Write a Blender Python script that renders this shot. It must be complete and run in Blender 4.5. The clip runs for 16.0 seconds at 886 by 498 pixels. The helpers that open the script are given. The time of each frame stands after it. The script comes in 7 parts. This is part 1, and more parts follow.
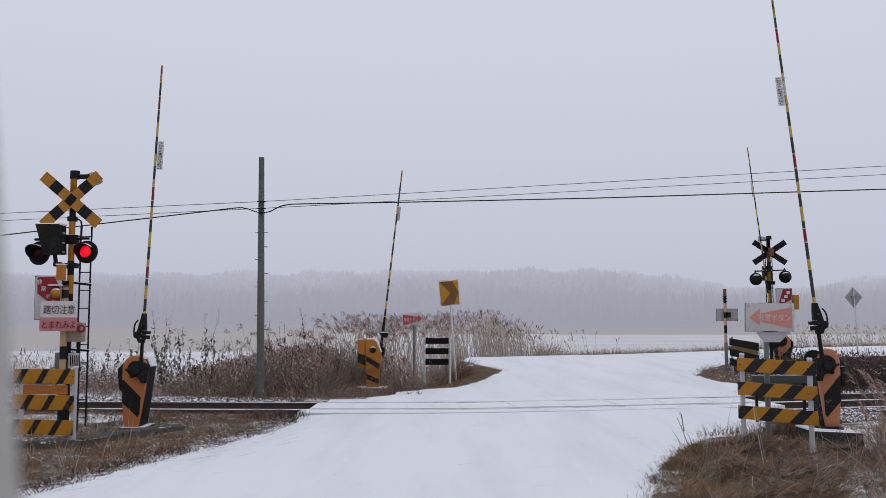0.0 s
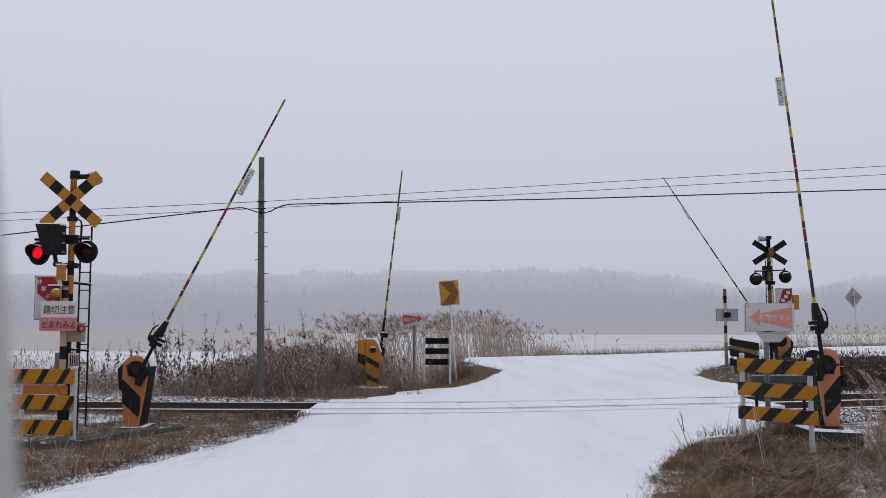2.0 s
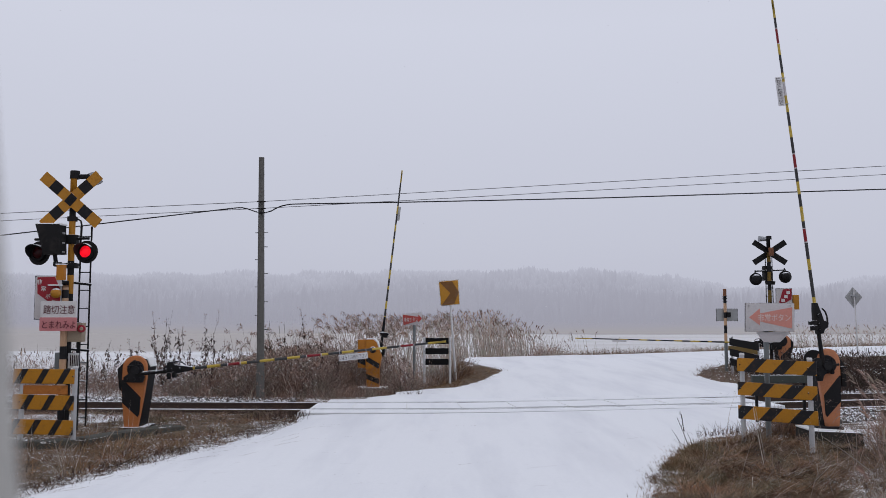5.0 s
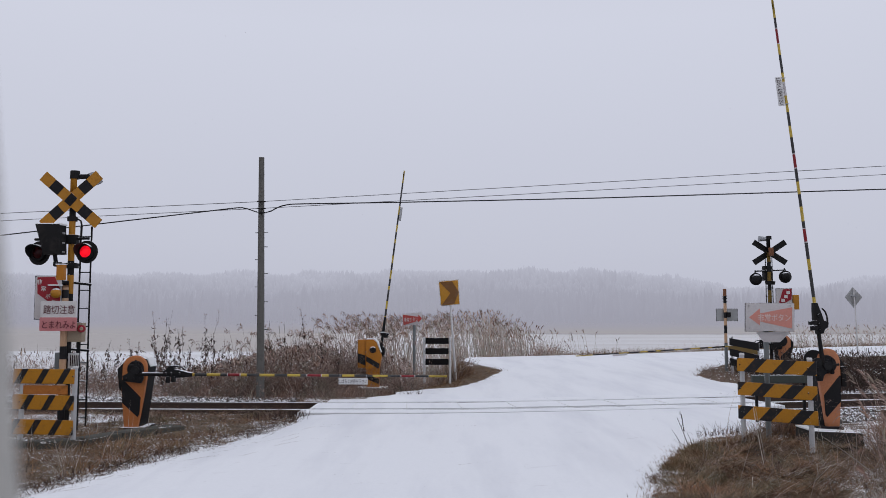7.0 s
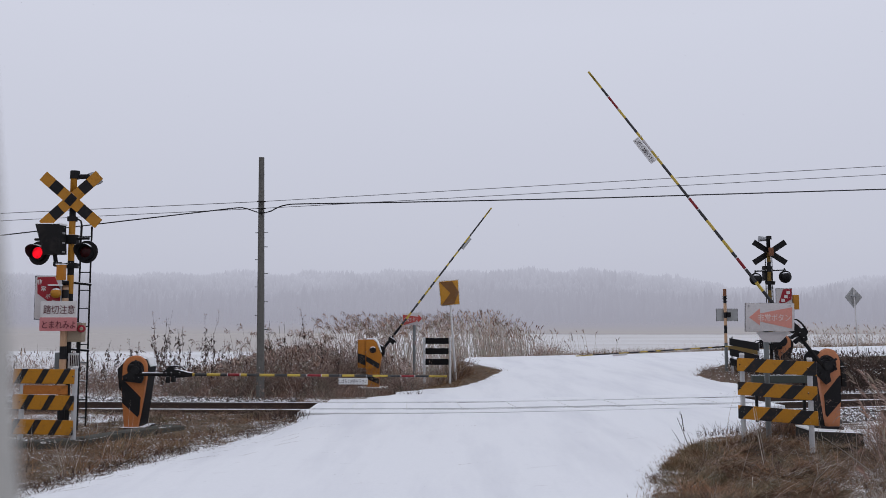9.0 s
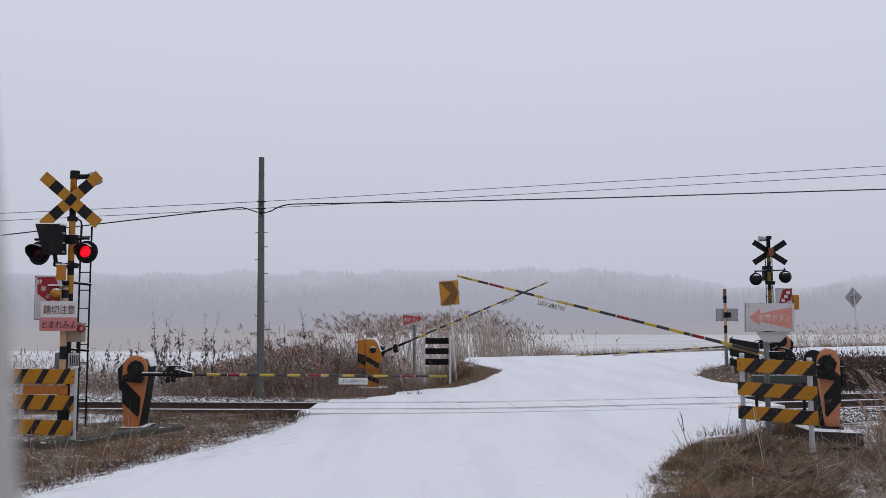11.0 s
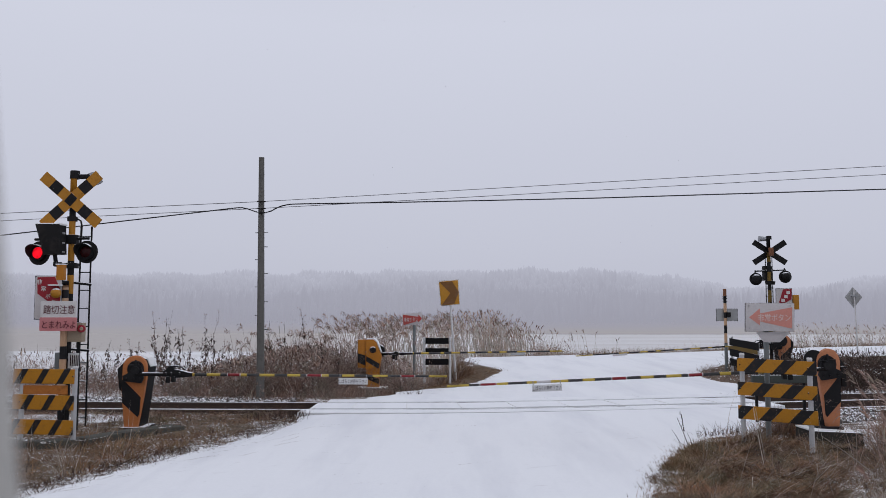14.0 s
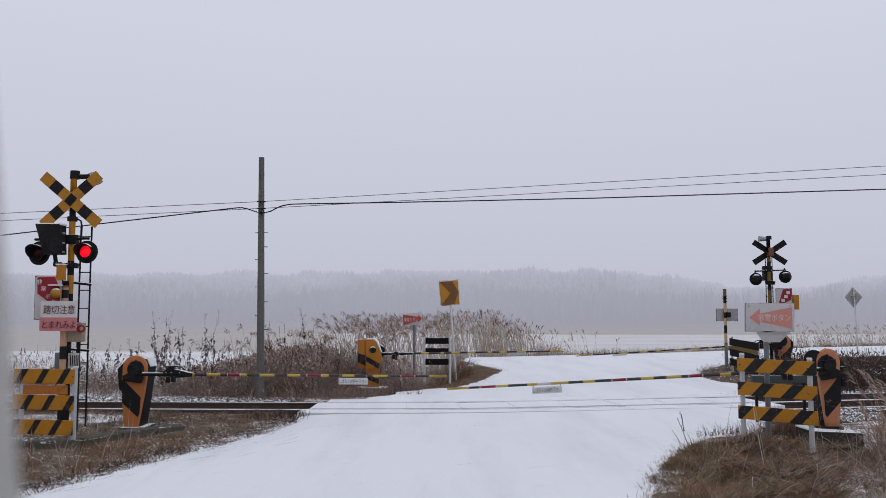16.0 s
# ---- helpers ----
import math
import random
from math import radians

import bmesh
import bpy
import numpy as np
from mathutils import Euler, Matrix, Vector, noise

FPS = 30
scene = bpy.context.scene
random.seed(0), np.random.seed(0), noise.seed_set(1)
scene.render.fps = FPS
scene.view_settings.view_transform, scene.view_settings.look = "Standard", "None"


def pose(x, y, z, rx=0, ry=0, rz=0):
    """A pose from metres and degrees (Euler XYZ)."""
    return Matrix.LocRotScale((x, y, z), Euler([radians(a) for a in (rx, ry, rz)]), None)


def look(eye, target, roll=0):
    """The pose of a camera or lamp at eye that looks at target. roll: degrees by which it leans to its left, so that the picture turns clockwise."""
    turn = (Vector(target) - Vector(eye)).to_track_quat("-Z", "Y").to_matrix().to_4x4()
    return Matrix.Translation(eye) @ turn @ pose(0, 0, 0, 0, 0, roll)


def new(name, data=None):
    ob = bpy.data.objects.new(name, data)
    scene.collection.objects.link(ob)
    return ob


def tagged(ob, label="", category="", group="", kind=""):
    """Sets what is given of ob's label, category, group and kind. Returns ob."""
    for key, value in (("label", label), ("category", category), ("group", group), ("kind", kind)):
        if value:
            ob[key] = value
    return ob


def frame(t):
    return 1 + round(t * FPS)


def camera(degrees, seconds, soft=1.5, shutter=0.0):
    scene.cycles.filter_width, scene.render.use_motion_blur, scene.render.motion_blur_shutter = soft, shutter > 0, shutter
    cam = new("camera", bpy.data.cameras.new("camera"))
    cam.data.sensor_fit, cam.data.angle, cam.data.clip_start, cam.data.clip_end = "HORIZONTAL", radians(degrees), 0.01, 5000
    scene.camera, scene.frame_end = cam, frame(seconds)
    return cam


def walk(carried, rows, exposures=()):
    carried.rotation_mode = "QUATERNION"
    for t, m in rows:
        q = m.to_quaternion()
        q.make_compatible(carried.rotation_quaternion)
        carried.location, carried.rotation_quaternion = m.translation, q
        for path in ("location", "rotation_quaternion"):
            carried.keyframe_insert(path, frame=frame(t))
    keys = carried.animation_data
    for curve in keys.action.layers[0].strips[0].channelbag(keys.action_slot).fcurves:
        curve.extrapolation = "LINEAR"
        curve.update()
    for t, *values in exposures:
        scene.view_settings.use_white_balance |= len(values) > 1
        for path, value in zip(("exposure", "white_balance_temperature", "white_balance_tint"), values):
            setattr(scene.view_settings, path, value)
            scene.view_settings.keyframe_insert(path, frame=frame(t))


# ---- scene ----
cam = camera(56.8, 16.0, soft=0.8)
cam.data.dof.use_dof = True
cam.data.dof.focus_distance = 13.0
cam.data.dof.aperture_fstop = 3.8
CAM_POSE = pose(0, 0, 1.72, 94.38, 0, 0)
walk(cam, [(0.0, CAM_POSE), (16.0, CAM_POSE)], [(0.0, 0.0), (16.0, 0.0)])

# ---- world and sun: an overcast winter sky ----
world = bpy.data.worlds.new("overcast_sky")
scene.world = world
world.use_nodes = True
wn, wl = world.node_tree.nodes, world.node_tree.links
wn.clear()
w_out = wn.new("ShaderNodeOutputWorld")
w_bg = wn.new("ShaderNodeBackground")
w_sky = wn.new("ShaderNodeTexSky")
w_sky.sky_type = "NISHITA"
w_sky.sun_disc = False
w_sky.sun_elevation = radians(28)
w_sky.sun_rotation = radians(200)
w_sky.dust_density = 6.0
w_scale = wn.new("ShaderNodeVectorMath")
w_scale.operation = "SCALE"
w_scale.inputs["Scale"].default_value = 0.05
wl.new(w_sky.outputs["Color"], w_scale.inputs[0])
w_tc = wn.new("ShaderNodeTexCoord")
w_sep = wn.new("ShaderNodeSeparateXYZ")
wl.new(w_tc.outputs["Generated"], w_sep.inputs[0])
w_ramp = wn.new("ShaderNodeValToRGB")
w_ramp.color_ramp.elements[0].position = 0.0
w_ramp.color_ramp.elements[0].color = (0.537, 0.552, 0.655, 1)
w_ramp.color_ramp.elements[1].position = 1.0
w_ramp.color_ramp.elements[1].color = (0.61, 0.625, 0.71, 1)
for w_pos, w_col in ((0.08, (0.58, 0.598, 0.703, 1)), (0.33, (0.664, 0.686, 0.796, 1))):
    w_el = w_ramp.color_ramp.elements.new(w_pos)
    w_el.color = w_col
wl.new(w_sep.outputs["Z"], w_ramp.inputs["Fac"])
w_mix = wn.new("ShaderNodeMix")
w_mix.data_type = "RGBA"
w_mix.inputs["Factor"].default_value = 0.93
wl.new(w_scale.outputs[0], w_mix.inputs["A"])
wl.new(w_ramp.outputs["Color"], w_mix.inputs["B"])
wl.new(w_mix.outputs["Result"], w_bg.inputs["Color"])
w_bg.inputs["Strength"].default_value = 1.0
wl.new(w_bg.outputs[0], w_out.inputs[0])

sun_data = bpy.data.lights.new("sun", "SUN")
sun_data.energy = 0.32
sun_data.angle = radians(40)
sun_data.color = (1.0, 0.97, 0.93)
sun_lamp = new("sun", sun_data)
sun_lamp.matrix_basis = look((0, 0, 40), (-6, 18, 0))


# ---- materials ----
def link_noise(nt, scale, detail=4.0, rough=0.6, coord="Object", stretch=(1, 1, 1), turn=0.0):
    tc = nt.nodes.new("ShaderNodeTexCoord")
    mp = nt.nodes.new("ShaderNodeMapping")
    mp.inputs["Scale"].default_value = stretch
    mp.inputs["Rotation"].default_value = (0, 0, radians(turn))
    nz = nt.nodes.new("ShaderNodeTexNoise")
    nz.inputs["Scale"].default_value = scale
    nz.inputs["Detail"].default_value = detail
    nz.inputs["Roughness"].default_value = rough
    nt.links.new(tc.outputs[coord], mp.inputs["Vector"])
    nt.links.new(mp.outputs["Vector"], nz.inputs["Vector"])
    return nz.outputs["Fac"]


def link_ramp(nt, fac, stops):
    r = nt.nodes.new("ShaderNodeValToRGB")
    while len(r.color_ramp.elements) < len(stops):
        r.color_ramp.elements.new(0.5)
    for e, (p, c) in zip(r.color_ramp.elements, stops):
        e.position = p
        e.color = (*c, 1)
    if fac is not None:
        nt.links.new(fac, r.inputs["Fac"])
    return r.outputs["Color"]


def link_mix(nt, fac, a, b, blend="MIX"):
    m = nt.nodes.new("ShaderNodeMix")
    m.data_type = "RGBA"
    m.blend_type = blend
    for sock, v in ((m.inputs["Factor"], fac), (m.inputs["A"], a), (m.inputs["B"], b)):
        if isinstance(v, bpy.types.NodeSocket):
            nt.links.new(v, sock)
        elif isinstance(v, (int, float)):
            sock.default_value = v
        else:
            sock.default_value = (*v, 1)
    return m.outputs["Result"]


def link_math(nt, op, a, b=None):
    m = nt.nodes.new("ShaderNodeMath")
    m.operation = op
    for sock, v in ((m.inputs[0], a), (m.inputs[1], b)):
        if v is None:
            continue
        if isinstance(v, bpy.types.NodeSocket):
            nt.links.new(v, sock)
        else:
            sock.default_value = v
    return m.outputs[0]


def base_mat(name):
    m = bpy.data.materials.new(name)
    m.use_nodes = True
    return m, m.node_tree, m.node_tree.nodes["Principled BSDF"]


def link_bump(nt, bsdf, height, strength, distance):
    b = nt.nodes.new("ShaderNodeBump")
    b.inputs["Strength"].default_value = strength
    b.inputs["Distance"].default_value = distance
    nt.links.new(height, b.inputs["Height"])
    nt.links.new(b.outputs["Normal"], bsdf.inputs["Normal"])


def surface(name, color, rough=0.6, metal=0.0, wear=(0.2, 0.17, 0.14), amount=0.35, fine=60, coarse=4, bump=0.15, snow=0.0):
    """Painted or raw surface: grain, a coarse stain, dirt of its own colour, and settled snow on what faces up."""
    m, nt, b = base_mat(name)
    n1 = link_noise(nt, fine)
    n2 = link_noise(nt, coarse, 6, 0.7)
    dark = tuple(c * 0.72 for c in color)
    c1 = link_mix(nt, n1, dark, tuple(min(1, c * 1.18) for c in color))
    mask = link_ramp(nt, n2, [(0.52, (0, 0, 0)), (0.78, (amount, amount, amount))])
    c2 = link_mix(nt, mask, c1, wear)
    if snow > 0:
        geo = nt.nodes.new("ShaderNodeNewGeometry")
        sep = nt.nodes.new("ShaderNodeSeparateXYZ")
        nt.links.new(geo.outputs["Normal"], sep.inputs[0])
        up = link_math(nt, "ADD", sep.outputs["Z"], link_math(nt, "MULTIPLY", link_math(nt, "SUBTRACT", n1, 0.5), 0.9))
        sm = link_ramp(nt, up, [(0.72 - 0.25 * snow, (0, 0, 0)), (0.86 - 0.2 * snow, (1, 1, 1))])
        c2 = link_mix(nt, sm, c2, (0.84, 0.86, 0.9))
    nt.links.new(c2, b.inputs["Base Color"])
    b.inputs["Roughness"].default_value = rough
    b.inputs["Metallic"].default_value = metal
    b.inputs["Specular IOR Level"].default_value = 0.12 if max(color) < 0.06 else 0.3
    link_bump(nt, b, n1, bump, 0.004)
    return m


def striped(name, color_a, color_b, period, lean, duty=0.5, shift=0.0, rough=0.5):
    """Diagonal paint stripes across x and z of the object, worn and dirty."""
    m, nt, b = base_mat(name)
    tc = nt.nodes.new("ShaderNodeTexCoord")
    sep = nt.nodes.new("ShaderNodeSeparateXYZ")
    nt.links.new(tc.outputs["Object"], sep.inputs[0])
    v = link_math(nt, "ADD", sep.outputs["X"], link_math(nt, "MULTIPLY", sep.outputs["Z"], lean))
    v = link_math(nt, "FRACT", link_math(nt, "ADD", link_math(nt, "DIVIDE", v, period), 20.0 + shift))
    band = link_math(nt, "LESS_THAN", v, duty)
    n1 = link_noise(nt, 45)
    n2 = link_noise(nt, 11, 7, 0.75)
    ca = link_mix(nt, n1, tuple(c * 0.7 for c in color_a), tuple(min(1, c * 1.2) for c in color_a))
    cb = link_mix(nt, n1, tuple(c * 0.4 for c in color_b), tuple(c * 1.2 for c in color_b))
    c = link_mix(nt, band, cb, ca)
    c = link_mix(nt, link_ramp(nt, n2, [(0.52, (0, 0, 0)), (0.74, (0.7, 0.7, 0.7))]), c, (0.11, 0.055, 0.025))
    nt.links.new(c, b.inputs["Base Color"])
    b.inputs["Roughness"].default_value = rough
    b.inputs["Specular IOR Level"].default_value = 0.2
    link_bump(nt, b, n2, 0.12, 0.004)
    return m


AMBER = (0.43, 0.19, 0.016)
BLACK = (0.018, 0.018, 0.02)
M_black = surface("black_paint", (0.013, 0.013, 0.014), 0.6, wear=(0.06, 0.05, 0.045), amount=0.5, snow=0.55)
M_iron = surface("dark_iron", (0.014, 0.014, 0.015), 0.6, 0.0, wear=(0.06, 0.04, 0.03), amount=0.4, snow=0.4)
M_orange = surface("orange_paint", (0.47, 0.165, 0.052), 0.5, wear=(0.24, 0.1, 0.05), amount=0.5, fine=35, coarse=5)
M_salmon = surface("faded_orange_paint", (0.5, 0.2, 0.095), 0.55, wear=(0.3, 0.13, 0.07), amount=0.45, fine=35, coarse=5)
M_amber = surface("amber_paint", AMBER, 0.5, wear=(0.22, 0.1, 0.03), amount=0.5, fine=35, coarse=6, snow=0.6)
M_white = surface("white_paint", (0.62, 0.62, 0.63), 0.5, wear=(0.3, 0.27, 0.24), amount=0.4)
M_postgrey = surface("weathered_white_post", (0.47, 0.48, 0.5), 0.55, wear=(0.24, 0.22, 0.2), amount=0.5, fine=25, coarse=5)
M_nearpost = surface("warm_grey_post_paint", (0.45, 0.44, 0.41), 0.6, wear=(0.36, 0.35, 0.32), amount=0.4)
M_rustbrown = surface("rust_brown_paint", (0.2, 0.085, 0.045), 0.75, wear=(0.07, 0.035, 0.02), amount=0.8, fine=30, coarse=9)
M_dirt = surface("wet_road_dirt", (0.2, 0.17, 0.155), 0.85, wear=(0.1, 0.085, 0.075), amount=0.6, fine=40)
M_arrowred = surface("weathered_red", (0.42, 0.06, 0.05), 0.6, wear=(0.4, 0.2, 0.18), amount=0.5)
M_galv = surface("galvanised_steel", (0.33, 0.34, 0.36), 0.45, 0.4, wear=(0.2, 0.17, 0.15), amount=0.4)
M_railgrey = surface("dull_green_grey_paint", (0.06, 0.07, 0.064), 0.8, wear=(0.04, 0.036, 0.03), amount=0.6, snow=0.3)
M_rearamber = surface("deep_amber_paint", (0.44, 0.165, 0.014), 0.55, wear=(0.2, 0.08, 0.02), amount=0.5, fine=35, coarse=6)
M_oldyellow = surface("old_dark_yellow_board", (0.16, 0.1, 0.02), 0.8, wear=(0.04, 0.03, 0.02), amount=0.9, fine=30, coarse=9)
M_fadedletter = surface("faded_letter_paint", (0.66, 0.53, 0.5), 0.6, wear=(0.5, 0.25, 0.2), amount=0.6)
M_greypost = surface("grey_post_paint", (0.16, 0.18, 0.185), 0.5, wear=(0.1, 0.08, 0.07), amount=0.5)
M_conc = surface("weathered_concrete", (0.21, 0.205, 0.195), 0.85, wear=(0.08, 0.075, 0.065), amount=0.7, fine=50, coarse=3, bump=0.5, snow=0.7)
M_pole = surface("old_concrete_pole", (0.13, 0.126, 0.118), 0.9, wear=(0.05, 0.047, 0.042), amount=0.85, fine=40, coarse=4, bump=0.3)
M_rust = surface("rusted_rail_steel", (0.06, 0.04, 0.032), 0.75, 0.2, wear=(0.1, 0.05, 0.03), amount=0.6, snow=0.5)
M_sleeper = surface("tarred_sleeper", (0.06, 0.05, 0.045), 0.9, wear=(0.1, 0.09, 0.08), amount=0.5, snow=0.7)
M_stone = surface("ballast_stone", (0.1, 0.09, 0.085), 0.9, wear=(0.17, 0.15, 0.135), amount=0.5, fine=20, coarse=1.5, snow=0.45)
M_snow = surface("settled_snow", (0.86, 0.88, 0.91), 0.9, wear=(0.8, 0.81, 0.83), amount=0.4, fine=25, coarse=1.2, bump=0.35)
M_signgrey = surface("faded_sign_white", (0.52, 0.5, 0.51), 0.5, wear=(0.28, 0.24, 0.22), amount=0.45)
M_signwhite = surface("sign_white", (0.66, 0.65, 0.65), 0.5, wear=(0.4, 0.36, 0.34), amount=0.35)
M_signamber = surface("amber_sign_sheet", (0.47, 0.22, 0.02), 0.45, wear=(0.3, 0.14, 0.03), amount=0.5, fine=30, coarse=5)
M_signback = surface("sign_back_alloy", (0.36, 0.37, 0.38), 0.6, 0.0, wear=(0.2, 0.18, 0.16), amount=0.4)
M_red = surface("sign_red", (0.28, 0.013, 0.024), 0.5, wear=(0.2, 0.05, 0.05), amount=0.3)
M_fadedred = surface("faded_red", (0.58, 0.245, 0.2), 0.6, wear=(0.45, 0.3, 0.26), amount=0.6)
M_pink = surface("pink_sign_paint", (0.55, 0.2, 0.21), 0.5, wear=(0.45, 0.25, 0.24), amount=0.4)
M_letter = surface("dark_letter_paint", (0.035, 0.02, 0.022), 0.6, amount=0.1)
M_maroon = surface("maroon_letter_paint", (0.1, 0.02, 0.025), 0.6, amount=0.1)
M_letterwhite = surface("white_letter_paint", (0.62, 0.6, 0.6), 0.6, amount=0.2)
M_beige = surface("sun_bleached_post_paint", (0.5, 0.32, 0.2), 0.6, wear=(0.3, 0.17, 0.1), amount=0.5)
M_bandred = surface("red_reflective_band", (0.21, 0.012, 0.018), 0.4, amount=0.2)
M_bandyellow = surface("yellow_band", (0.48, 0.345, 0.06), 0.45, wear=(0.2, 0.16, 0.08), amount=0.4)
M_bandblack = surface("black_band", (0.016, 0.016, 0.018), 0.5, wear=(0.06, 0.058, 0.055), amount=0.35)
M_flatblack = surface("flat_black_board", (0.01, 0.01, 0.011), 0.9, wear=(0.03, 0.028, 0.026), amount=0.4)
M_rustboard = surface("rusty_orange_board", (0.42, 0.15, 0.03), 0.7, wear=(0.1, 0.035, 0.016), amount=0.95, fine=30, coarse=9)
M_rodblack = surface("grey_black_band", (0.05, 0.05, 0.052), 0.45, wear=(0.14, 0.14, 0.14), amount=0.4)
M_box = surface("dull_beige_box", (0.34, 0.275, 0.20), 0.6, amount=0.3, snow=0.5)
M_wire = surface("grey_wire", (0.12, 0.12, 0.13), 0.6, amount=0.1)
M_concdark = surface("wet_dark_concrete", (0.045, 0.042, 0.038), 0.8, wear=(0.05, 0.046, 0.04), amount=0.7, fine=50, coarse=3, bump=0.5, snow=0.35)
M_concbare = surface("mossy_dark_concrete", (0.075, 0.076, 0.066), 0.9, wear=(0.15, 0.14, 0.125), amount=0.6, fine=14, coarse=4, bump=0.5)
M_cable = surface("black_cable", (0.02, 0.02, 0.022), 0.6, amount=0.1)
M_stripe = striped("yellow_black_board", AMBER, BLACK, 0.285, -0.57, 0.69, 0.22)
M_stripe_R = striped("yellow_black_board_wide", AMBER, BLACK, 0.40, -0.95, 0.58, 0.535)


def make_lens(name, lit):
    m, nt, b = base_mat(name)
    b.inputs["Base Color"].default_value = (0.025, 0.004, 0.005, 1) if not lit else (0.25, 0.005, 0.01, 1)
    b.inputs["Roughness"].default_value = 0.25
    if lit:
        b.inputs["Emission Color"].default_value = (1.0, 0.006, 0.02, 1)
        nt.links.new(link_ramp(nt, link_noise(nt, 9, 1, 0.4), [(0.36, (0.45, 0.45, 0.45)), (0.6, (1.0, 1.0, 1.0))]), b.inputs["Emission Strength"])
    b.inputs["Specular IOR Level"].default_value = 0.12
    link_bump(nt, b, link_noise(nt, 220), 0.3, 0.002)
    return m


M_lens_on = make_lens("lit_red_lens", True)
M_lens_off = make_lens("unlit_red_lens", False)


def make_ground():
    m, nt, b = base_mat("dead_grass_and_snow")
    at = nt.nodes.new("ShaderNodeAttribute")
    at.attribute_name = "cover"
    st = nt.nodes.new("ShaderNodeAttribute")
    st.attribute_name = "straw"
    n1 = link_noise(nt, 9, 6, 0.7)
    n2 = link_noise(nt, 0.9, 5, 0.6)
    n3 = link_noise(nt, 60, 4, 0.6)
    n4 = link_noise(nt, 2.6, 4, 0.6)
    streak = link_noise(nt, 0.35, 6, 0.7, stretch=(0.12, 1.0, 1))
    brown = link_mix(nt, n1, (0.045, 0.027, 0.017), (0.18, 0.115, 0.068))
    brown = link_mix(nt, link_ramp(nt, n2, [(0.4, (0, 0, 0)), (0.7, (0.5, 0.5, 0.5))]), brown, (0.09, 0.075, 0.045))
    white = link_mix(nt, n1, (0.76, 0.78, 0.81), (0.88, 0.89, 0.92))
    s = link_math(nt, "ADD", at.outputs["Fac"], link_math(nt, "MULTIPLY", link_math(nt, "SUBTRACT", n3, 0.5), 0.9))
    s = link_math(nt, "ADD", s, link_math(nt, "MULTIPLY", link_math(nt, "SUBTRACT", n1, 0.5), 0.7))
    s = link_math(nt, "ADD", s, link_math(nt, "MULTIPLY", link_math(nt, "SUBTRACT", n4, 0.5), 0.6))
    mask = link_ramp(nt, s, [(0.45, (0, 0, 0)), (0.56, (1, 1, 1))])
    c = link_mix(nt, mask, brown, white)
    # marsh straw with the haze of distance mixed into its colour
    hazed_straw = link_mix(nt, n2, (0.43, 0.40, 0.38), (0.56, 0.53, 0.505))
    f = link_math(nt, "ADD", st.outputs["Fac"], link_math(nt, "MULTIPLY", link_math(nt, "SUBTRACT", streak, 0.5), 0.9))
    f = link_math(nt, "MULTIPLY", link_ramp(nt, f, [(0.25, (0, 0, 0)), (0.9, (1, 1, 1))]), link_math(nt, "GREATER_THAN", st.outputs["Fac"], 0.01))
    nt.links.new(link_mix(nt, f, c, hazed_straw), b.inputs["Base Color"])
    b.inputs["Roughness"].default_value = 0.95
    link_bump(nt, b, n1, 0.5, 0.03)
    return m


M_ground = make_ground()


def make_road_snow():
    m, nt, b = base_mat("driven_road_snow")
    n1 = link_noise(nt, 30, 5, 0.6)
    n2 = link_noise(nt, 1.1, 6, 0.6, stretch=(1.0, 0.16, 1), turn=19)
    n4 = link_noise(nt, 7, 6, 0.7)
    n3 = link_noise(nt, 3.5, 7, 0.75, stretch=(0.35, 1.6, 1))
    c = link_mix(nt, n1, (0.80, 0.82, 0.86), (0.88, 0.90, 0.93))
    c = link_mix(nt, link_ramp(nt, n2, [(0.46, (0, 0, 0)), (0.7, (0.8, 0.8, 0.8))]), c, (0.71, 0.73, 0.78))
    c = link_mix(nt, link_ramp(nt, n4, [(0.62, (0, 0, 0)), (0.75, (0.35, 0.35, 0.35))]), c, (0.66, 0.67, 0.7))
    c = link_mix(nt, link_ramp(nt, n3, [(0.655, (0, 0, 0)), (0.72, (0.55, 0.55, 0.55))]), c, (0.4, 0.38, 0.38))
    nt.links.new(c, b.inputs["Base Color"])
    b.inputs["Roughness"].default_value = 0.9
    link_bump(nt, b, n2, 0.25, 0.03)
    return m


M_road = make_road_snow()


def plant(name, lo, hi, rough=0.9):
    m, nt, b = base_mat(name)
    g = nt.nodes.new("ShaderNodeNewGeometry")
    c = link_mix(nt, g.outputs["Random Per Island"], lo, hi)
    n = link_ramp(nt, link_noise(nt, 1.6, 5, 0.7), [(0.38, (0, 0, 0)), (0.62, (1, 1, 1))])
    c = link_mix(nt, n, link_mix(nt, 0.65, c, lo), c)
    hue = link_ramp(nt, link_noise(nt, 2.3, 4, 0.6), [(0.36, (0.8, 0.98, 0.86)), (0.5, (1, 1, 1)), (0.66, (1.0, 0.8, 0.62))])
    c = link_mix(nt, 0.8, c, hue, "MULTIPLY")
    nt.links.new(c, b.inputs["Base Color"])
    b.inputs["Roughness"].default_value = rough
    return m


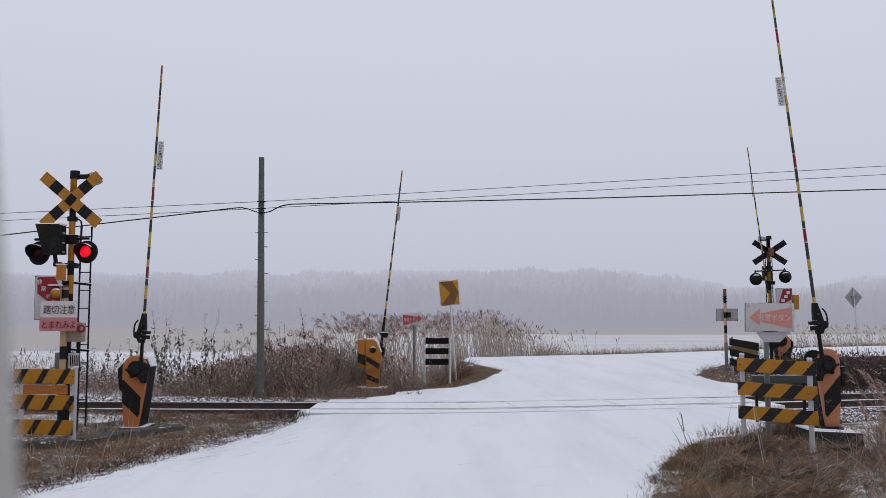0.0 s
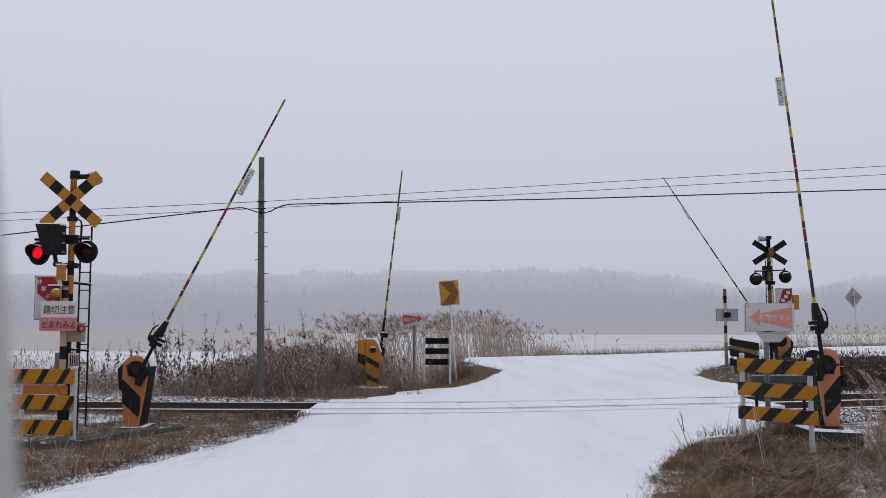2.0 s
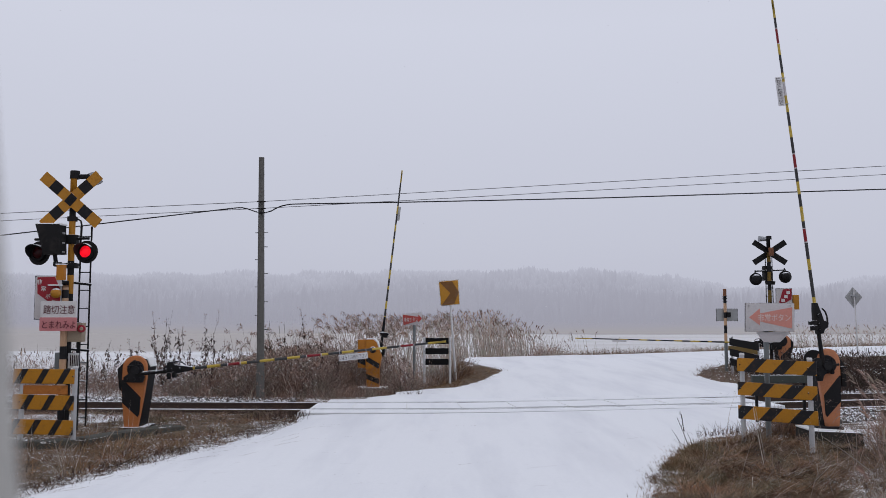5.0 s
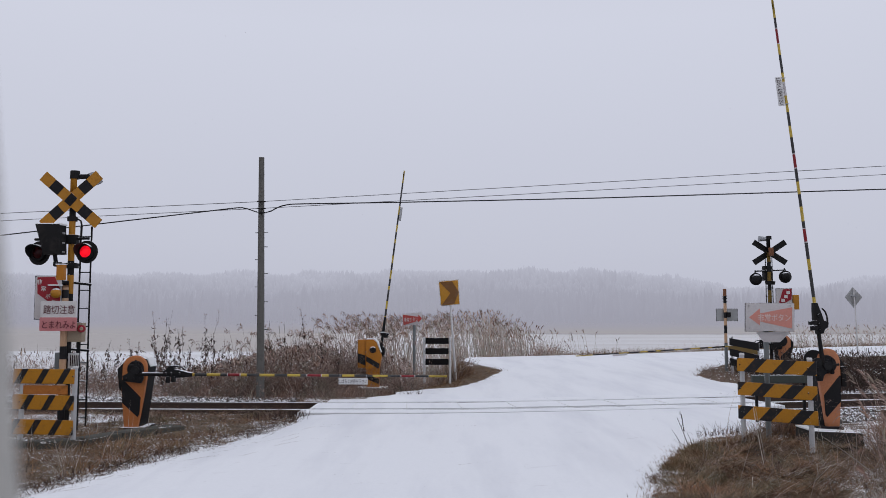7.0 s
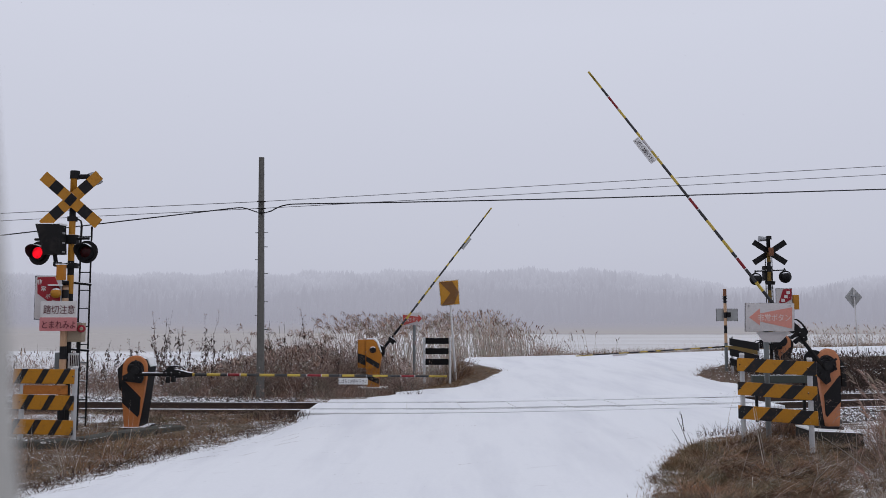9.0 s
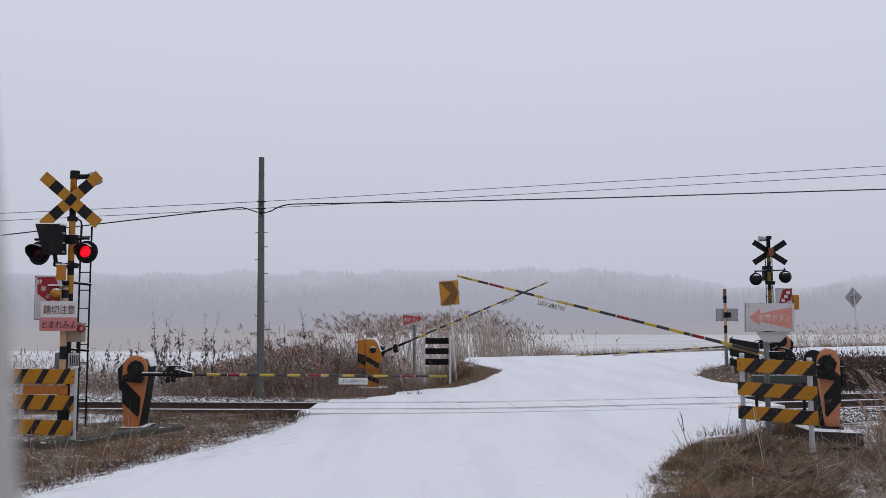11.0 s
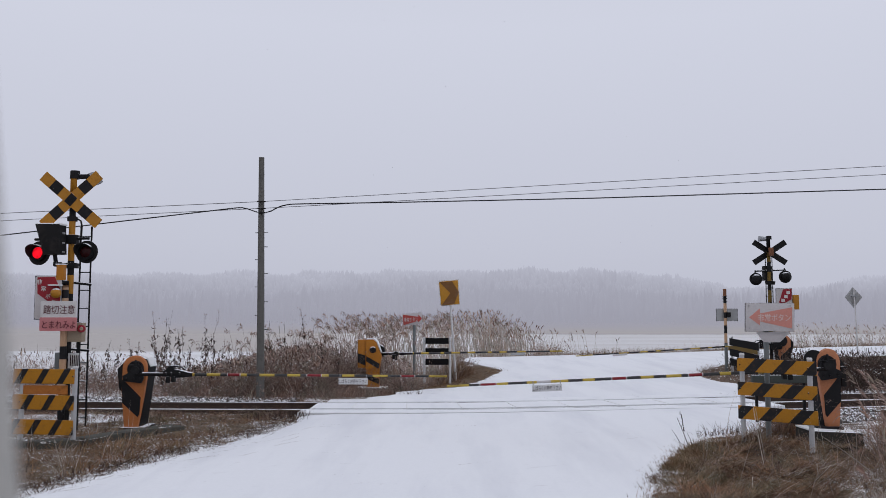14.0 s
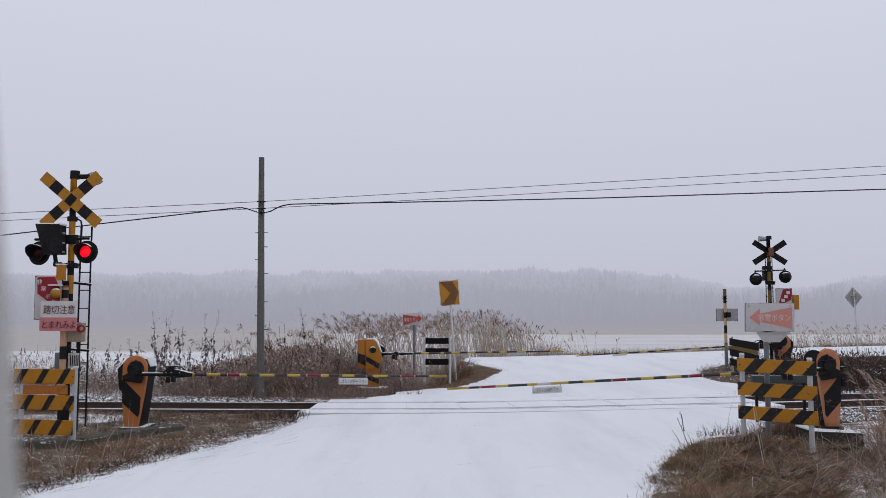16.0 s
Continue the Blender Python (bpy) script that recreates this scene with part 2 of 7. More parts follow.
M_grass = plant("dead_grass", (0.085, 0.05, 0.03), (0.46, 0.31, 0.19))
M_brush = plant("brown_brush", (0.135, 0.095, 0.083), (0.47, 0.345, 0.295))
M_reed = plant("pale_reed", (0.36, 0.29, 0.26), (0.74, 0.66, 0.6))
M_plume = plant("reed_plume", (0.19, 0.125, 0.108), (0.5, 0.36, 0.31))
M_reedpale = plant("bleached_reed", (0.40, 0.34, 0.31), (0.74, 0.67, 0.62))
M_plumepale = plant("bleached_plume", (0.28, 0.2, 0.175), (0.54, 0.43, 0.38))
M_turf = plant("olive_turf", (0.07, 0.058, 0.034), (0.30, 0.235, 0.14))
M_russet = plant("russet_grass", (0.1, 0.052, 0.03), (0.44, 0.26, 0.155))
M_twig = plant("dark_weed_stalk", (0.035, 0.023, 0.02), (0.14, 0.09, 0.073))


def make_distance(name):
    """Wooded distance: plain glowing backdrop, falling snow's haze painted in, paler with distance."""
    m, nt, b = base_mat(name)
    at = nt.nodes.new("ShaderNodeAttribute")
    at.attribute_name = "haze_tone"
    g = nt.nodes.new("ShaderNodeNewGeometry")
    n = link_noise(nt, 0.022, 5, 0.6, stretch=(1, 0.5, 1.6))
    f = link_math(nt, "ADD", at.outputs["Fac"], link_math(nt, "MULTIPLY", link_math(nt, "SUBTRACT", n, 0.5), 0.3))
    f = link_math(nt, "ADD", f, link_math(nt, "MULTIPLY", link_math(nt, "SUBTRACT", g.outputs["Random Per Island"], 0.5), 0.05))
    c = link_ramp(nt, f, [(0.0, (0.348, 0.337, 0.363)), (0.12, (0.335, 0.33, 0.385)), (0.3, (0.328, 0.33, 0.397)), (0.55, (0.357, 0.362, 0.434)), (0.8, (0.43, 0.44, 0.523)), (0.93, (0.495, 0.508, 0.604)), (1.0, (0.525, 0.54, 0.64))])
    # haze colour given out as glow, though hills and trees are no lamps
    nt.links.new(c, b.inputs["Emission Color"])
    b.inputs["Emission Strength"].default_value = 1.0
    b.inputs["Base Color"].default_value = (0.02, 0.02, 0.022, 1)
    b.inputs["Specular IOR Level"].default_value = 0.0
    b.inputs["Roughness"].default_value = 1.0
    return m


M_forest = make_distance("painted_haze_woods")


# ---- mesh helpers ----
def box(bm, lo, hi, bevel=0.0):
    r = bmesh.ops.create_cube(bm, size=1.0)
    c = [(a + b) / 2 for a, b in zip(lo, hi)]
    s = [abs(b - a) for a, b in zip(lo, hi)]
    bmesh.ops.transform(bm, matrix=Matrix.Translation(c) @ Matrix.Diagonal((*s, 1)), verts=r["verts"])
    if bevel:
        edges = list({e for v in r["verts"] for e in v.link_edges})
        bmesh.ops.bevel(bm, geom=edges, offset=bevel, segments=2, affect="EDGES", profile=0.6)
    return bm


def rod(bm, a, b, r0, r1=None, n=12, cap=True):
    a, b = Vector(a), Vector(b)
    r = bmesh.ops.create_cone(bm, cap_ends=cap, segments=n, radius1=r0, radius2=r0 if r1 is None else r1, depth=(b - a).length)
    m = Matrix.Translation((a + b) / 2) @ (b - a).to_track_quat("Z", "Y").to_matrix().to_4x4()
    bmesh.ops.transform(bm, matrix=m, verts=r["verts"])
    return bm


def prism(bm, outline, y0, y1, bevel=0.0):
    """An outline in x and z, from y0 (front) back to y1."""
    front = [bm.verts.new((x, y0, z)) for x, z in outline]
    back = [bm.verts.new((x, y1, z)) for x, z in outline]
    n = len(outline)
    fs = [bm.faces.new(front), bm.faces.new(back[::-1])]
    fs += [bm.faces.new((front[i], back[i], back[(i + 1) % n], front[(i + 1) % n])) for i in range(n)]
    bmesh.ops.recalc_face_normals(bm, faces=fs)
    if bevel:
        bmesh.ops.bevel(bm, geom=list(fs[0].edges), offset=bevel, segments=2, affect="EDGES", profile=0.6)
    return bm


def bm_box(lo, hi, bevel=0.0):
    return box(bmesh.new(), lo, hi, bevel)


def bm_rod(a, b, r0, r1=None, n=12):
    return rod(bmesh.new(), a, b, r0, r1, n)


def bm_prism(outline, y0, y1, bevel=0.0):
    return prism(bmesh.new(), outline, y0, y1, bevel)


def slab(a, b, z0, z1, thick):
    """An upright plank from plan point a to b, between the heights z0 and z1 (pairs: at a, at b), its front face on the line a-b."""
    bm = bmesh.new()
    d = Vector((b[0] - a[0], b[1] - a[1], 0)).normalized()
    n = Vector((-d.y, d.x, 0)) * thick
    z0 = z0 if isinstance(z0, tuple) else (z0, z0)
    z1 = z1 if isinstance(z1, tuple) else (z1, z1)
    pts = [Vector((*a, z0[0])), Vector((*b, z0[1])), Vector((*b, z1[1])), Vector((*a, z1[0]))]
    v = [bm.verts.new(p) for p in pts] + [bm.verts.new(p + n) for p in pts]
    for q in ((0, 1, 2, 3), (7, 6, 5, 4), (0, 4, 5, 1), (1, 5, 6, 2), (2, 6, 7, 3), (3, 7, 4, 0)):
        bm.faces.new([v[i] for i in q])
    bmesh.ops.recalc_face_normals(bm, faces=bm.faces[:])
    bmesh.ops.bevel(bm, geom=bm.edges[:], offset=min(0.004, thick * 0.3), segments=1, affect="EDGES")
    return bm


def smooth(me, angle=35):
    for p in me.polygons:
        p.use_smooth = True
    me.set_sharp_from_angle(angle=radians(angle))


def to_mesh(name, bm, mats):
    me = bpy.data.meshes.new(name)
    bm.to_mesh(me)
    bm.free()
    for m in mats if isinstance(mats, (list, tuple)) else [mats]:
        me.materials.append(m)
    smooth(me)
    return me


WORLD = {}


def thing(name, at, label, category, group="", yaw=0.0):
    ob = tagged(new(name), label, category, group)
    ob.empty_display_size = 0.2
    ob.matrix_basis = pose(*at, 0, 0, yaw)
    WORLD[ob.name] = ob.matrix_basis.copy()
    return ob


def part(name, bm, material, parent, label="", at=None):
    """One mesh under a thing or a part. The bmesh is in world coordinates unless the thing is turned by its own pose; at: the part's own origin."""
    pm = WORLD[parent.name]
    own = Matrix.Translation(at) if at else pm
    bmesh.ops.transform(bm, matrix=own.inverted(), verts=bm.verts[:])
    ob = new(name, to_mesh(name, bm, material))
    ob.parent = parent
    ob.matrix_basis = pm.inverted() @ own
    WORLD[ob.name] = own.copy()
    return tagged(ob, label)


def solo(name, bm, material, label, category="", kind="", group=""):
    return tagged(new(name, to_mesh(name, bm, material)), label, category, group, kind)


def lettering(name, text, size, centre, parent, material, width=None, tilt=0.0, normal_yaw=0.0, bold=0.0):
    """Painted writing, facing -y, centred."""
    cu = bpy.data.curves.new(name, "FONT")
    cu.body = text
    cu.size = size
    cu.align_x, cu.align_y = "CENTER", "CENTER"
    cu.extrude = 0.001
    cu.offset = 0.02 * size * bold
    tmp = new("tmp", cu)
    dg = bpy.context.evaluated_depsgraph_get()
    me = bpy.data.meshes.new_from_object(tmp.evaluated_get(dg))
    bpy.data.objects.remove(tmp)
    co = np.array([v.co[:] for v in me.vertices])
    sx = 1.0
    if len(co):
        mid = (co.max(0) + co.min(0)) / 2
        span = co.max(0) - co.min(0)
        sx = width / span[0] if width else 1.0
        me.transform(Matrix.Diagonal((sx, 1, 1, 1)) @ Matrix.Translation((-mid[0], -mid[1], 0)))
    me.transform(pose(0, 0, 0, 0, 0, normal_yaw) @ pose(0, 0, 0, 90, 0, 0) @ pose(0, 0, 0, 0, 0, tilt))
    me.materials.clear()
    me.materials.append(material)
    ob = new(name, me)
    own = Matrix.Translation(centre)
    ob.parent = parent
    ob.matrix_basis = WORLD[parent.name].inverted() @ own
    WORLD[ob.name] = own
    return ob


def ribbons(name, base, height, width, lean, turn, curl, material, levels=4, tip=0.15):
    """Many blades at once: each a bent, tapering strip. lean and curl in radians, turn the way it leans."""
    n = len(base)
    s = np.linspace(0, 1, levels + 1)
    ang = lean[:, None] + curl[:, None] * s[None, :]
    step = height[:, None] / levels
    dx = np.cumsum(np.sin(ang) * step, 1) - np.sin(ang[:, :1]) * step
    dz = np.cumsum(np.cos(ang) * step, 1) - np.cos(ang[:, :1]) * step
    cx, cy = np.cos(turn)[:, None], np.sin(turn)[:, None]
    p = np.stack([base[:, 0:1] + dx * cx, base[:, 1:2] + dx * cy, base[:, 2:3] + dz], -1)
    face = np.random.uniform(-0.7, 0.7, n)
    side = np.stack([np.cos(face), np.sin(face), np.zeros(n)], -1)
    w = width[:, None] * (1 - (1 - tip) * s[None, :]) / 2
    a = p - side[:, None, :] * w[..., None]
    b = p + side[:, None, :] * w[..., None]
    verts = np.stack([a, b], 2).reshape(-1, 3)
    k = np.arange(n)[:, None] * (levels + 1) * 2 + np.arange(levels)[None, :] * 2
    k = k.reshape(-1)
    faces = np.stack([k, k + 1, k + 3, k + 2], -1)
    return verts, faces, p[:, -1, :]


def soup(name, chunks, label, category, kind="stuff"):
    """Joins (verts, faces, material) chunks into one mesh."""
    me = bpy.data.meshes.new(name)
    vs, fs, mi, mats, off = [], [], [], [], 0
    for v, f, m in chunks:
        if m not in mats:
            mats.append(m)
        vs.append(v)
        fs.append(f + off)
        mi.append(np.full(len(f), mats.index(m)))
        off += len(v)
    me.from_pydata(np.concatenate(vs).tolist(), [], np.concatenate(fs).tolist())
    for m in mats:
        me.materials.append(m)
    me.polygons.foreach_set("material_index", np.concatenate(mi).astype(np.int32))
    me.update()
    return tagged(new(name, me), label, category, kind=kind)


# ---- plan: track, road, levels ----
def track_y(x):
    return 15.05 - 0.04 * (x + 2.7) + 0.26 * 1.3 * math.log1p(math.exp(min(60, (x - 0.3) / 1.3)))


def track_dir(x):
    d = Vector((1, (track_y(x + 0.05) - track_y(x - 0.05)) / 0.1, 0))
    return d.normalized()


ROAD_NEAR_L = [(-9.6, -8.0), (-6.6, 0.0), (-4.85, 5.2), (-3.87, 8.02), (-3.56, 9.0), (-3.08, 10.46), (-2.39, 12.37), (-2.3, 13.2), (-2.4, 14.0)]
ROAD_NEAR_R = [(-4.4, -8.0), (-1.4, 0.0), (0.9, 5.2), (1.98, 7.9), (2.2, 8.8), (2.66, 9.86), (3.08, 10.65), (3.7, 11.5), (4.5, 11.8), (5.0, 12.4), (5.2, 13.3), (5.45, 14.9)]
ROAD_FAR_L = [(-2.3, 16.1), (-1.58, 16.15), (-1.48, 16.95), (-1.09, 17.02), (-0.99, 18.05), (-0.27, 18.4), (0.21, 18.85), (0.9, 20.6), (1.78, 24.5), (0.63, 29.6)]
ROAD_FAR_R = [(6.1, 17.3), (7.6, 18.9), (6.9, 20.5), (6.95, 22.6), (7.7, 24.5), (10.1, 28.6), (15.0, 31.5), (24.0, 35.0), (60.0, 47.0)]
ROAD_FAR_EDGE = [(0.99, 31.5), (5.6, 33.1), (11.0, 36.0), (17.4, 40.0), (24.0, 43.0), (60.0, 57.0)]


def along(line, y):
    """x of a plan line at y."""
    pts = sorted((q, p) for p, q in line)
    return float(np.interp(y, [q for q, _ in pts], [p for _, p in pts]))


def far_edge_y(x):
    return float(np.interp(x, [-40] + [p for p, _ in ROAD_FAR_EDGE], [31.0] + [q for _, q in ROAD_FAR_EDGE]))


def ramp(v, a, b):
    t = min(1, max(0, (v - a) / (b - a)))
    return t * t * (3 - 2 * t)


def on_road(x, y, margin=0.0):
    ty = track_y(x)
    if y < ty:
        return along(ROAD_NEAR_L, y) - margin < x < along(ROAD_NEAR_R, y) + margin
    if y < 29.6:
        return along(ROAD_FAR_L, y) - margin < x < along(ROAD_FAR_R, y) + margin
    return x > 0.6 - margin and y < far_edge_y(x) + margin and x > 0.6


def ground_z(x, y):
    z = -0.03
    ty = track_y(x)
    d = abs(y - ty)
    road = on_road(x, y, 0.25)
    if road and d < 1.05 or 5 < x < 7 and d < 1.05:
        return -0.22
    if not road:
        z -= (0.17 * (1 - (ramp(d, 0.6, 0.8) if x < 0 else 0)) if y < ty else 0.17 * (1 - ramp(d, 0.55, 0.75))) * (1 - ramp(d, 1.5, 2.3))
        if y > ty:
            z -= 1.1 * ramp(y, ty + 3.5, ty + 9.0) * (1 - ramp(x, -1.5, 0.8) * (1 - ramp(y, 26, 33)))
            if x > 4:
                z = -0.05 - 0.17 * (1 - ramp(d, 0.55, 0.75))
        z -= 1.1 * ramp(-x, 9.5, 15.0) * ramp(d, 2.0, 5.0) * (y < ty)
        z -= 0.12 * ramp(x, 3.9, 4.7) * (1 - ramp(y, 11.6, 12.6))
    z -= 1.15 * ramp(y, far_edge_y(x) + 0.4, far_edge_y(x) + 5.0) if x > 0.0 else 0
    z = max(z, -1.2)
    if not road:
        z += 0.03 * noise.noise(Vector((x * 1.7, y * 1.7, 0)))
    return z


def cover(x, y):
    """How much snow lies there."""
    ty = track_y(x)
    if y > ty + 2:
        fe = far_edge_y(x)
        if y > max(fe + 3.5, 33):
            return 1.0 - 0.12 * ramp(x, 4, 12)
        if x > 0 and y > fe - 0.5:
            return 0.28
        if x > 8:
            return 0.08
        if x > -1.2 and y < 27:
            return 0.16
        if x < -4.5:
            return 0.45 + 0.3 * ramp(-x, 4.5, 6.0)
        if -2.9 < x < 0 and y < 18.7:
            return 0.22
        return 0.45
    if abs(y - ty) < 2:
        if on_road(x, y, 0.2) and abs(y - ty) < 1.25:
            return 0.0
        return (0.62 if x < -5.2 else 0.3) if x < 0 and y < ty else 0.46
    if x > 5.2 and y > 11.4:
        return 0.5
    if on_road(x, y, 0.12):
        return 0.6
    if on_road(x, y, 0.4):
        return 0.46 if x < 0 else 0.36
    return 0.36 if x < 0 else (0.22 + 0.36 * ramp(x - 0.455 * y, 0.0, 0.3) * (1 - ramp(y, 9.6, 10.4)))


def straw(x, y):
    """How much straw colour, distance haze included, stands out of the marsh snow."""
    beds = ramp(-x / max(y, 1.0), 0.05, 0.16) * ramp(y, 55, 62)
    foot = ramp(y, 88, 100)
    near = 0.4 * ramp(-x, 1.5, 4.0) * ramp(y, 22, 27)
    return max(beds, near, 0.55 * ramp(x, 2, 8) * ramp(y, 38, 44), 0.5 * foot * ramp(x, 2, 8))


def build_ground():
    xs = np.concatenate([-np.geomspace(2500, 16, 26), np.arange(-15, 18.01, 0.3), np.geomspace(19, 2500, 26)])
    ys = np.concatenate([-np.geomspace(2500, 8, 12), np.arange(-6, 4, 1.0), np.arange(4, 46, 0.3), np.geomspace(46.5, 130, 40), np.geomspace(140, 3000, 14)])
    verts = [(float(x), float(y), ground_z(float(x), float(y))) for y in ys for x in xs]
    nx = len(xs)
    faces = [(j * nx + i, j * nx + i + 1, (j + 1) * nx + i + 1, (j + 1) * nx + i) for j in range(len(ys) - 1) for i in range(nx - 1)]
    me = bpy.data.meshes.new("ground")
    me.from_pydata(verts, [], faces)
    at = me.attributes.new("cover", "FLOAT", "POINT")
    at.data.foreach_set("value", np.array([cover(v[0], v[1]) for v in verts], dtype=np.float32))
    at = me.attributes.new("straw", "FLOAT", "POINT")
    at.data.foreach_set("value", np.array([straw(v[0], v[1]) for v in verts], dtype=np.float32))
    me.materials.append(M_ground)
    smooth(me, 60)
    return tagged(new("ground", me), "dead brown grass and thin snow on flat marsh land", "ground", kind="structure")


build_ground()


def strip_between(name, left, right, ys, z, material, label, jag=0.05, skirt=0.03, bow=None):
    """A sheet between two plan lines with slightly ragged sides."""
    bm = bmesh.new()
    prev = None
    across = 14
    for y in ys:
        a, b = left(y), right(y)
        row = []
        for i in range(across + 1):
            u = i / across
            x = a[0] + (b[0] - a[0]) * u
            yy = a[1] + (b[1] - a[1]) * u
            if bow:
                yy += bow(x, y)
            if i in (0, across):
                x += jag * 2 * noise.noise(Vector((yy * 1.9, i, 3.0))) + 2.4 * jag * noise.noise(Vector((yy * 7.0, i, 9.0)))
            zz = z if 0 < i < across else z - skirt
            zz += 0.012 * noise.noise(Vector((x * 0.9, yy * 0.5, 0)))
            row.append(bm.verts.new((x, yy, zz)))
        if prev:
            for i in range(across):
                bm.faces.new((prev[i], prev[i + 1], row[i + 1], row[i]))
        prev = row
    return solo(name, bm, material, label, "road", "structure")


PANEL_HALF = 1.12


def build_roads():
    # near road: rows run from straight lines across to the line of the crossing panels
    def left(s):
        if s <= 11.5:
            return (along(ROAD_NEAR_L, s), s)
        u = (s - 11.5) / 1.5
        y = 11.5 + u * (track_y(-2.6) - PANEL_HALF - 11.5)
        return (along(ROAD_NEAR_L, y), y)

    def right(s):
        if s <= 11.5:
            return (along(ROAD_NEAR_R, s), s)
        u = (s - 11.5) / 1.5
        y = 11.5 + u * (track_y(6.1) - PANEL_HALF - 11.5)
        return (along(ROAD_NEAR_R, y), y)

    # the sheets' ends follow the bend of the track
    def near_bow(x, s):
        x0, x1 = along(ROAD_NEAR_L, track_y(-2.6) - PANEL_HALF), 6.1
        y0, y1 = track_y(-2.6), track_y(6.1)
        u = (x - x0) / (x1 - x0)
        return (track_y(x) - 0.03 - (y0 + (y1 - y0) * u)) * ramp(s, 11.5, 13.0)

    def far_bow(x, s):
        y0, y1 = track_y(-2.2), track_y(6.1)
        u = (x + 2.2) / 8.3
        return (track_y(x) - (y0 + (y1 - y0) * u)) * (1 - ramp(s, 0.0, 0.15)) if x < 6.5 else 0.0

    strip_between("road", left, right, list(np.arange(-8, 5.0, 0.4)) + list(np.arange(5.0, 13.005, 0.06)), 0.012, M_road, "snow-covered road leading up to the level crossing", jag=0.03, bow=near_bow)

    def fl(s):
        y = track_y(-2.2) + PANEL_HALF + s * (29.6 - track_y(-2.2) - PANEL_HALF)
        return (along(ROAD_FAR_L, y), y)

    def fr(s):
        i = s * (len(ROAD_FAR_R) - 1)
        k = min(int(i), len(ROAD_FAR_R) - 2)
        u = i - k
        a, b = ROAD_FAR_R[k], ROAD_FAR_R[k + 1]
        x, y = a[0] + (b[0] - a[0]) * u, a[1] + (b[1] - a[1]) * u
        return (x, max(y, track_y(x) + PANEL_HALF)) if s > 0 else (6.1, track_y(6.1) + PANEL_HALF)

    # far road: runs on and bends away behind the crossing
    line_l = [fl(s * s) for s in np.linspace(0, 1, 70)] + [(0.99, 31.5), (5.6, 33.1), (11.0, 36.0), (17.4, 40.0), (24.0, 43.0), (60.0, 57.0)]
    line_r = [fr(s) for s in np.linspace(0, 1, 76)]

    def lerp(line, s):
        i = s * (len(line) - 1)
        k = min(int(i), len(line) - 2)
        u = i - k
        return (line[k][0] * (1 - u) + line[k + 1][0] * u, line[k][1] * (1 - u) + line[k + 1][1] * u)

    strip_between("road_bend", lambda s: lerp(line_l, s), lambda s: lerp(line_r, s), list(np.linspace(0, 1, 240)), 0.012, M_road,
                  "snow-covered road bending away beyond the level crossing", bow=far_bow)


build_roads()


def build_crossing_panels():
    th = thing("crossing_deck", (1.8, 15.4, 0), "snow-covered concrete panels between and beside the rails of the crossing", "crossing deck")
    for lo, hi, x0, x1 in ((-PANEL_HALF + 0.05, -0.655, -2.45, 5.6), (-0.42, 0.44, -2.35, 5.75), (0.605, PANEL_HALF - 0.02, -2.2, 6.2)):
        x = x0
        while x < x1 - 0.04:
            w = min(0.955 - (x + 2.57) % 0.955, x1 - x)
            w = w if w > 0.05 else 0.955
            bm = bmesh.new()
            v = []
            for xx in (x + 0.0006, x + w - 0.0006):
                n = Vector((-track_dir(xx).y, track_dir(xx).x, 0))
                c = Vector((xx, track_y(xx), 0))
                for o in (lo, hi):
                    p = c + n * o
                    v.append((p.x, p.y))
            quad = [v[0], v[2], v[3], v[1]]
            dz = random.uniform(-0.004, 0.004)
            top = [bm.verts.new((a, b, 0.016 + dz)) for a, b in quad]
            bot = [bm.verts.new((a, b, -0.14)) for a, b in quad]
            bm.faces.new(top)
            for i in range(4):
                bm.faces.new((top[i], bot[i], bot[(i + 1) % 4], top[(i + 1) % 4]))
            bmesh.ops.recalc_face_normals(bm, faces=bm.faces[:])
            part("panel", bm, M_road, th)
            x += w
            # snow ridged over the joint, melted to a slim line
            if lo == -0.42 and x < x1 - 0.1:
                n = Vector((-track_dir(x).y, track_dir(x).x, 0))
                c = Vector((x, track_y(x), 0.018))
                bm = bm_rod(c + n * (lo + 0.03), c + n * (hi - random.uniform(0.03, 0.2)), 0.012, 0.014, 6)
                part("joint_snow", bm, M_snow, th, "slim ridge of snow along a joint")


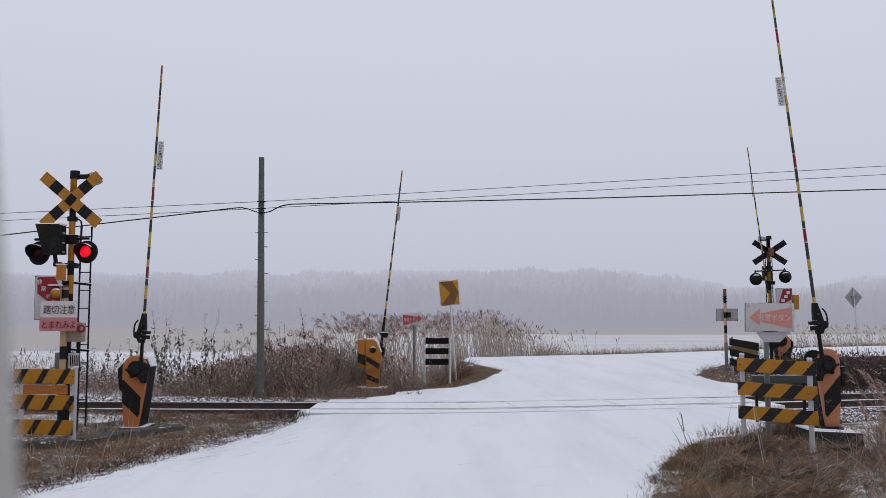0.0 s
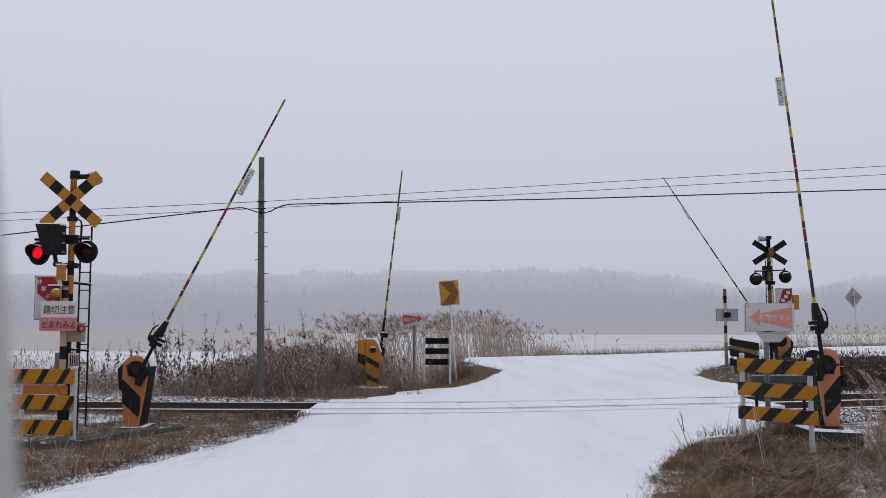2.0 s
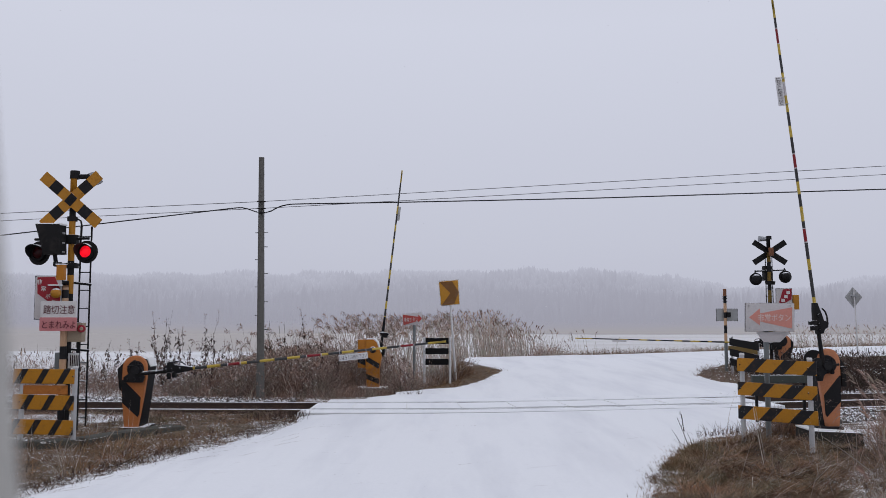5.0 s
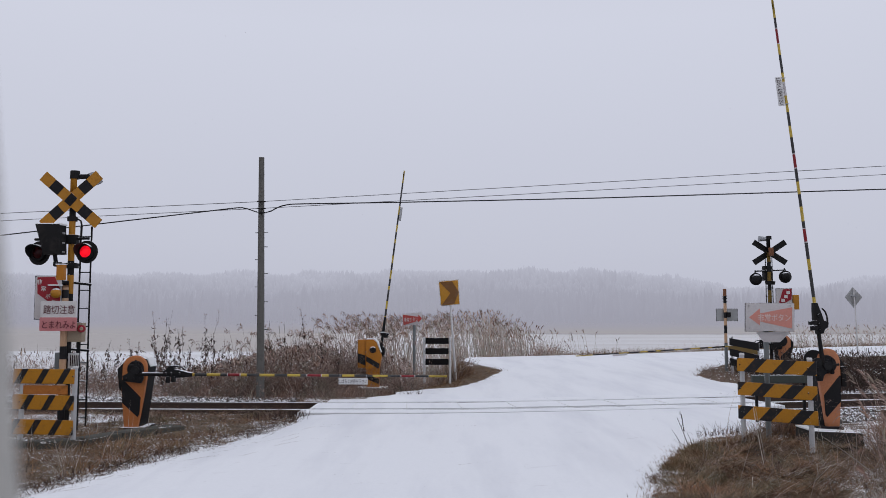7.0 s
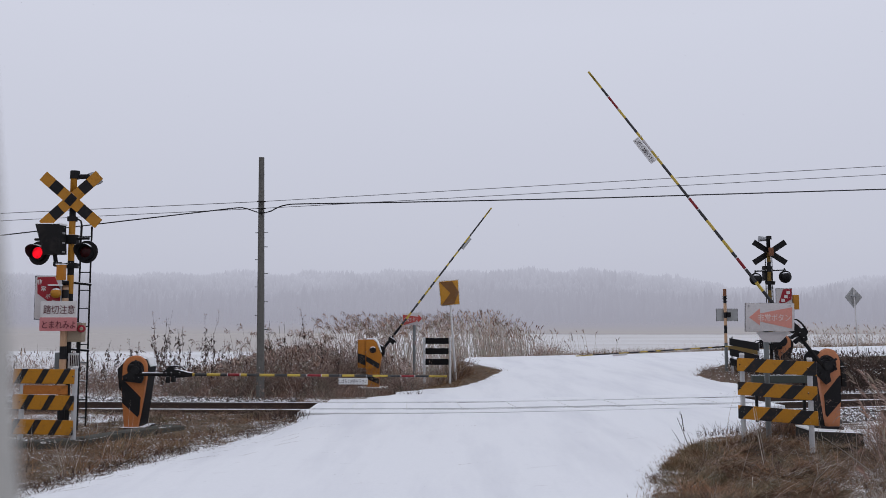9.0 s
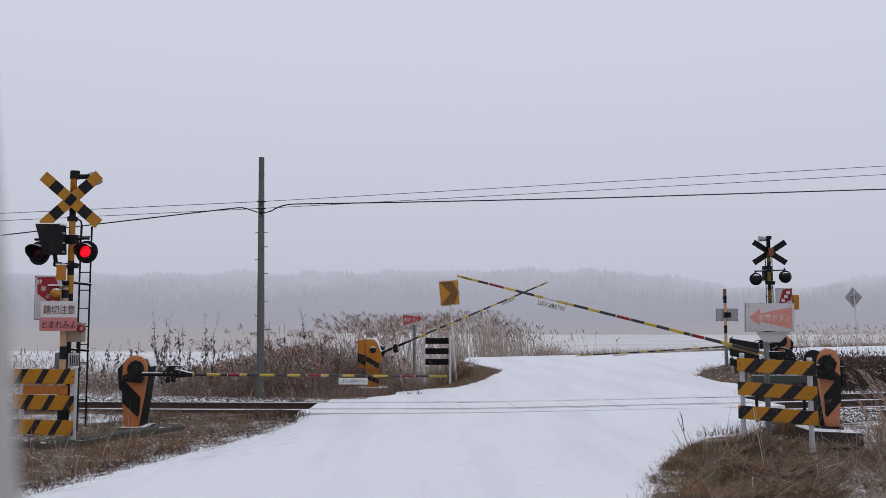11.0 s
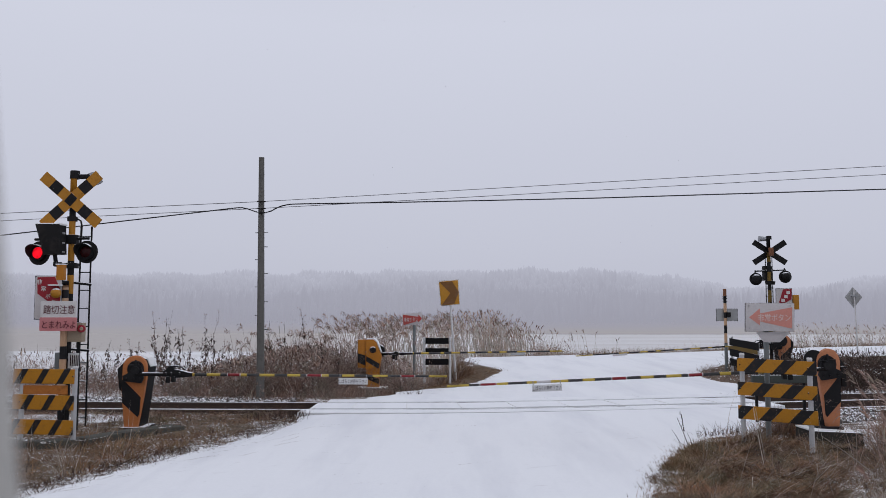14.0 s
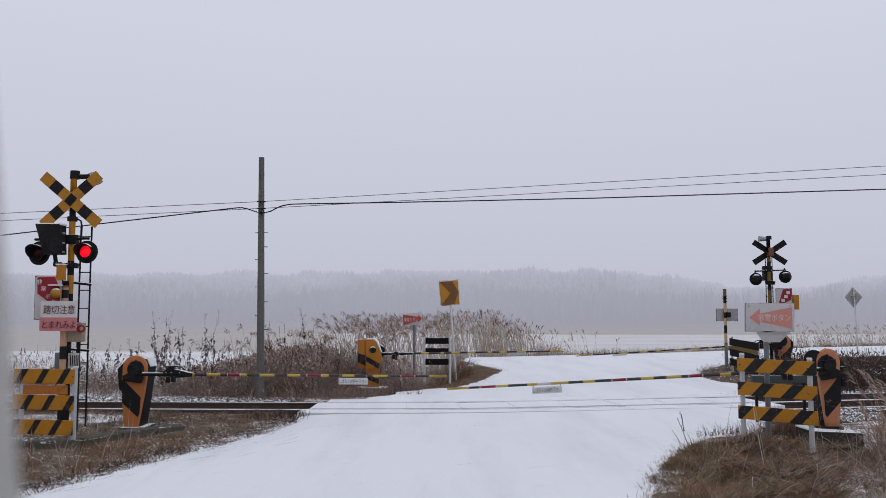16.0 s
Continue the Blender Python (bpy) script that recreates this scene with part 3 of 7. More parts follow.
def build_track():
    th = thing("railway_track", (0, 15.2, -0.2), "single railway track, rusty rails dusted with snow", "railway track")
    prof = [(-0.055, -0.15), (0.055, -0.15), (0.055, -0.138), (0.012, -0.12), (0.01, -0.045), (0.033, -0.03), (0.033, 0.0), (-0.033, 0.0), (-0.033, -0.03), (-0.01, -0.045), (-0.012, -0.12), (-0.055, -0.138)]
    for side in (-0.5335 - 0.033, 0.5335 + 0.033):
        bm = bmesh.new()
        prev = None
        for x in np.arange(-46, 46.1, 0.5):
            n = Vector((-track_dir(x).y, track_dir(x).x, 0))
            c = Vector((x, track_y(x), 0.012)) + n * side
            ring = [bm.verts.new(c + n * u + Vector((0, 0, z))) for u, z in prof]
            if prev:
                for i in range(len(prof)):
                    bm.faces.new((prev[i], prev[(i + 1) % len(prof)], ring[(i + 1) % len(prof)], ring[i]))
            prev = ring
        bmesh.ops.recalc_face_normals(bm, faces=bm.faces[:])
        part("rail", bm, M_rust, th)
    me = to_mesh("sleeper", bm_box((-0.11, -1.0, -0.1), (0.11, 1.0, 0.0), 0.012), M_sleeper)
    for x in list(np.arange(-24, -3.0, 0.62)) + list(np.arange(6.2, 26, 0.62)):
        d = track_dir(x)
        ob = new("sleeper", me)
        ob.parent = th
        ob.matrix_basis = WORLD[th.name].inverted() @ pose(x, track_y(x), -0.138, 0, 0, math.degrees(math.atan2(d.y, d.x)))


def build_ballast():
    rng = np.random.default_rng(4)
    octa = np.array([(1, 0, 0), (-1, 0, 0), (0, 1, 0), (0, -1, 0), (0, 0, 1), (0, 0, -1)], float)
    tri = np.array([(0, 2, 4), (2, 1, 4), (1, 3, 4), (3, 0, 4), (2, 0, 5), (1, 2, 5), (3, 1, 5), (0, 3, 5)])
    vs, fs, off = [], [], 0
    for x0, x1, count in ((-17, -2.9, 9000), (5.9, 17, 6900), (5.6, 8.6, 4200)):
        for _ in range(count):
            x = rng.uniform(x0, x1)
            o = rng.uniform(-3.1, -0.8) if count == 4200 else rng.uniform(-1.5 if x0 > 0 else -0.55, 1.5) if rng.random() < 0.45 else rng.uniform(0.62, 2.1)
            d = track_dir(x)
            c = Vector((x, track_y(x), 0)) + Vector((-d.y, d.x, 0)) * o
            z = -0.17 - 0.12 * ramp(-o, 1.1, 1.5) + (0.12 * ramp(o, 0.58, 0.8) - 0.1 * ramp(o, 1.6, 2.1))
            if o < -1.0:
                z = ground_z(c.x, c.y) - 0.015
            s = rng.uniform(0.025, 0.05)
            q = octa * s * rng.uniform(0.6, 1.2, (6, 1)) @ np.array(Euler(rng.uniform(0, 6, 3)).to_matrix())
            vs.append(q + np.array([c.x, c.y, z + 0.02]))
            fs.append(tri + off)
            off += 6
    soup("ballast", [(np.concatenate(vs), np.concatenate(fs), M_stone)], "grey crushed-stone track ballast sprinkled with snow", "ballast")


build_track()
build_ballast()
build_crossing_panels()


# ---- barrier gates ----
def join_bm(bm, other):
    """Adds another bmesh to this one."""
    me = bpy.data.meshes.new("tmp")
    other.to_mesh(me)
    other.free()
    bm.from_mesh(me)
    bpy.data.meshes.remove(me)


def dome(cx, cz, r, a0, a1, n=10):
    return [(cx + r * math.cos(radians(a0 + (a1 - a0) * i / n)), cz + r * math.sin(radians(a0 + (a1 - a0) * i / n))) for i in range(n + 1)]


def build_gate(base, s, pivot, length, bands, sign_at, paint=None, slim=1.0, label="", cap=True, dark=None, slide=0.0, drop=0.0):
    """A gate machine whose arm points to +x (s = 1) or -x (s = -1). pivot: the arm's axle. bands: (from, to, kind) along the arm."""
    bx, by, bz = base
    th = thing("crossing_gate", base, label, "crossing gate", "barrier gates of the crossing")

    def pl(pts):
        pts = [(bx + s * x * slim, bz + z) for x, z in pts]
        return pts if s > 0 else pts[::-1]
    # black body, deeper and wider than the coloured front
    body = [(-0.15, 0.0), (-0.2, 0.5), (-0.27, 0.56), (-0.305, 0.86), (-0.12, 1.05), (0.0, 1.07), (0.12, 1.01), (0.17, 0.88), (0.055, 0.0)]
    part("housing", bm_prism(pl(body), by - 0.10, by + 0.22, 0.012), M_black, th, "black sheet-metal housing")
    front = [(-0.155, 0.015), (-0.205, 0.50), (-0.2, 0.86)] + dome(-0.02, 0.885, 0.18, 175, 5, 12) + [(0.155, 0.72), (0.125, 0.5), (0.045, 0.015)]
    part("front_cover", bm_prism(pl(front), by - 0.17, by - 0.102, 0.014), paint or M_orange, th, "orange painted front cover")
    part("stripe", bm_prism(pl([(-0.19, 0.37), (-0.2, 0.70), (-0.18, 0.71), (0.085, 0.45), (0.07, 0.20), (0.045, 0.16)]), by - 0.1745, by - 0.165), M_bandblack, th, "black diagonal stripe")
    if cap:
        part("snow_cap", bm_prism(pl([(-0.02, 1.07), (0.12, 1.012), (0.172, 0.89), (0.19, 0.9), (0.14, 1.03), (0.0, 1.092)]), by - 0.06, by + 0.2, 0.006), M_snow, th, "thin snow on the housing")
    part("foot_plate", bm_box((bx - 0.2, by - 0.22, bz - 0.03), (bx + 0.16, by + 0.26, bz + (0.012 if cap else 0.04)), 0.006), M_iron if cap else M_bandblack, th)
    px, py, pz = pivot
    hx = px - s * 0.03
    bm = bm_rod((hx, by - 0.205, pz + 0.01), (hx, by - 0.17, pz + 0.01), 0.115, 0.125, 20)
    part("drive_hub", bm, M_bandblack, th, "black cast drive hub")
    # the arm, pointing along x; its line runs a little below the axle
    y = py
    pz -= drop
    bm = bmesh.new()
    rod(bm, (px, y, pz), (px + s * 0.34, y, pz), 0.032, 0.026, 10)
    lug = [(0.28, -0.03), (0.285, 0.055), (0.335, 0.075), (0.36, 0.125), (0.43, 0.135), (0.455, 0.08), (0.55, 0.062), (0.66, 0.034), (0.84 - slide, 0.026), (0.84 - slide, -0.026), (0.6, -0.04), (0.47, -0.05), (0.4, -0.035)]
    rod(bm, (px + s * 0.3, y, pz), (px + s * (0.36 + slide), y, pz), 0.026, n=10)
    lug = [(px + s * (u + slide), pz + w) for u, w in lug]
    before = bm_prism(lug if s > 0 else lug[::-1], y - 0.04, y + 0.035, 0.008)
    box(before, (px + s * (0.37 + slide) - 0.03, y - 0.055, pz - 0.12), (px + s * (0.37 + slide) + 0.03, y - 0.03, pz - 0.02), 0.005)
    box(before, (px + s * (0.44 + slide) - 0.025, y - 0.05, pz - 0.11), (px + s * (0.44 + slide) + 0.025, y + 0.03, pz - 0.02), 0.005)
    for u0, w0, u1, w1, rr in ((0.4 + slide, 0.12, 0.5 + slide, 0.125, 0.013), (0.5 + slide, 0.125, 0.57 + slide, 0.11, 0.012), (0.57 + slide, 0.11, 0.62 + slide, 0.07, 0.011)):
        rod(before, (px + s * u0, y - 0.035, pz + w0), (px + s * u1, y - 0.035, pz + w1), rr, n=8)
    for u0 in (0.33 + slide, 0.41 + slide, 0.53 + slide):
        rod(before, (px + s * u0, y - 0.065, pz + 0.015), (px + s * u0, y - 0.03, pz + 0.015), 0.02, n=8)
    join_bm(bm, before)
    arm = part("arm", bm, M_iron, th, "black steel arm root with spring bracket", at=pivot)
    # crank and counterweight plate that swing with the arm
    pz += drop
    lobe = [(-0.19, -0.165), (-0.195, -0.085), (-0.13, -0.055), (-0.075, 0.0), (-0.12, 0.045), (-0.125, 0.075), (-0.03, 0.085), (-0.03, 0.125), (0.035, 0.125), (0.035, 0.085), (0.08, 0.03), (0.115, -0.12), (0.08, -0.195)]
    lobe = [(px + s * u, pz + w) for u, w in lobe]
    bm = bm_prism(lobe if s > 0 else lobe[::-1], py - 0.02, py + 0.02, 0.008)
    rod(bm, (px, py - 0.06, pz), (px, by - 0.2, pz), 0.06, n=16)
    rod(bm, (px - 0.1, py - 0.035, pz + 0.065), (px + 0.1, py - 0.035, pz + 0.065), 0.012, n=8)
    rod(bm, (px, py - 0.035, pz + 0.03), (px, py - 0.035, pz + 0.15), 0.016, n=8)
    for u, w in ((-0.14, -0.12), (-0.03, -0.13), (0.06, -0.13), (0.02, 0.05), (-0.09, 0.06)):
        rod(bm, (px + s * u, py - 0.045, pz + w), (px + s * u, py - 0.02, pz + w), 0.018, n=6)
    part("crank", bm, M_bandblack, arm, "black cast crank with bolts", at=pivot)
    pz -= drop
    mats = [M_bandyellow, dark or M_rodblack, M_bandred, M_signgrey]
    bm = bmesh.new()
    for a, b, k in bands:
        before = set(bm.faces)
        r0 = 0.024 - 0.009 * a / length
        r1 = 0.024 - 0.009 * b / length
        rod(bm, (px + s * a, y, pz), (px + s * b, y, pz), r0, r1, 10, cap=b >= length - 0.01)
        for f in set(bm.faces) - before:
            f.material_index = k
    bmesh.ops.remove_doubles(bm, verts=bm.verts[:], dist=0.0008)
    pole = part("barrier_rod", bm, mats, arm, "slim rod with yellow, black and red bands", at=pivot)
    c0, c1 = sign_at
    low, top = (0.07, 0.012) if dark else (0.125, 0.034)
    bm = bm_box((px + s * c0, y - 0.034, pz - low), (px + s * c1, y - 0.028, pz - top), 0.002)
    bmesh.ops.recalc_face_normals(bm, faces=bm.faces[:])
    plate = part("hanging_sign", bm, M_signgrey if dark else M_white, arm, "small pale tag, seen from behind" if dark else "small white sign with black writing", at=pivot)
    for q in (c0 + 0.02, c1 - 0.02):
        part("sign_clip", bm_rod((px + s * q, y - 0.026, pz - 0.06), (px + s * q, y - 0.026, pz + 0.02), 0.006, n=6), M_galv, arm, at=pivot)
    return th, arm, plate


def rod_bands(start, end, marks):
    """Bands of a rod: marks are (where the band ends, kind)."""
    out, a = [], start
    for b, k in marks:
        if b > end:
            break
        if k == 2:
            out += [(a, a + 0.014, 3), (a + 0.014, b - 0.014, 2), (b - 0.014, b, 3)]
        else:
            out.append((a, b, k))
        a = b
    out.append((a, end, 0))
    return out


Y, K, R = 0, 1, 2
MARKS_L = [(0.80, Y), (0.98, K), (1.18, Y), (1.28, K), (1.48, R), (1.57, Y), (1.76, K), (1.98, Y), (2.17, K), (2.36, Y), (2.45, K), (2.68, R),
           (2.78, Y), (2.98, K), (3.16, Y), (3.43, K), (3.65, Y), (3.84, K), (4.06, R), (4.26, K), (4.46, Y), (4.66, K)]
MARKS_R = [(0.86, Y), (1.06, K), (1.22, K), (1.37, Y), (1.59, K), (1.79, R), (1.88, K), (2.08, Y), (2.25, K), (2.42, Y), (2.6, K), (2.81, R), (3.03, K), (3.19, Y), (3.38, K), (3.61, Y), (3.8, 3), (3.93, Y), (4.18, K), (4.33, Y), (4.56, R), (4.7, K), (4.88, Y)]

gate_a, arm_a, plate_a = build_gate((-4.566, 12.450, 0.005), 1, (-4.538, 12.220, 0.862), 4.60, rod_bands(0.8, 4.60, [(a + 0.07, k) for a, k in MARKS_L]), (3.0, 3.43), slide=0.12, drop=0.062,
                                    label="orange and black barrier gate machine with a banded swing arm")
gate_b, arm_b, plate_b = build_gate((5.143, 11.200, 0.163), -1, (5.095, 10.970, 1.009), 5.05, rod_bands(0.8, 5.05, [(a + 0.06, k) for a, k in MARKS_R]), (3.53, 3.93), paint=M_salmon, slim=0.82, cap=False, slide=0.14, drop=0.045,
                                    label="orange and black barrier gate machine on a concrete plinth")
gate_d, arm_d, plate_d = build_gate((9.93, 24.200, -0.02), -1, (9.663, 23.970, 0.802), 5.82, rod_bands(0.70, 5.82, [(a * 1.25, k if k < 2 else 1) for a, k in MARKS_L]), (4.33, 4.75), paint=M_salmon, slim=1.05, cap=False, dark=M_bandblack,
                                    label="salmon and black barrier gate machine beyond the track")


part("hub_cover", bm_rod((9.88, 23.99, 0.87), (9.88, 24.03, 0.87), 0.15, 0.165, 20), M_bandblack, gate_d, "round black hub cover")


def build_rear_gate(base, pivot, length, bands, sign_at):
    """The gate machine that shows its back: two amber covers on a narrower pedestal."""
    bx, by, bz = base
    th = thing("crossing_gate", base, "amber and black barrier gate machine seen from its rear cover side", "crossing gate", "barrier gates of the crossing")
    part("pedestal", bm_prism([(bx - 0.03, bz), (bx - 0.05, bz + 0.45), (bx + 0.25, bz + 0.45), (bx + 0.25, bz)], by - 0.1, by + 0.14, 0.012), M_rearamber, th, "amber pedestal")
    part("stripe", bm_prism([(bx - 0.042, bz + 0.32), (bx + 0.25, bz + 0.2), (bx + 0.25, bz + 0.08), (bx - 0.035, bz + 0.2)], by - 0.104, by - 0.095), M_bandblack, th, "black stripe")
    part("side_cover", bm_prism([(bx - 0.24, bz + 0.45), (bx - 0.24, bz + 1.08), (bx - 0.06, bz + 1.08), (bx - 0.06, bz + 0.45)], by - 0.1, by + 0.2, 0.012), M_rearamber, th, "amber side cover")
    part("stripe", bm_prism([(bx - 0.235, bz + 0.78), (bx - 0.065, bz + 0.73), (bx - 0.065, bz + 0.50), (bx - 0.235, bz + 0.57)], by - 0.104, by - 0.096), M_bandblack, th, "black stripe")
    part("rear_cover", bm_prism([(bx - 0.055, bz + 0.42), (bx - 0.055, bz + 1.09), (bx + 0.12, bz + 1.09), (bx + 0.19, bz + 1.02), (bx + 0.30, bz + 0.72), (bx + 0.26, bz + 0.46)], by - 0.15, by + 0.2, 0.014), M_rearamber, th, "amber rear cover with chamfered top")
    part("stripe", bm_prism([(bx - 0.04, bz + 0.72), (bx + 0.26, bz + 0.55), (bx + 0.255, bz + 0.46), (bx + 0.22, bz + 0.44), (bx - 0.04, bz + 0.6)], by - 0.154, by - 0.145), M_bandblack, th, "black stripe")
    part("snow_cap", bm_prism([(bx - 0.05, bz + 1.092), (bx + 0.12, bz + 1.094), (bx + 0.195, bz + 1.022), (bx + 0.29, bz + 0.80), (bx + 0.31, bz + 0.80), (bx + 0.21, bz + 1.05), (bx + 0.13, bz + 1.12), (bx - 0.04, bz + 1.11)], by - 0.14, by + 0.18, 0.005), M_snow, th, "thin snow on the cover")
    part("hub_cap", bm_rod((bx + 0.11, by - 0.2, bz + 0.86), (bx + 0.11, by - 0.15, bz + 0.86), 0.06, 0.075, 18), M_iron, th, "round dark hub cap")
    part("foot_plate", bm_box((bx - 0.25, by - 0.22, bz - 0.09), (bx + 0.45, by + 0.2, bz + 0.002), 0.006), M_conc, th, "concrete footing")
    part("footing_snow", bm_box((bx - 0.235, by - 0.21, bz - 0.01), (bx + 0.44, by + 0.19, bz + 0.02), 0.008), M_snow, th, "snow on the footing")
    px, y, pz = pivot
    bm = bm_rod((px, y + 0.02, pz), (px, by + 0.25, pz), 0.15, 0.16, 18)
    part("drive_hub", bm, M_iron, th, "black cast drive hub")
    pz -= 0.06
    bm = bmesh.new()
    rod(bm, (px, y, pz), (px + 0.5, y, pz), 0.036, 0.03, 10)
    box(bm, (px + 0.36, y - 0.05, pz - 0.05), (px + 0.46, y + 0.05, pz + 0.05), 0.01)
    rod(bm, (px + 0.42, y - 0.05, pz - 0.14), (px + 0.42, y - 0.05, pz + 0.06), 0.025, n=8)
    box(bm, (px + 0.33, y - 0.06, pz - 0.12), (px + 0.40, y + 0.02, pz - 0.02), 0.008)
    rod(bm, (px + 0.5, y, pz), (px + 0.8, y, pz), 0.034, 0.024, 10)
    arm = part("arm", bm, M_iron, th, "black steel arm root", at=pivot)
    bm = bmesh.new()
    for a, b, k in bands:
        before = set(bm.faces)
        rod(bm, (px + a, y, pz), (px + b, y, pz), 0.025 - 0.008 * a / length, 0.025 - 0.008 * b / length, 8, cap=b >= length - 0.01)
        for f in set(bm.faces) - before:
            f.material_index = k
    bmesh.ops.remove_doubles(bm, verts=bm.verts[:], dist=0.0008)
    part("barrier_rod", bm, [M_bandyellow, M_rodblack, M_bandred, M_signgrey], arm, "slim rod with yellow and black bands", at=pivot)
    c0, c1 = sign_at
    plate = part("hanging_sign", bm_box((px + c0 + 0.04, y - 0.034, pz - 0.075), (px + c1 - 0.04, y - 0.028, pz - 0.02), 0.002), M_signback, arm, "small pale sign, seen from behind", at=pivot)
    return th, arm, plate


gate_c, arm_c, plate_c = build_rear_gate((-1.699, 18.850, 0.000), (-1.489, 18.900, 0.816), 4.22, rod_bands(0.8, 4.22, [(a * 0.9 + 0.1, k if k < 2 else 1) for a, k in MARKS_L]), (3.0, 3.4))
lettering("writing", "しばらくお待ち下さい", 0.07, (WORLD[arm_a.name].translation + Vector((3.215, -0.0365, -0.1415))), plate_a, M_letter, width=0.41)
lettering("writing", "しばらくお待ち下さい", 0.07, (WORLD[arm_b.name].translation + Vector((-3.73, -0.0365, -0.1245))), plate_b, M_letter, width=0.37)


part("gate_drum", bm_rod((4.985, 11.100, 1.084), (5.097, 11.350, 1.069), 0.125, 0.125, 20), M_bandblack, gate_b, "dark cover drum")
part("side_box", bm_box((5.328, 11.05, 0.722), (5.396, 11.15, 0.993), 0.01), M_iron, gate_b, "black side box")


# the machine stands a little behind the arrow sign
BACK = Matrix.Translation((0, 0, 1.72)) @ Matrix.Scale(1.035, 4) @ Matrix.Translation((0, 0, -1.72))
gate_b.matrix_basis = BACK @ gate_b.matrix_basis
rail_th = thing("handrail", (5.274, 13.000, 0.017), "low grey galvanised box rail behind the barricade", "rail")
part("box_rail", bm_box((4.851, 12.96, 0.604), (5.739, 13.04, 0.728), 0.01), M_railgrey, rail_th)
for leg_x in (4.929, 5.677):
    part("leg", bm_box((leg_x - 0.02, 13.0, -0.1), (leg_x + 0.02, 13.04, 0.603), 0.004), M_iron, rail_th)


# ---- crossing signals ----
def board(bm, cx, cz, y, ang, half, wide, thick):
    """A crossbuck board; returns its frame."""
    m = Matrix.Translation((cx, y, cz)) @ pose(0, 0, 0, 0, -ang, 0)
    r = bmesh.ops.create_cube(bm, size=1.0)
    bmesh.ops.transform(bm, matrix=m @ Matrix.Diagonal((2 * half, thick, wide, 1)), verts=r["verts"])
    return m


def crossbuck(parent, cx, cz, y, half, wide, ang, banded):
    for a, dy in ((ang + (2.2 if banded else 0.0), 0.0), (-ang, -0.012)):
        bm = bmesh.new()
        board(bm, cx, cz, y + dy, a, half, wide, 0.008)
        bd = part("crossbuck_board", bm, M_amber if banded else M_black, parent, "yellow and black crossbuck board" if banded else "dark back of a crossbuck board")
        if banded:
            for lo, hi in ((-0.66 * half, -0.36 * half), (0.36 * half, 0.66 * half)) + (((-0.11 * half, 0.11 * half),) if dy else ()):
                bm = bmesh.new()
                m = Matrix.Translation((cx, y + dy - 0.0055, cz)) @ pose(0, 0, 0, 0, -a, 0)
                r = bmesh.ops.create_cube(bm, size=1.0)
                bmesh.ops.transform(bm, matrix=m @ Matrix.Translation(((lo + hi) / 2, 0, 0)) @ Matrix.Diagonal((hi - lo, 0.003, wide - 0.004, 1)), verts=r["verts"])
                part("black_band", bm, M_bandblack, bd)
    bm = bmesh.new()
    for dx, dz in ((-0.03, 0.02), (0.03, 0.02), (-0.03, -0.03), (0.03, -0.03)):
        rod(bm, (cx + dx, y - 0.03, cz + dz), (cx + dx, y, cz + dz), 0.012, n=8)
    part("bolt", bm, M_iron, parent)


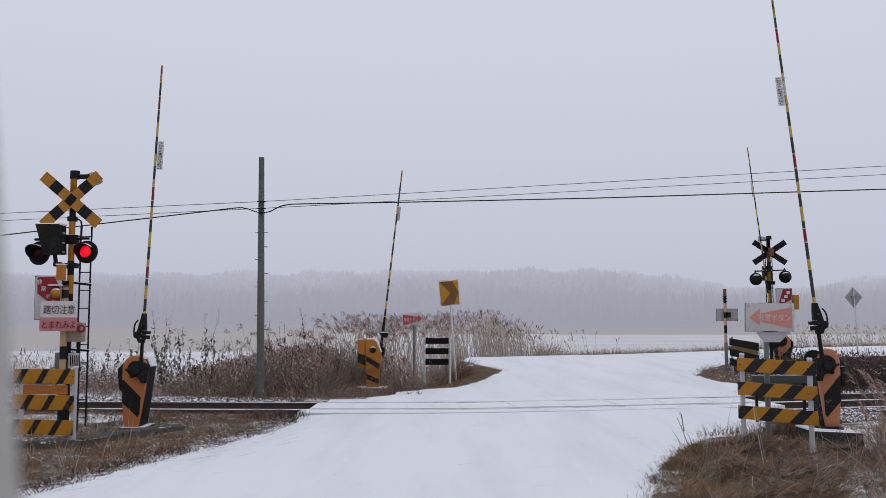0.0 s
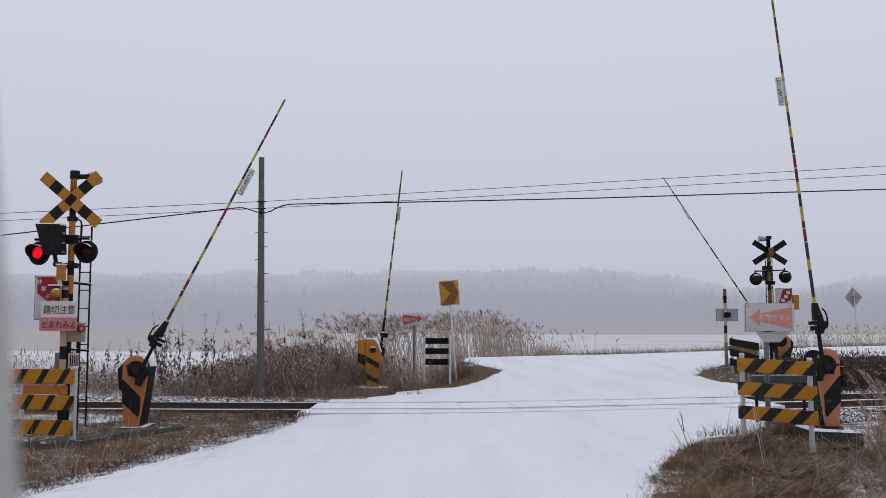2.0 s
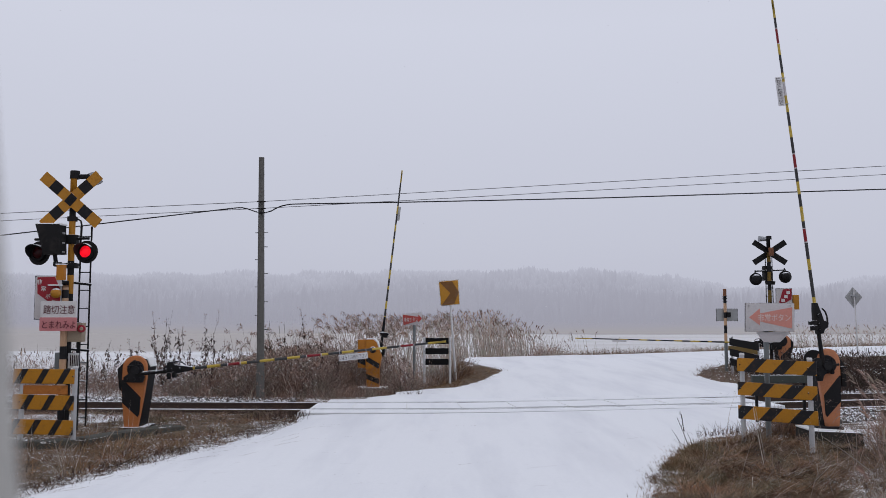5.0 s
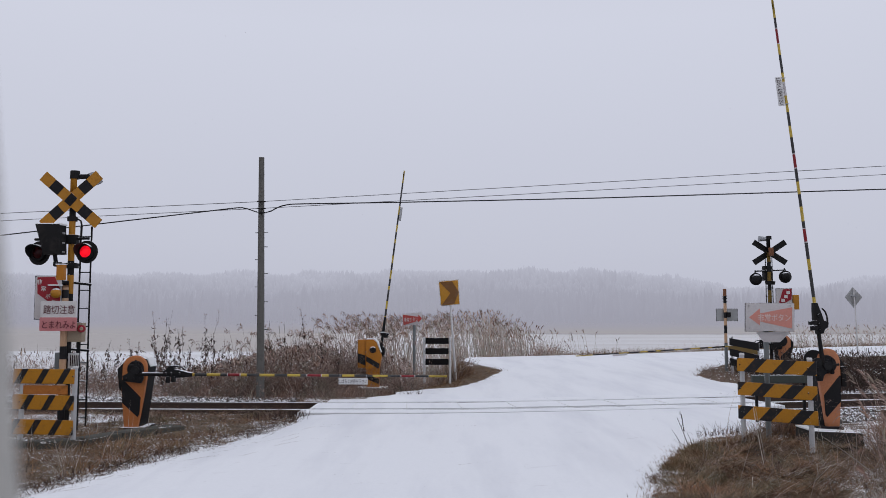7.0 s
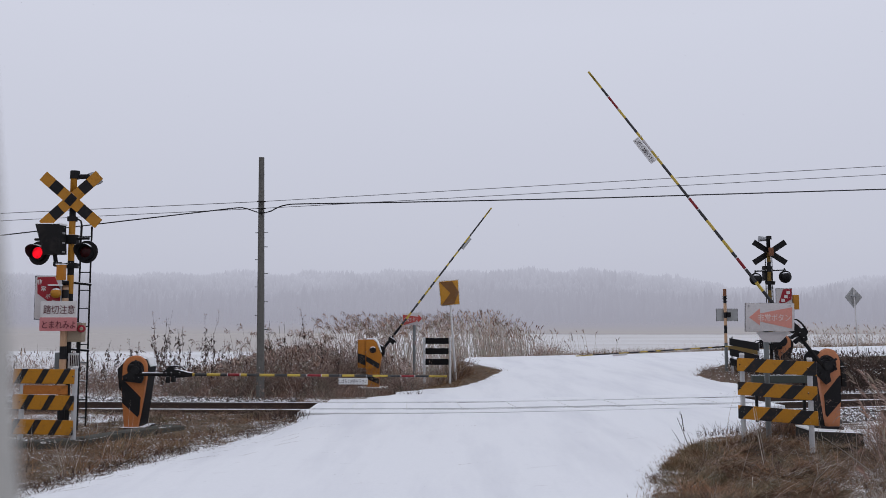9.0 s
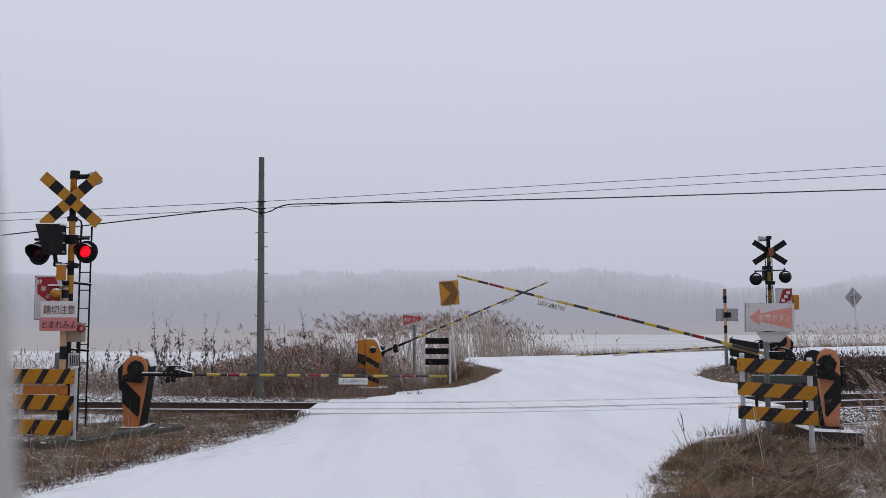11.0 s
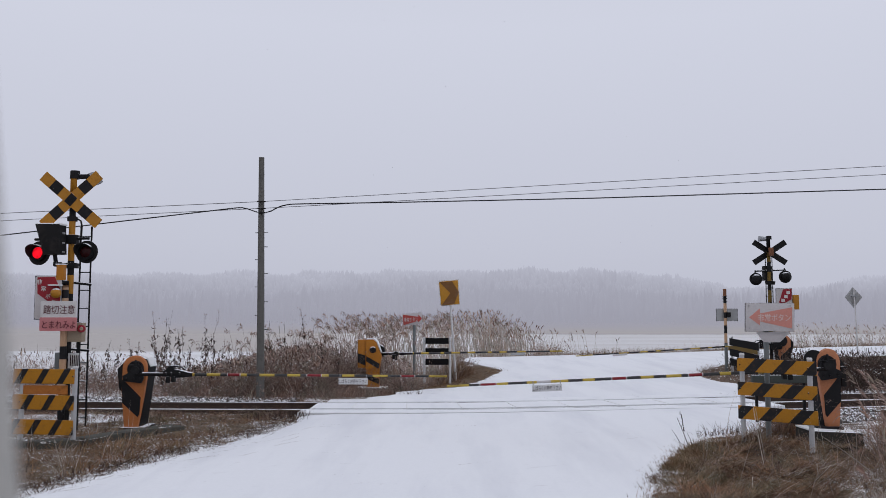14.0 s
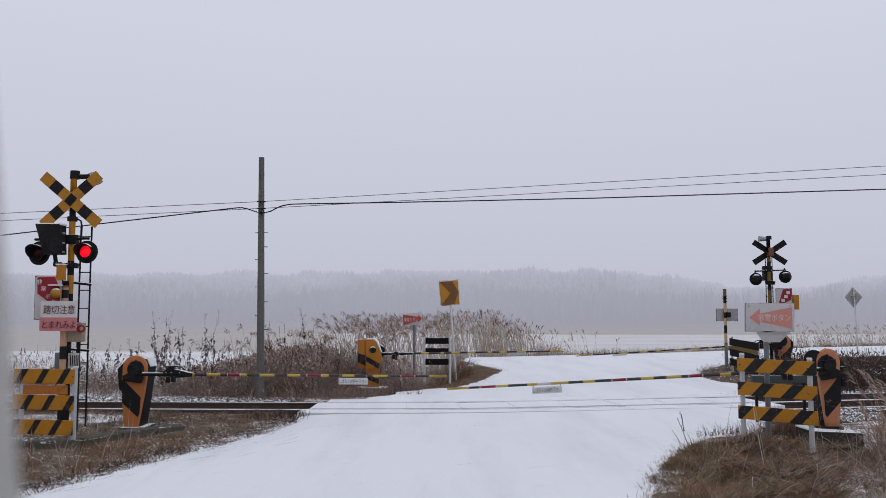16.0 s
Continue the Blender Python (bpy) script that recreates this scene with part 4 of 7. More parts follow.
def flash_lamp(parent, c, yaw, pitch, r=0.18):
    """A flashing lamp head facing -y before turning: round dark background board, hood, turning lens."""
    m = Matrix.Translation(c) @ pose(0, 0, 0, pitch, 0, yaw)
    bm = bmesh.new()
    rod(bm, (0, 0.0, 0), (0, 0.025, 0), r, n=28)
    rod(bm, (0, 0.02, 0), (0, 0.15, 0), 0.13, 0.08, 20)
    bmesh.ops.transform(bm, matrix=m, verts=bm.verts[:])
    head = part("lamp_head", bm, M_black, parent, "round black lamp background board")
    bm = bmesh.new()
    prev = None
    for i in range(17):
        a = radians(20 + 205 * i / 16)
        reach = 0.012 + 0.165 * math.sin(math.pi * i / 16) ** 0.8
        ring = [bm.verts.new(q) for q in ((0.118 * math.cos(a), 0.0, 0.118 * math.sin(a)), (0.125 * math.cos(a), -reach, 0.118 * math.sin(a) - 0.012),
                                          (0.133 * math.cos(a), -reach, 0.127 * math.sin(a) - 0.012), (0.127 * math.cos(a), 0.0, 0.127 * math.sin(a)))]
        if prev:
            for k in range(4):
                bm.faces.new((prev[k], prev[(k + 1) % 4], ring[(k + 1) % 4], ring[k]))
        prev = ring
    bmesh.ops.recalc_face_normals(bm, faces=bm.faces[:])
    bmesh.ops.transform(bm, matrix=m, verts=bm.verts[:])
    part("hood", bm, M_iron, head, "black lamp hood dusted with snow")
    # ring added to keep the lens's glowing back from reddening the hood
    bm = bmesh.new()
    ring = [[bm.verts.new((rr * math.cos(k * math.pi / 16), yy, rr * math.sin(k * math.pi / 16))) for k in range(32)] for rr, yy in ((0.092, -0.036), (0.132, -0.036), (0.132, 0.0), (0.092, -0.03))]
    for a, b in zip(ring, ring[1:] + ring[:1]):
        for k in range(32):
            bm.faces.new((a[k], a[(k + 1) % 32], b[(k + 1) % 32], b[k]))
    bmesh.ops.recalc_face_normals(bm, faces=bm.faces[:])
    bmesh.ops.transform(bm, matrix=m, verts=bm.verts[:])
    part("glow_stop_ring", bm, M_flatblack, head, "flat black ring added round the lens to stop its rear glow")
    # lens: glowing on one side, dark on the other; it turns on its upright axis
    bm = bmesh.new()
    rings = []
    for y0, rr in ((-0.026, 0.0), (-0.024, 0.04), (-0.016, 0.072), (0.0, 0.09), (0.016, 0.072), (0.024, 0.04), (0.026, 0.0)):
        rings.append([bm.verts.new((rr * math.cos(k * math.pi / 12), y0, rr * math.sin(k * math.pi / 12))) for k in range(24)] if rr else [bm.verts.new((0, y0, 0))])
    for a, b in zip(rings[:-1], rings[1:]):
        for k in range(24):
            vs = [a[k % len(a)], a[(k + 1) % len(a)], b[(k + 1) % len(b)], b[k % len(b)]]
            vs = list(dict.fromkeys(vs))
            f = bm.faces.new(vs)
            f.material_index = 0 if sum(v.co.y for v in vs) < 0 else 1
    bmesh.ops.recalc_face_normals(bm, faces=bm.faces[:])
    me = to_mesh("lens", bm, [M_lens_on, M_lens_off])
    lens = new("lens", me)
    lens.parent = head
    home = WORLD[head.name].inverted() @ m @ pose(0, -0.032, 0)
    lens.matrix_basis = home
    tagged(lens, "round red lamp lens")
    return lens, home


def ladder(parent, x, y, z0, z1, w, rungs):
    for dx in (-w / 2, w / 2):
        part("ladder_rail", bm_rod((x + dx, y, z0), (x + dx, y, z1), 0.014, n=8), M_iron, parent)
    for i in range(rungs):
        z = z0 + 0.15 + (z1 - z0 - 0.3) * i / (rungs - 1)
        part("rung", bm_rod((x - w / 2, y, z), (x + w / 2, y, z), 0.010, n=6), M_iron, parent)


def banded_pole(parent, x, y, z0, z1, r, bands, dark, light, name="pole", label=""):
    bm = bmesh.new()
    prev = z0
    k = 0
    for z in bands + [z1]:
        before = set(bm.faces)
        rod(bm, (x, y, prev), (x, y, z), r, n=14, cap=z == z1)
        for f in set(bm.faces) - before:
            f.material_index = k
        prev = z
        k = 1 - k
    bmesh.ops.remove_doubles(bm, verts=bm.verts[:], dist=0.0008)
    return part(name, bm, [dark, light], parent, label)


def build_signal():
    yy = 12.6
    base = (-5.731, 12.600, 0.095)
    th = thing("crossing_signal", base, "level crossing warning signal with crossbuck and red flashing lamps", "crossing signal")
    x = base[0]
    zs = [1.997, 2.283, 2.501, 3.167, 3.33]
    banded_pole(th, x, yy, -0.1, 3.882, 0.048, zs, M_iron, M_amber, label="yellow and black banded steel pole")
    cx, _, cz = (-5.715, 12.500, 3.435)
    crossbuck(th, cx, cz, 12.5, 0.575, 0.17, 40.5, True)
    # bell and side lamp on the top
    part("bell", bm_rod((-5.711, 12.600, 3.776), (-5.715, 12.600, 3.900), 0.075, 0.07, 16), M_iron, th, "black bell housing on the pole top")
    bm = bm_box((-5.651, 12.57, 3.776), (-5.493, 12.63, 3.846), 0.008)
    part("top_bracket", bm, M_iron, th)
    bm = bm_rod((-5.537, 12.800, 3.889), (-5.478, 12.800, 3.736), 0.09, 0.115, 16)
    part("side_speaker", bm, M_galv, th, "grey horn speaker dusted with snow")
    # cross arm with the two lamps
    part("cross_arm", bm_rod((-6.298, 12.600, 2.833), (-5.461, 12.600, 2.851), 0.022, n=10), M_iron, th)
    part("arm_clamp", bm_box((-5.818, 12.53, 2.763), (-5.635, 12.67, 2.903), 0.01), M_iron, th)
    lens_l = flash_lamp(th, (-6.180, 12.500, 2.616), -14, -4, 0.185)
    lens_r = flash_lamp(th, (-5.454, 12.500, 2.634), -8, -4, 0.175)
    # direction indicator box
    bm = bm_prism([(-6.148, 3.043), (-5.779, 3.043), (-5.755, 2.588), (-6.011, 2.580)], 12.28, 12.5, 0.008)
    part("direction_indicator", bm, M_black, th, "black train direction indicator box with snow on top")
    bm = bm_box((-6.140, 12.29, 3.026), (-5.754, 12.49, 3.056), 0.004)
    part("indicator_snow", bm, M_snow, th, "thin snow on the box")
    for kz in (2.901, 2.755, 2.619):
        part("hinge_knob", bm_rod((-5.747, 12.33, kz), (-5.713, 12.33, kz), 0.014, n=8), M_galv, th)
    bm = bm_rod((-5.899, 12.420, 2.593), (-5.881, 12.450, 2.406), 0.03, n=10)
    box(bm, (-5.903, 12.38, 2.412), (-5.801, 12.46, 2.472), 0.006)
    part("indicator_stem", bm, M_iron, th)
    part("pole_clamp", bm_box((-5.848, 12.52, 2.388), (-5.630, 12.66, 2.466), 0.01), M_iron, th, "black clamp with a snow edge")
    part("conduit_collar", bm_rod((x, yy, 3.115), (x, yy, 3.185), 0.075, n=16), M_iron, th, "black clamp ring round the pole")
    # cable loops from the arm
    for pts in ([(-5.664, 12.600, 3.158), (-5.601, 12.600, 3.123), (-5.581, 12.600, 3.044), (-5.584, 12.600, 2.868)], [(-5.424, 12.600, 3.035), (-5.425, 12.600, 2.825)]):
        bm = bmesh.new()
        for a, b in zip(pts[:-1], pts[1:]):
            rod(bm, a, b, 0.014, n=8)
        part("conduit", bm, M_iron, th, "black flexible conduit")
    ladder(th, -5.574, 12.75, -0.05, 3.042, 0.165, 11)
    for z in (2.170, 1.152):
        bm = bm_rod((x, 12.6, z), (-5.469, 12.75, z - 0.03), 0.02, n=8)
        part("ladder_stay", bm, M_iron, th)
    return th, lens_l, lens_r


signal_near, lamp_l, lamp_r = build_signal()


def sign_board(parent, name, p0, p1, y, material, label, thick=0.012, corner=0.03, rim=True):
    (x0, z0), (x1, z1) = p0, p1
    x0, x1 = min(x0, x1), max(x0, x1)
    z0, z1 = min(z0, z1), max(z0, z1)
    pts = []
    for cx, cz, a0 in ((x1 - corner, z1 - corner, 90), (x1 - corner, z0 + corner, 0), (x0 + corner, z0 + corner, -90), (x0 + corner, z1 - corner, -180)):
        pts += dome(cx, cz, corner, a0, a0 - 90, 4)
    big = [(x0 - 0.008, z0 - 0.008), (x0 - 0.008, z1 + 0.008), (x1 + 0.008, z1 + 0.008), (x1 + 0.008, z0 - 0.008)]
    board_ob = part(name, bm_prism(pts, y - thick, y), material, parent, label)
    if rim:
        part("rim", bm_prism(big, y - thick + 0.003, y + 0.006, 0.002), M_iron, board_ob, "dark rim")
    return board_ob


def build_warning_signs():
    yy = 12.2
    base = (-5.573, 12.200, 0.122)
    th = thing("warning_sign_post", base, "striped post with red and white Japanese crossing warning signs", "sign post")
    zs = [-0.05, 0.56, 1.020, 1.211, 1.921, 2.047, 2.114]
    banded_pole(th, -5.620, yy, -0.1, 2.181, 0.05, zs, M_beige, M_bandblack, name="post", label="faded yellow post with black bands")
    part("beacon_box", bm_box((-5.728, 12.12, 2.188), (-5.619, 12.22, 2.423), 0.01), M_rearamber, th, "orange box with a snow cap")
    part("box_snow", bm_box((-5.736, 12.11, 2.414), (-5.611, 12.23, 2.431), 0.006), M_snow, th)
    bd = sign_board(th, "button_sign", (-6.040, 2.247), (-5.649, 1.612), 12.16, M_signgrey, "white sign with a red field and white writing")
    bm = bm_prism([(-6.013, 2.229), (-5.754, 2.238), (-5.672, 2.054), (-5.665, 1.853), (-5.815, 1.853), (-6.004, 1.987)], 12.144, 12.15)
    part("red_field", bm, M_red, bd)
    lettering("writing", "非", 0.085, (-5.977, 12.140, 2.162), bd, M_letterwhite, bold=0.6)
    lettering("writing", "常", 0.085, (-5.915, 12.140, 2.062), bd, M_letterwhite, bold=0.6)
    lettering("writing", "ボ", 0.08, (-5.844, 12.140, 1.953), bd, M_letterwhite, bold=0.6)
    lettering("writing", "タ", 0.08, (-5.774, 12.140, 1.862), bd, M_letterwhite, bold=0.6)
    bm = bm_rod((-5.722, 12.100, 2.103), (-5.722, 12.100, 2.119), 0.10, n=16)
    part("beacon_snow", bm, M_snow, th, "snow-covered beacon cap")
    bm = bmesh.new()
    bmesh.ops.create_uvsphere(bm, u_segments=16, v_segments=10, radius=0.075)
    bmesh.ops.transform(bm, matrix=Matrix.Translation((-5.700, 12.080, 1.994)), verts=bm.verts[:])
    part("beacon", bm, M_amber, th, "round amber warning beacon")
    b1 = sign_board(th, "caution_sign", (-5.922, 1.878), (-5.389, 1.637), 12.1, M_signwhite, "white board with dark red Japanese writing", corner=0.02, rim=False)
    lettering("writing", "踏切注意", 0.14, (-5.648, 12.085, 1.753), b1, M_maroon, width=0.46, bold=0.3)
    b2 = sign_board(th, "stop_sign", (-5.929, 1.637), (-5.382, 1.438), 12.096, M_pink, "pink board with dark Japanese writing", corner=0.02, rim=False)
    lettering("writing", "とまれみよ", 0.13, (-5.642, 12.081, 1.530), b2, M_maroon, width=0.49, bold=0.35)


build_warning_signs()


def build_button_box():
    base = (-5.456, 12.350, 0.102)
    th = thing("emergency_button_post", base, "beige emergency button box with a red button on a grey post", "button box")
    part("post", bm_rod((base[0], 12.35, -0.1), (base[0], 12.35, 1.568), 0.025, n=10), M_iron, th)
    part("button_case", bm_box((-5.605, 12.2, 1.274), (-5.352, 12.34, 1.560), 0.012), M_box, th, "beige metal case")
    part("button", bm_rod((-5.361, 12.200, 1.469), (-5.347, 12.170, 1.470), 0.06, 0.05, 16), M_red, th, "round red button")
    part("button_centre", bm_rod((-5.347, 12.168, 1.470), (-5.343, 12.160, 1.470), 0.026, 0.022, 14), M_box, th, "pale centre of the button")
    part("notice", bm_box((-5.582, 12.28, 0.881), (-5.422, 12.3, 1.107), 0.002), M_white, th, "white notice plate")
    for i in range(5):
        x0 = -5.548 + 0.028 * i
        part("writing_bar", bm_box((x0, 12.275, 0.916), (x0 + 0.014, 12.279, 1.074)), M_letter, th)
    part("relay_case", bm_box((-5.814, 12.35, 0.790), (-5.746, 12.5, 1.110), 0.008), M_greypost, th, "grey-green relay case")


build_button_box()


# ---- slatted barricades ----
def barricade(label, a, b, rows, post_at, board_h, material, posts=M_postgrey):
    """Boards from plan point a to b at the heights of rows (pairs: at a, at b), on posts behind them."""
    th = thing("barricade", (*a, 0), label, "barricade", "slatted barricades beside the crossing")
    d = Vector((b[0] - a[0], b[1] - a[1], 0))
    yaw = math.degrees(math.atan2(d.y, d.x))
    th.matrix_basis = pose(*a, 0, 0, 0, yaw)
    WORLD[th.name] = th.matrix_basis.copy()
    for i, (za, zb) in enumerate(rows):
        part("board", slab(a, b, (za, zb), (za + board_h, zb + board_h), 0.02), material, th, "board with yellow and black diagonal stripes" if material is not M_flatblack else "black board")
    n = Vector((-d.y, d.x, 0)).normalized()
    for u, zb, zt in post_at:
        c = Vector((*a, 0)) + d * u + n * 0.055
        post = part("post", bm_rod((c.x, c.y, zb), (c.x, c.y, zt), 0.032, n=14), posts, th, "white painted round post")
        part("post_cap", bm_rod((c.x, c.y, zt), (c.x, c.y, zt + 0.022), 0.037, 0.03, 14), M_white, post, "white plastic cap")
        for za, zb2 in rows:
            z = za + (zb2 - za) * u + board_h / 2
            q = Vector((*a, 0)) + d * u - n * 0.006
            part("bolt", bm_rod((q.x, q.y, z), (q.x + n.x * 0.03, q.y + n.y * 0.03, z), 0.010, n=6), M_iron, th)
    return th


bl0, bl1 = (-5.617, 10.8), (-4.798, 10.75)
barr_l = barricade("weathered yellow and black slatted barricade on white posts in the verge", bl0, bl1,
                   [(0.786, 0.783), (0.458, 0.442), (0.138, 0.124)], [(0.12, -0.15, 0.961), (0.985, -0.15, 0.987)], 0.19, M_stripe)
part("rust_board", slab((-5.526, 10.83), (-4.896, 10.78), 0.644, 0.761, 0.02), M_rustboard, barr_l, "rusty orange board")
br0, br1 = (3.986, 11.2), (4.698, 10.4)
barr_r = barricade("yellow and black slatted barricade on white posts beside the gate", br0, br1,
                   [(0.918, 0.912), (0.600, 0.603), (0.283, 0.295)], [(0.04, -0.15, 1.139), (0.9, -0.25, 1.114)], 0.178, M_stripe_R)


# ---- emergency-button arrow sign on its post ----
def build_arrow_sign():
    base = (4.412, 11.252, -0.033)
    th = thing("arrow_sign", base, "faded red arrow sign with white Japanese writing on a grey post", "sign")
    part("post", bm_rod((base[0], 11.252, -0.16), (base[0], 11.252, 1.774), 0.035, n=12), M_greypost, th, "grey steel post")
    rim = [(4.104, 1.840), (4.772, 1.840), (4.760, 1.454), (4.092, 1.454)]
    part("rim", bm_prism(rim, 11.150, 11.166, 0.003), M_iron, th, "dark edge of the plate")
    fr = bm_prism([(4.108, 1.835), (4.767, 1.835), (4.755, 1.460), (4.097, 1.460)], 11.143, 11.156, 0.002)
    bd = part("sign_plate", fr, M_signgrey, th, "dull white plate")
    arrow = [(4.148, 1.643), (4.297, 1.766), (4.295, 1.697), (4.735, 1.781), (4.725, 1.491), (4.292, 1.590), (4.290, 1.537)]
    part("arrow", bm_prism(arrow, 11.138, 11.1425), M_fadedred, bd, "faded red arrow")
    lettering("writing", "非常ボタン", 0.107, (4.488, 11.134, 1.640), bd, M_fadedletter, width=0.44, bold=0.35)
    part("sign_bracket", bm_prism([(4.260, 1.447), (4.722, 1.447), (4.578, 1.307), (4.363, 1.307)], 11.189, 11.213, 0.004), M_signgrey, th, "grey gusset plate")
    for bx, bz in ((4.15, 1.8), (4.71, 1.8), (4.15, 1.5), (4.71, 1.5)):
        part("bolt", bm_rod((bx, 11.132, bz), (bx, 11.144, bz), 0.008, n=6), M_galv, th)


build_arrow_sign()


# ---- plinths and trough ----
plinth = bm_prism([(4.8, 0.175), (5.456, 0.146), (5.498, -0.2), (4.78, -0.2)], 10.8, 11.3, 0.015)
bmesh.ops.transform(plinth, matrix=BACK, verts=plinth.verts[:])
plinth = solo("concrete_plinth", plinth, M_concdark, "dark wet concrete plinth edged with snow under the gate", "plinth")
bm = bm_prism([(4.79, 0.17), (4.792, 0.188), (4.95, 0.184), (5.1, 0.174), (5.45, 0.155), (5.452, 0.142)], 10.86, 11.29, 0.006)
bmesh.ops.transform(bm, matrix=BACK, verts=bm.verts[:])
WORLD[plinth.name] = Matrix()
part("plinth_snow", bm, M_snow, plinth, "snow along the plinth's top")
trough = thing("cable_trough", (-4.8, 10.9, 0), "low mossy concrete cable trough lids lying in dead grass", "trough")
for (ax, ay), (ex, ey), wide in (((-5.75, 10.72), (-5.3, 10.74), 0.3), ((-5.28, 10.75), (-4.78, 10.93), 0.3), ((-4.77, 10.95), (-4.5, 11.4), 0.3), ((-4.48, 11.43), (-4.22, 11.9), 0.3), ((-4.2, 11.93), (-3.95, 12.38), 0.28)):
    half = math.hypot(ex - ax, ey - ay) / 2
    bm = bm_box((-half, -wide / 2, -0.12), (half, wide / 2, 0.055), 0.012)
    turned = Matrix.Translation(((ax + ex) / 2, (ay + ey) / 2, random.uniform(-0.02, 0.015))) @ pose(0, 0, 0, random.uniform(-2, 2), random.uniform(-2, 2), math.degrees(math.atan2(ey - ay, ex - ax)))
    bmesh.ops.transform(bm, matrix=turned, verts=bm.verts[:])
    part("slab", bm, M_concbare, trough)
bm = bm_box((-4.752, 12.14, -0.12), (-4.353, 12.8, -0.004), 0.01)
solo("gate_footing", bm, M_concbare, "low concrete footing with snow under the gate machine", "footing")


# ---- far side: signal, signs ----
def build_far_signal():
    yy = 24.3
    base = (9.680, 24.300, 0.261)
    th = thing("crossing_signal", base, "level crossing signal beyond the track, seen from behind, lamps dark", "crossing signal")
    banded_pole(th, base[0], yy, -0.15, 3.968, 0.055, [1.0, 1.6, 2.0, 2.35, 2.62, 2.9, 3.2, 3.5], M_iron, M_oldyellow, label="dull brown and black banded pole")
    part("crossbuck_clamp", bm_box((9.66, 24.22, 3.38), (9.80, 24.3, 3.62), 0.006), M_rustbrown, th, "rusty clamp plate of the crossbuck")
    cx, _, cz = (9.752, 24.400, 3.486)
    crossbuck(th, cx, cz, 24.4, 0.575, 0.17, 33, False)
    part("cross_arm", bm_rod((9.292, 24.300, 2.924), (10.166, 24.300, 2.958), 0.022, n=8), M_iron, th)
    for c in ((9.266, 24.250, 2.687), (10.138, 24.250, 2.754)):
        bm = bm_rod((c[0], 24.25, c[2]), (c[0], 24.28, c[2]), 0.185, n=24)
        bmesh.ops.create_uvsphere(bm, u_segments=16, v_segments=8, radius=0.14, matrix=Matrix.Translation((c[0], 24.22, c[2])) @ Matrix.Diagonal((1, 0.7, 1, 1)))
        rod(bm, (c[0], 24.3, c[2] + 0.15), (c[0], 24.3, c[2] + 0.26), 0.02, n=8)
        part("lamp_head", bm, M_black, th, "round black back of a lamp head")
    part("direction_indicator", bm_box((9.561, 24.35, 2.643), (9.797, 24.55, 3.081), 0.01), M_black, th, "black indicator box")
    part("collar", bm_rod((9.699, 24.300, 2.522), (9.702, 24.300, 2.622), 0.13, 0.15, 14), M_iron, th)
    part("bell", bm_rod((9.707, 24.300, 3.867), (9.710, 24.300, 3.968), 0.07, 0.07, 12), M_iron, th)
    part("side_speaker", bm_rod((9.404, 24.300, 3.884), (9.606, 24.300, 3.884), 0.085, 0.06, 12), M_galv, th, "grey horn speaker")
    ladder(th, 9.734, 24.45, 0.2, 3.354, 0.2, 12)
    bd = sign_board(th, "button_sign", (9.782, 2.399), (10.245, 1.836), 24.1, M_signgrey, "white sign with a slanting red field")
    part("red_field", bm_prism([(9.989, 2.382), (10.238, 2.382), (10.228, 2.084), (10.043, 1.984), (9.843, 1.951)], 24.078, 24.086), M_red, bd)
    for px_ in ((10.131, 24.070, 2.282), (10.061, 24.070, 2.166), (9.975, 24.070, 2.050)):
        part("writing_bar", bm_box((px_[0] - 0.05, 24.07, px_[2] - 0.045), (px_[0] + 0.05, 24.076, px_[2] + 0.045)), M_letterwhite, bd)
    part("beacon_box", bm_box((10.270, 24.05, 1.786), (10.436, 24.2, 2.216), 0.01), M_amber, th, "small orange box")


build_far_signal()


def build_plate_post():
    base = (8.413, 24.500, 0.049)
    th = thing("striped_post", base, "slim orange and black post with a grey sign back", "sign post")
    banded_pole(th, base[0], 24.5, -0.15, 2.393, 0.045, [0.8, 1.083, 1.317, 1.535, 1.703, 1.972, 2.191], M_bandblack, M_beige, name="post", label="orange and black banded post")
    part("post_sleeve", bm_rod((base[0], 24.5, -0.15), (base[0], 24.5, 0.78), 0.05, n=14), M_greypost, th, "grey sleeve on the post foot")
    part("post_cap", bm_rod((base[0], 24.5, 2.2), (base[0], 24.5, 2.4), 0.05, n=14), M_rustbrown, th, "russet cap on the post")
    for cz in (2.02, 2.1, 2.17):
        part("collar", bm_rod((base[0], 24.5, cz), (base[0], 24.5, cz + 0.025), 0.066, n=14), M_iron, th)
    bd = sign_board(th, "sign_back", (8.173, 1.804), (8.804, 1.451), 24.58, M_signback, "grey back of a small sign plate")
    part("clamp", bm_box((8.455, 24.42, 1.552), (8.556, 24.5, 1.703), 0.006), M_iron, th)


build_plate_post()
bf0, bf1 = (8.199, 23.6), (8.259, 21.6)
barr_f = barricade("black-backed slatted barricade beyond the track", bf0, bf1, [(0.768, 0.702), (0.479, 0.379), (0.206, 0.100)],
                   [(0.03, -0.15, 0.994), (0.93, -0.15, 0.878)], 0.2, M_flatblack)
part("yellow_board", slab((bf0[0], bf0[1] + 0.1), (bf1[0], bf1[1] + 0.1), (0.635, 0.594), (0.748, 0.756), 0.02), M_oldyellow, barr_f, "dull yellow board between the black ones")

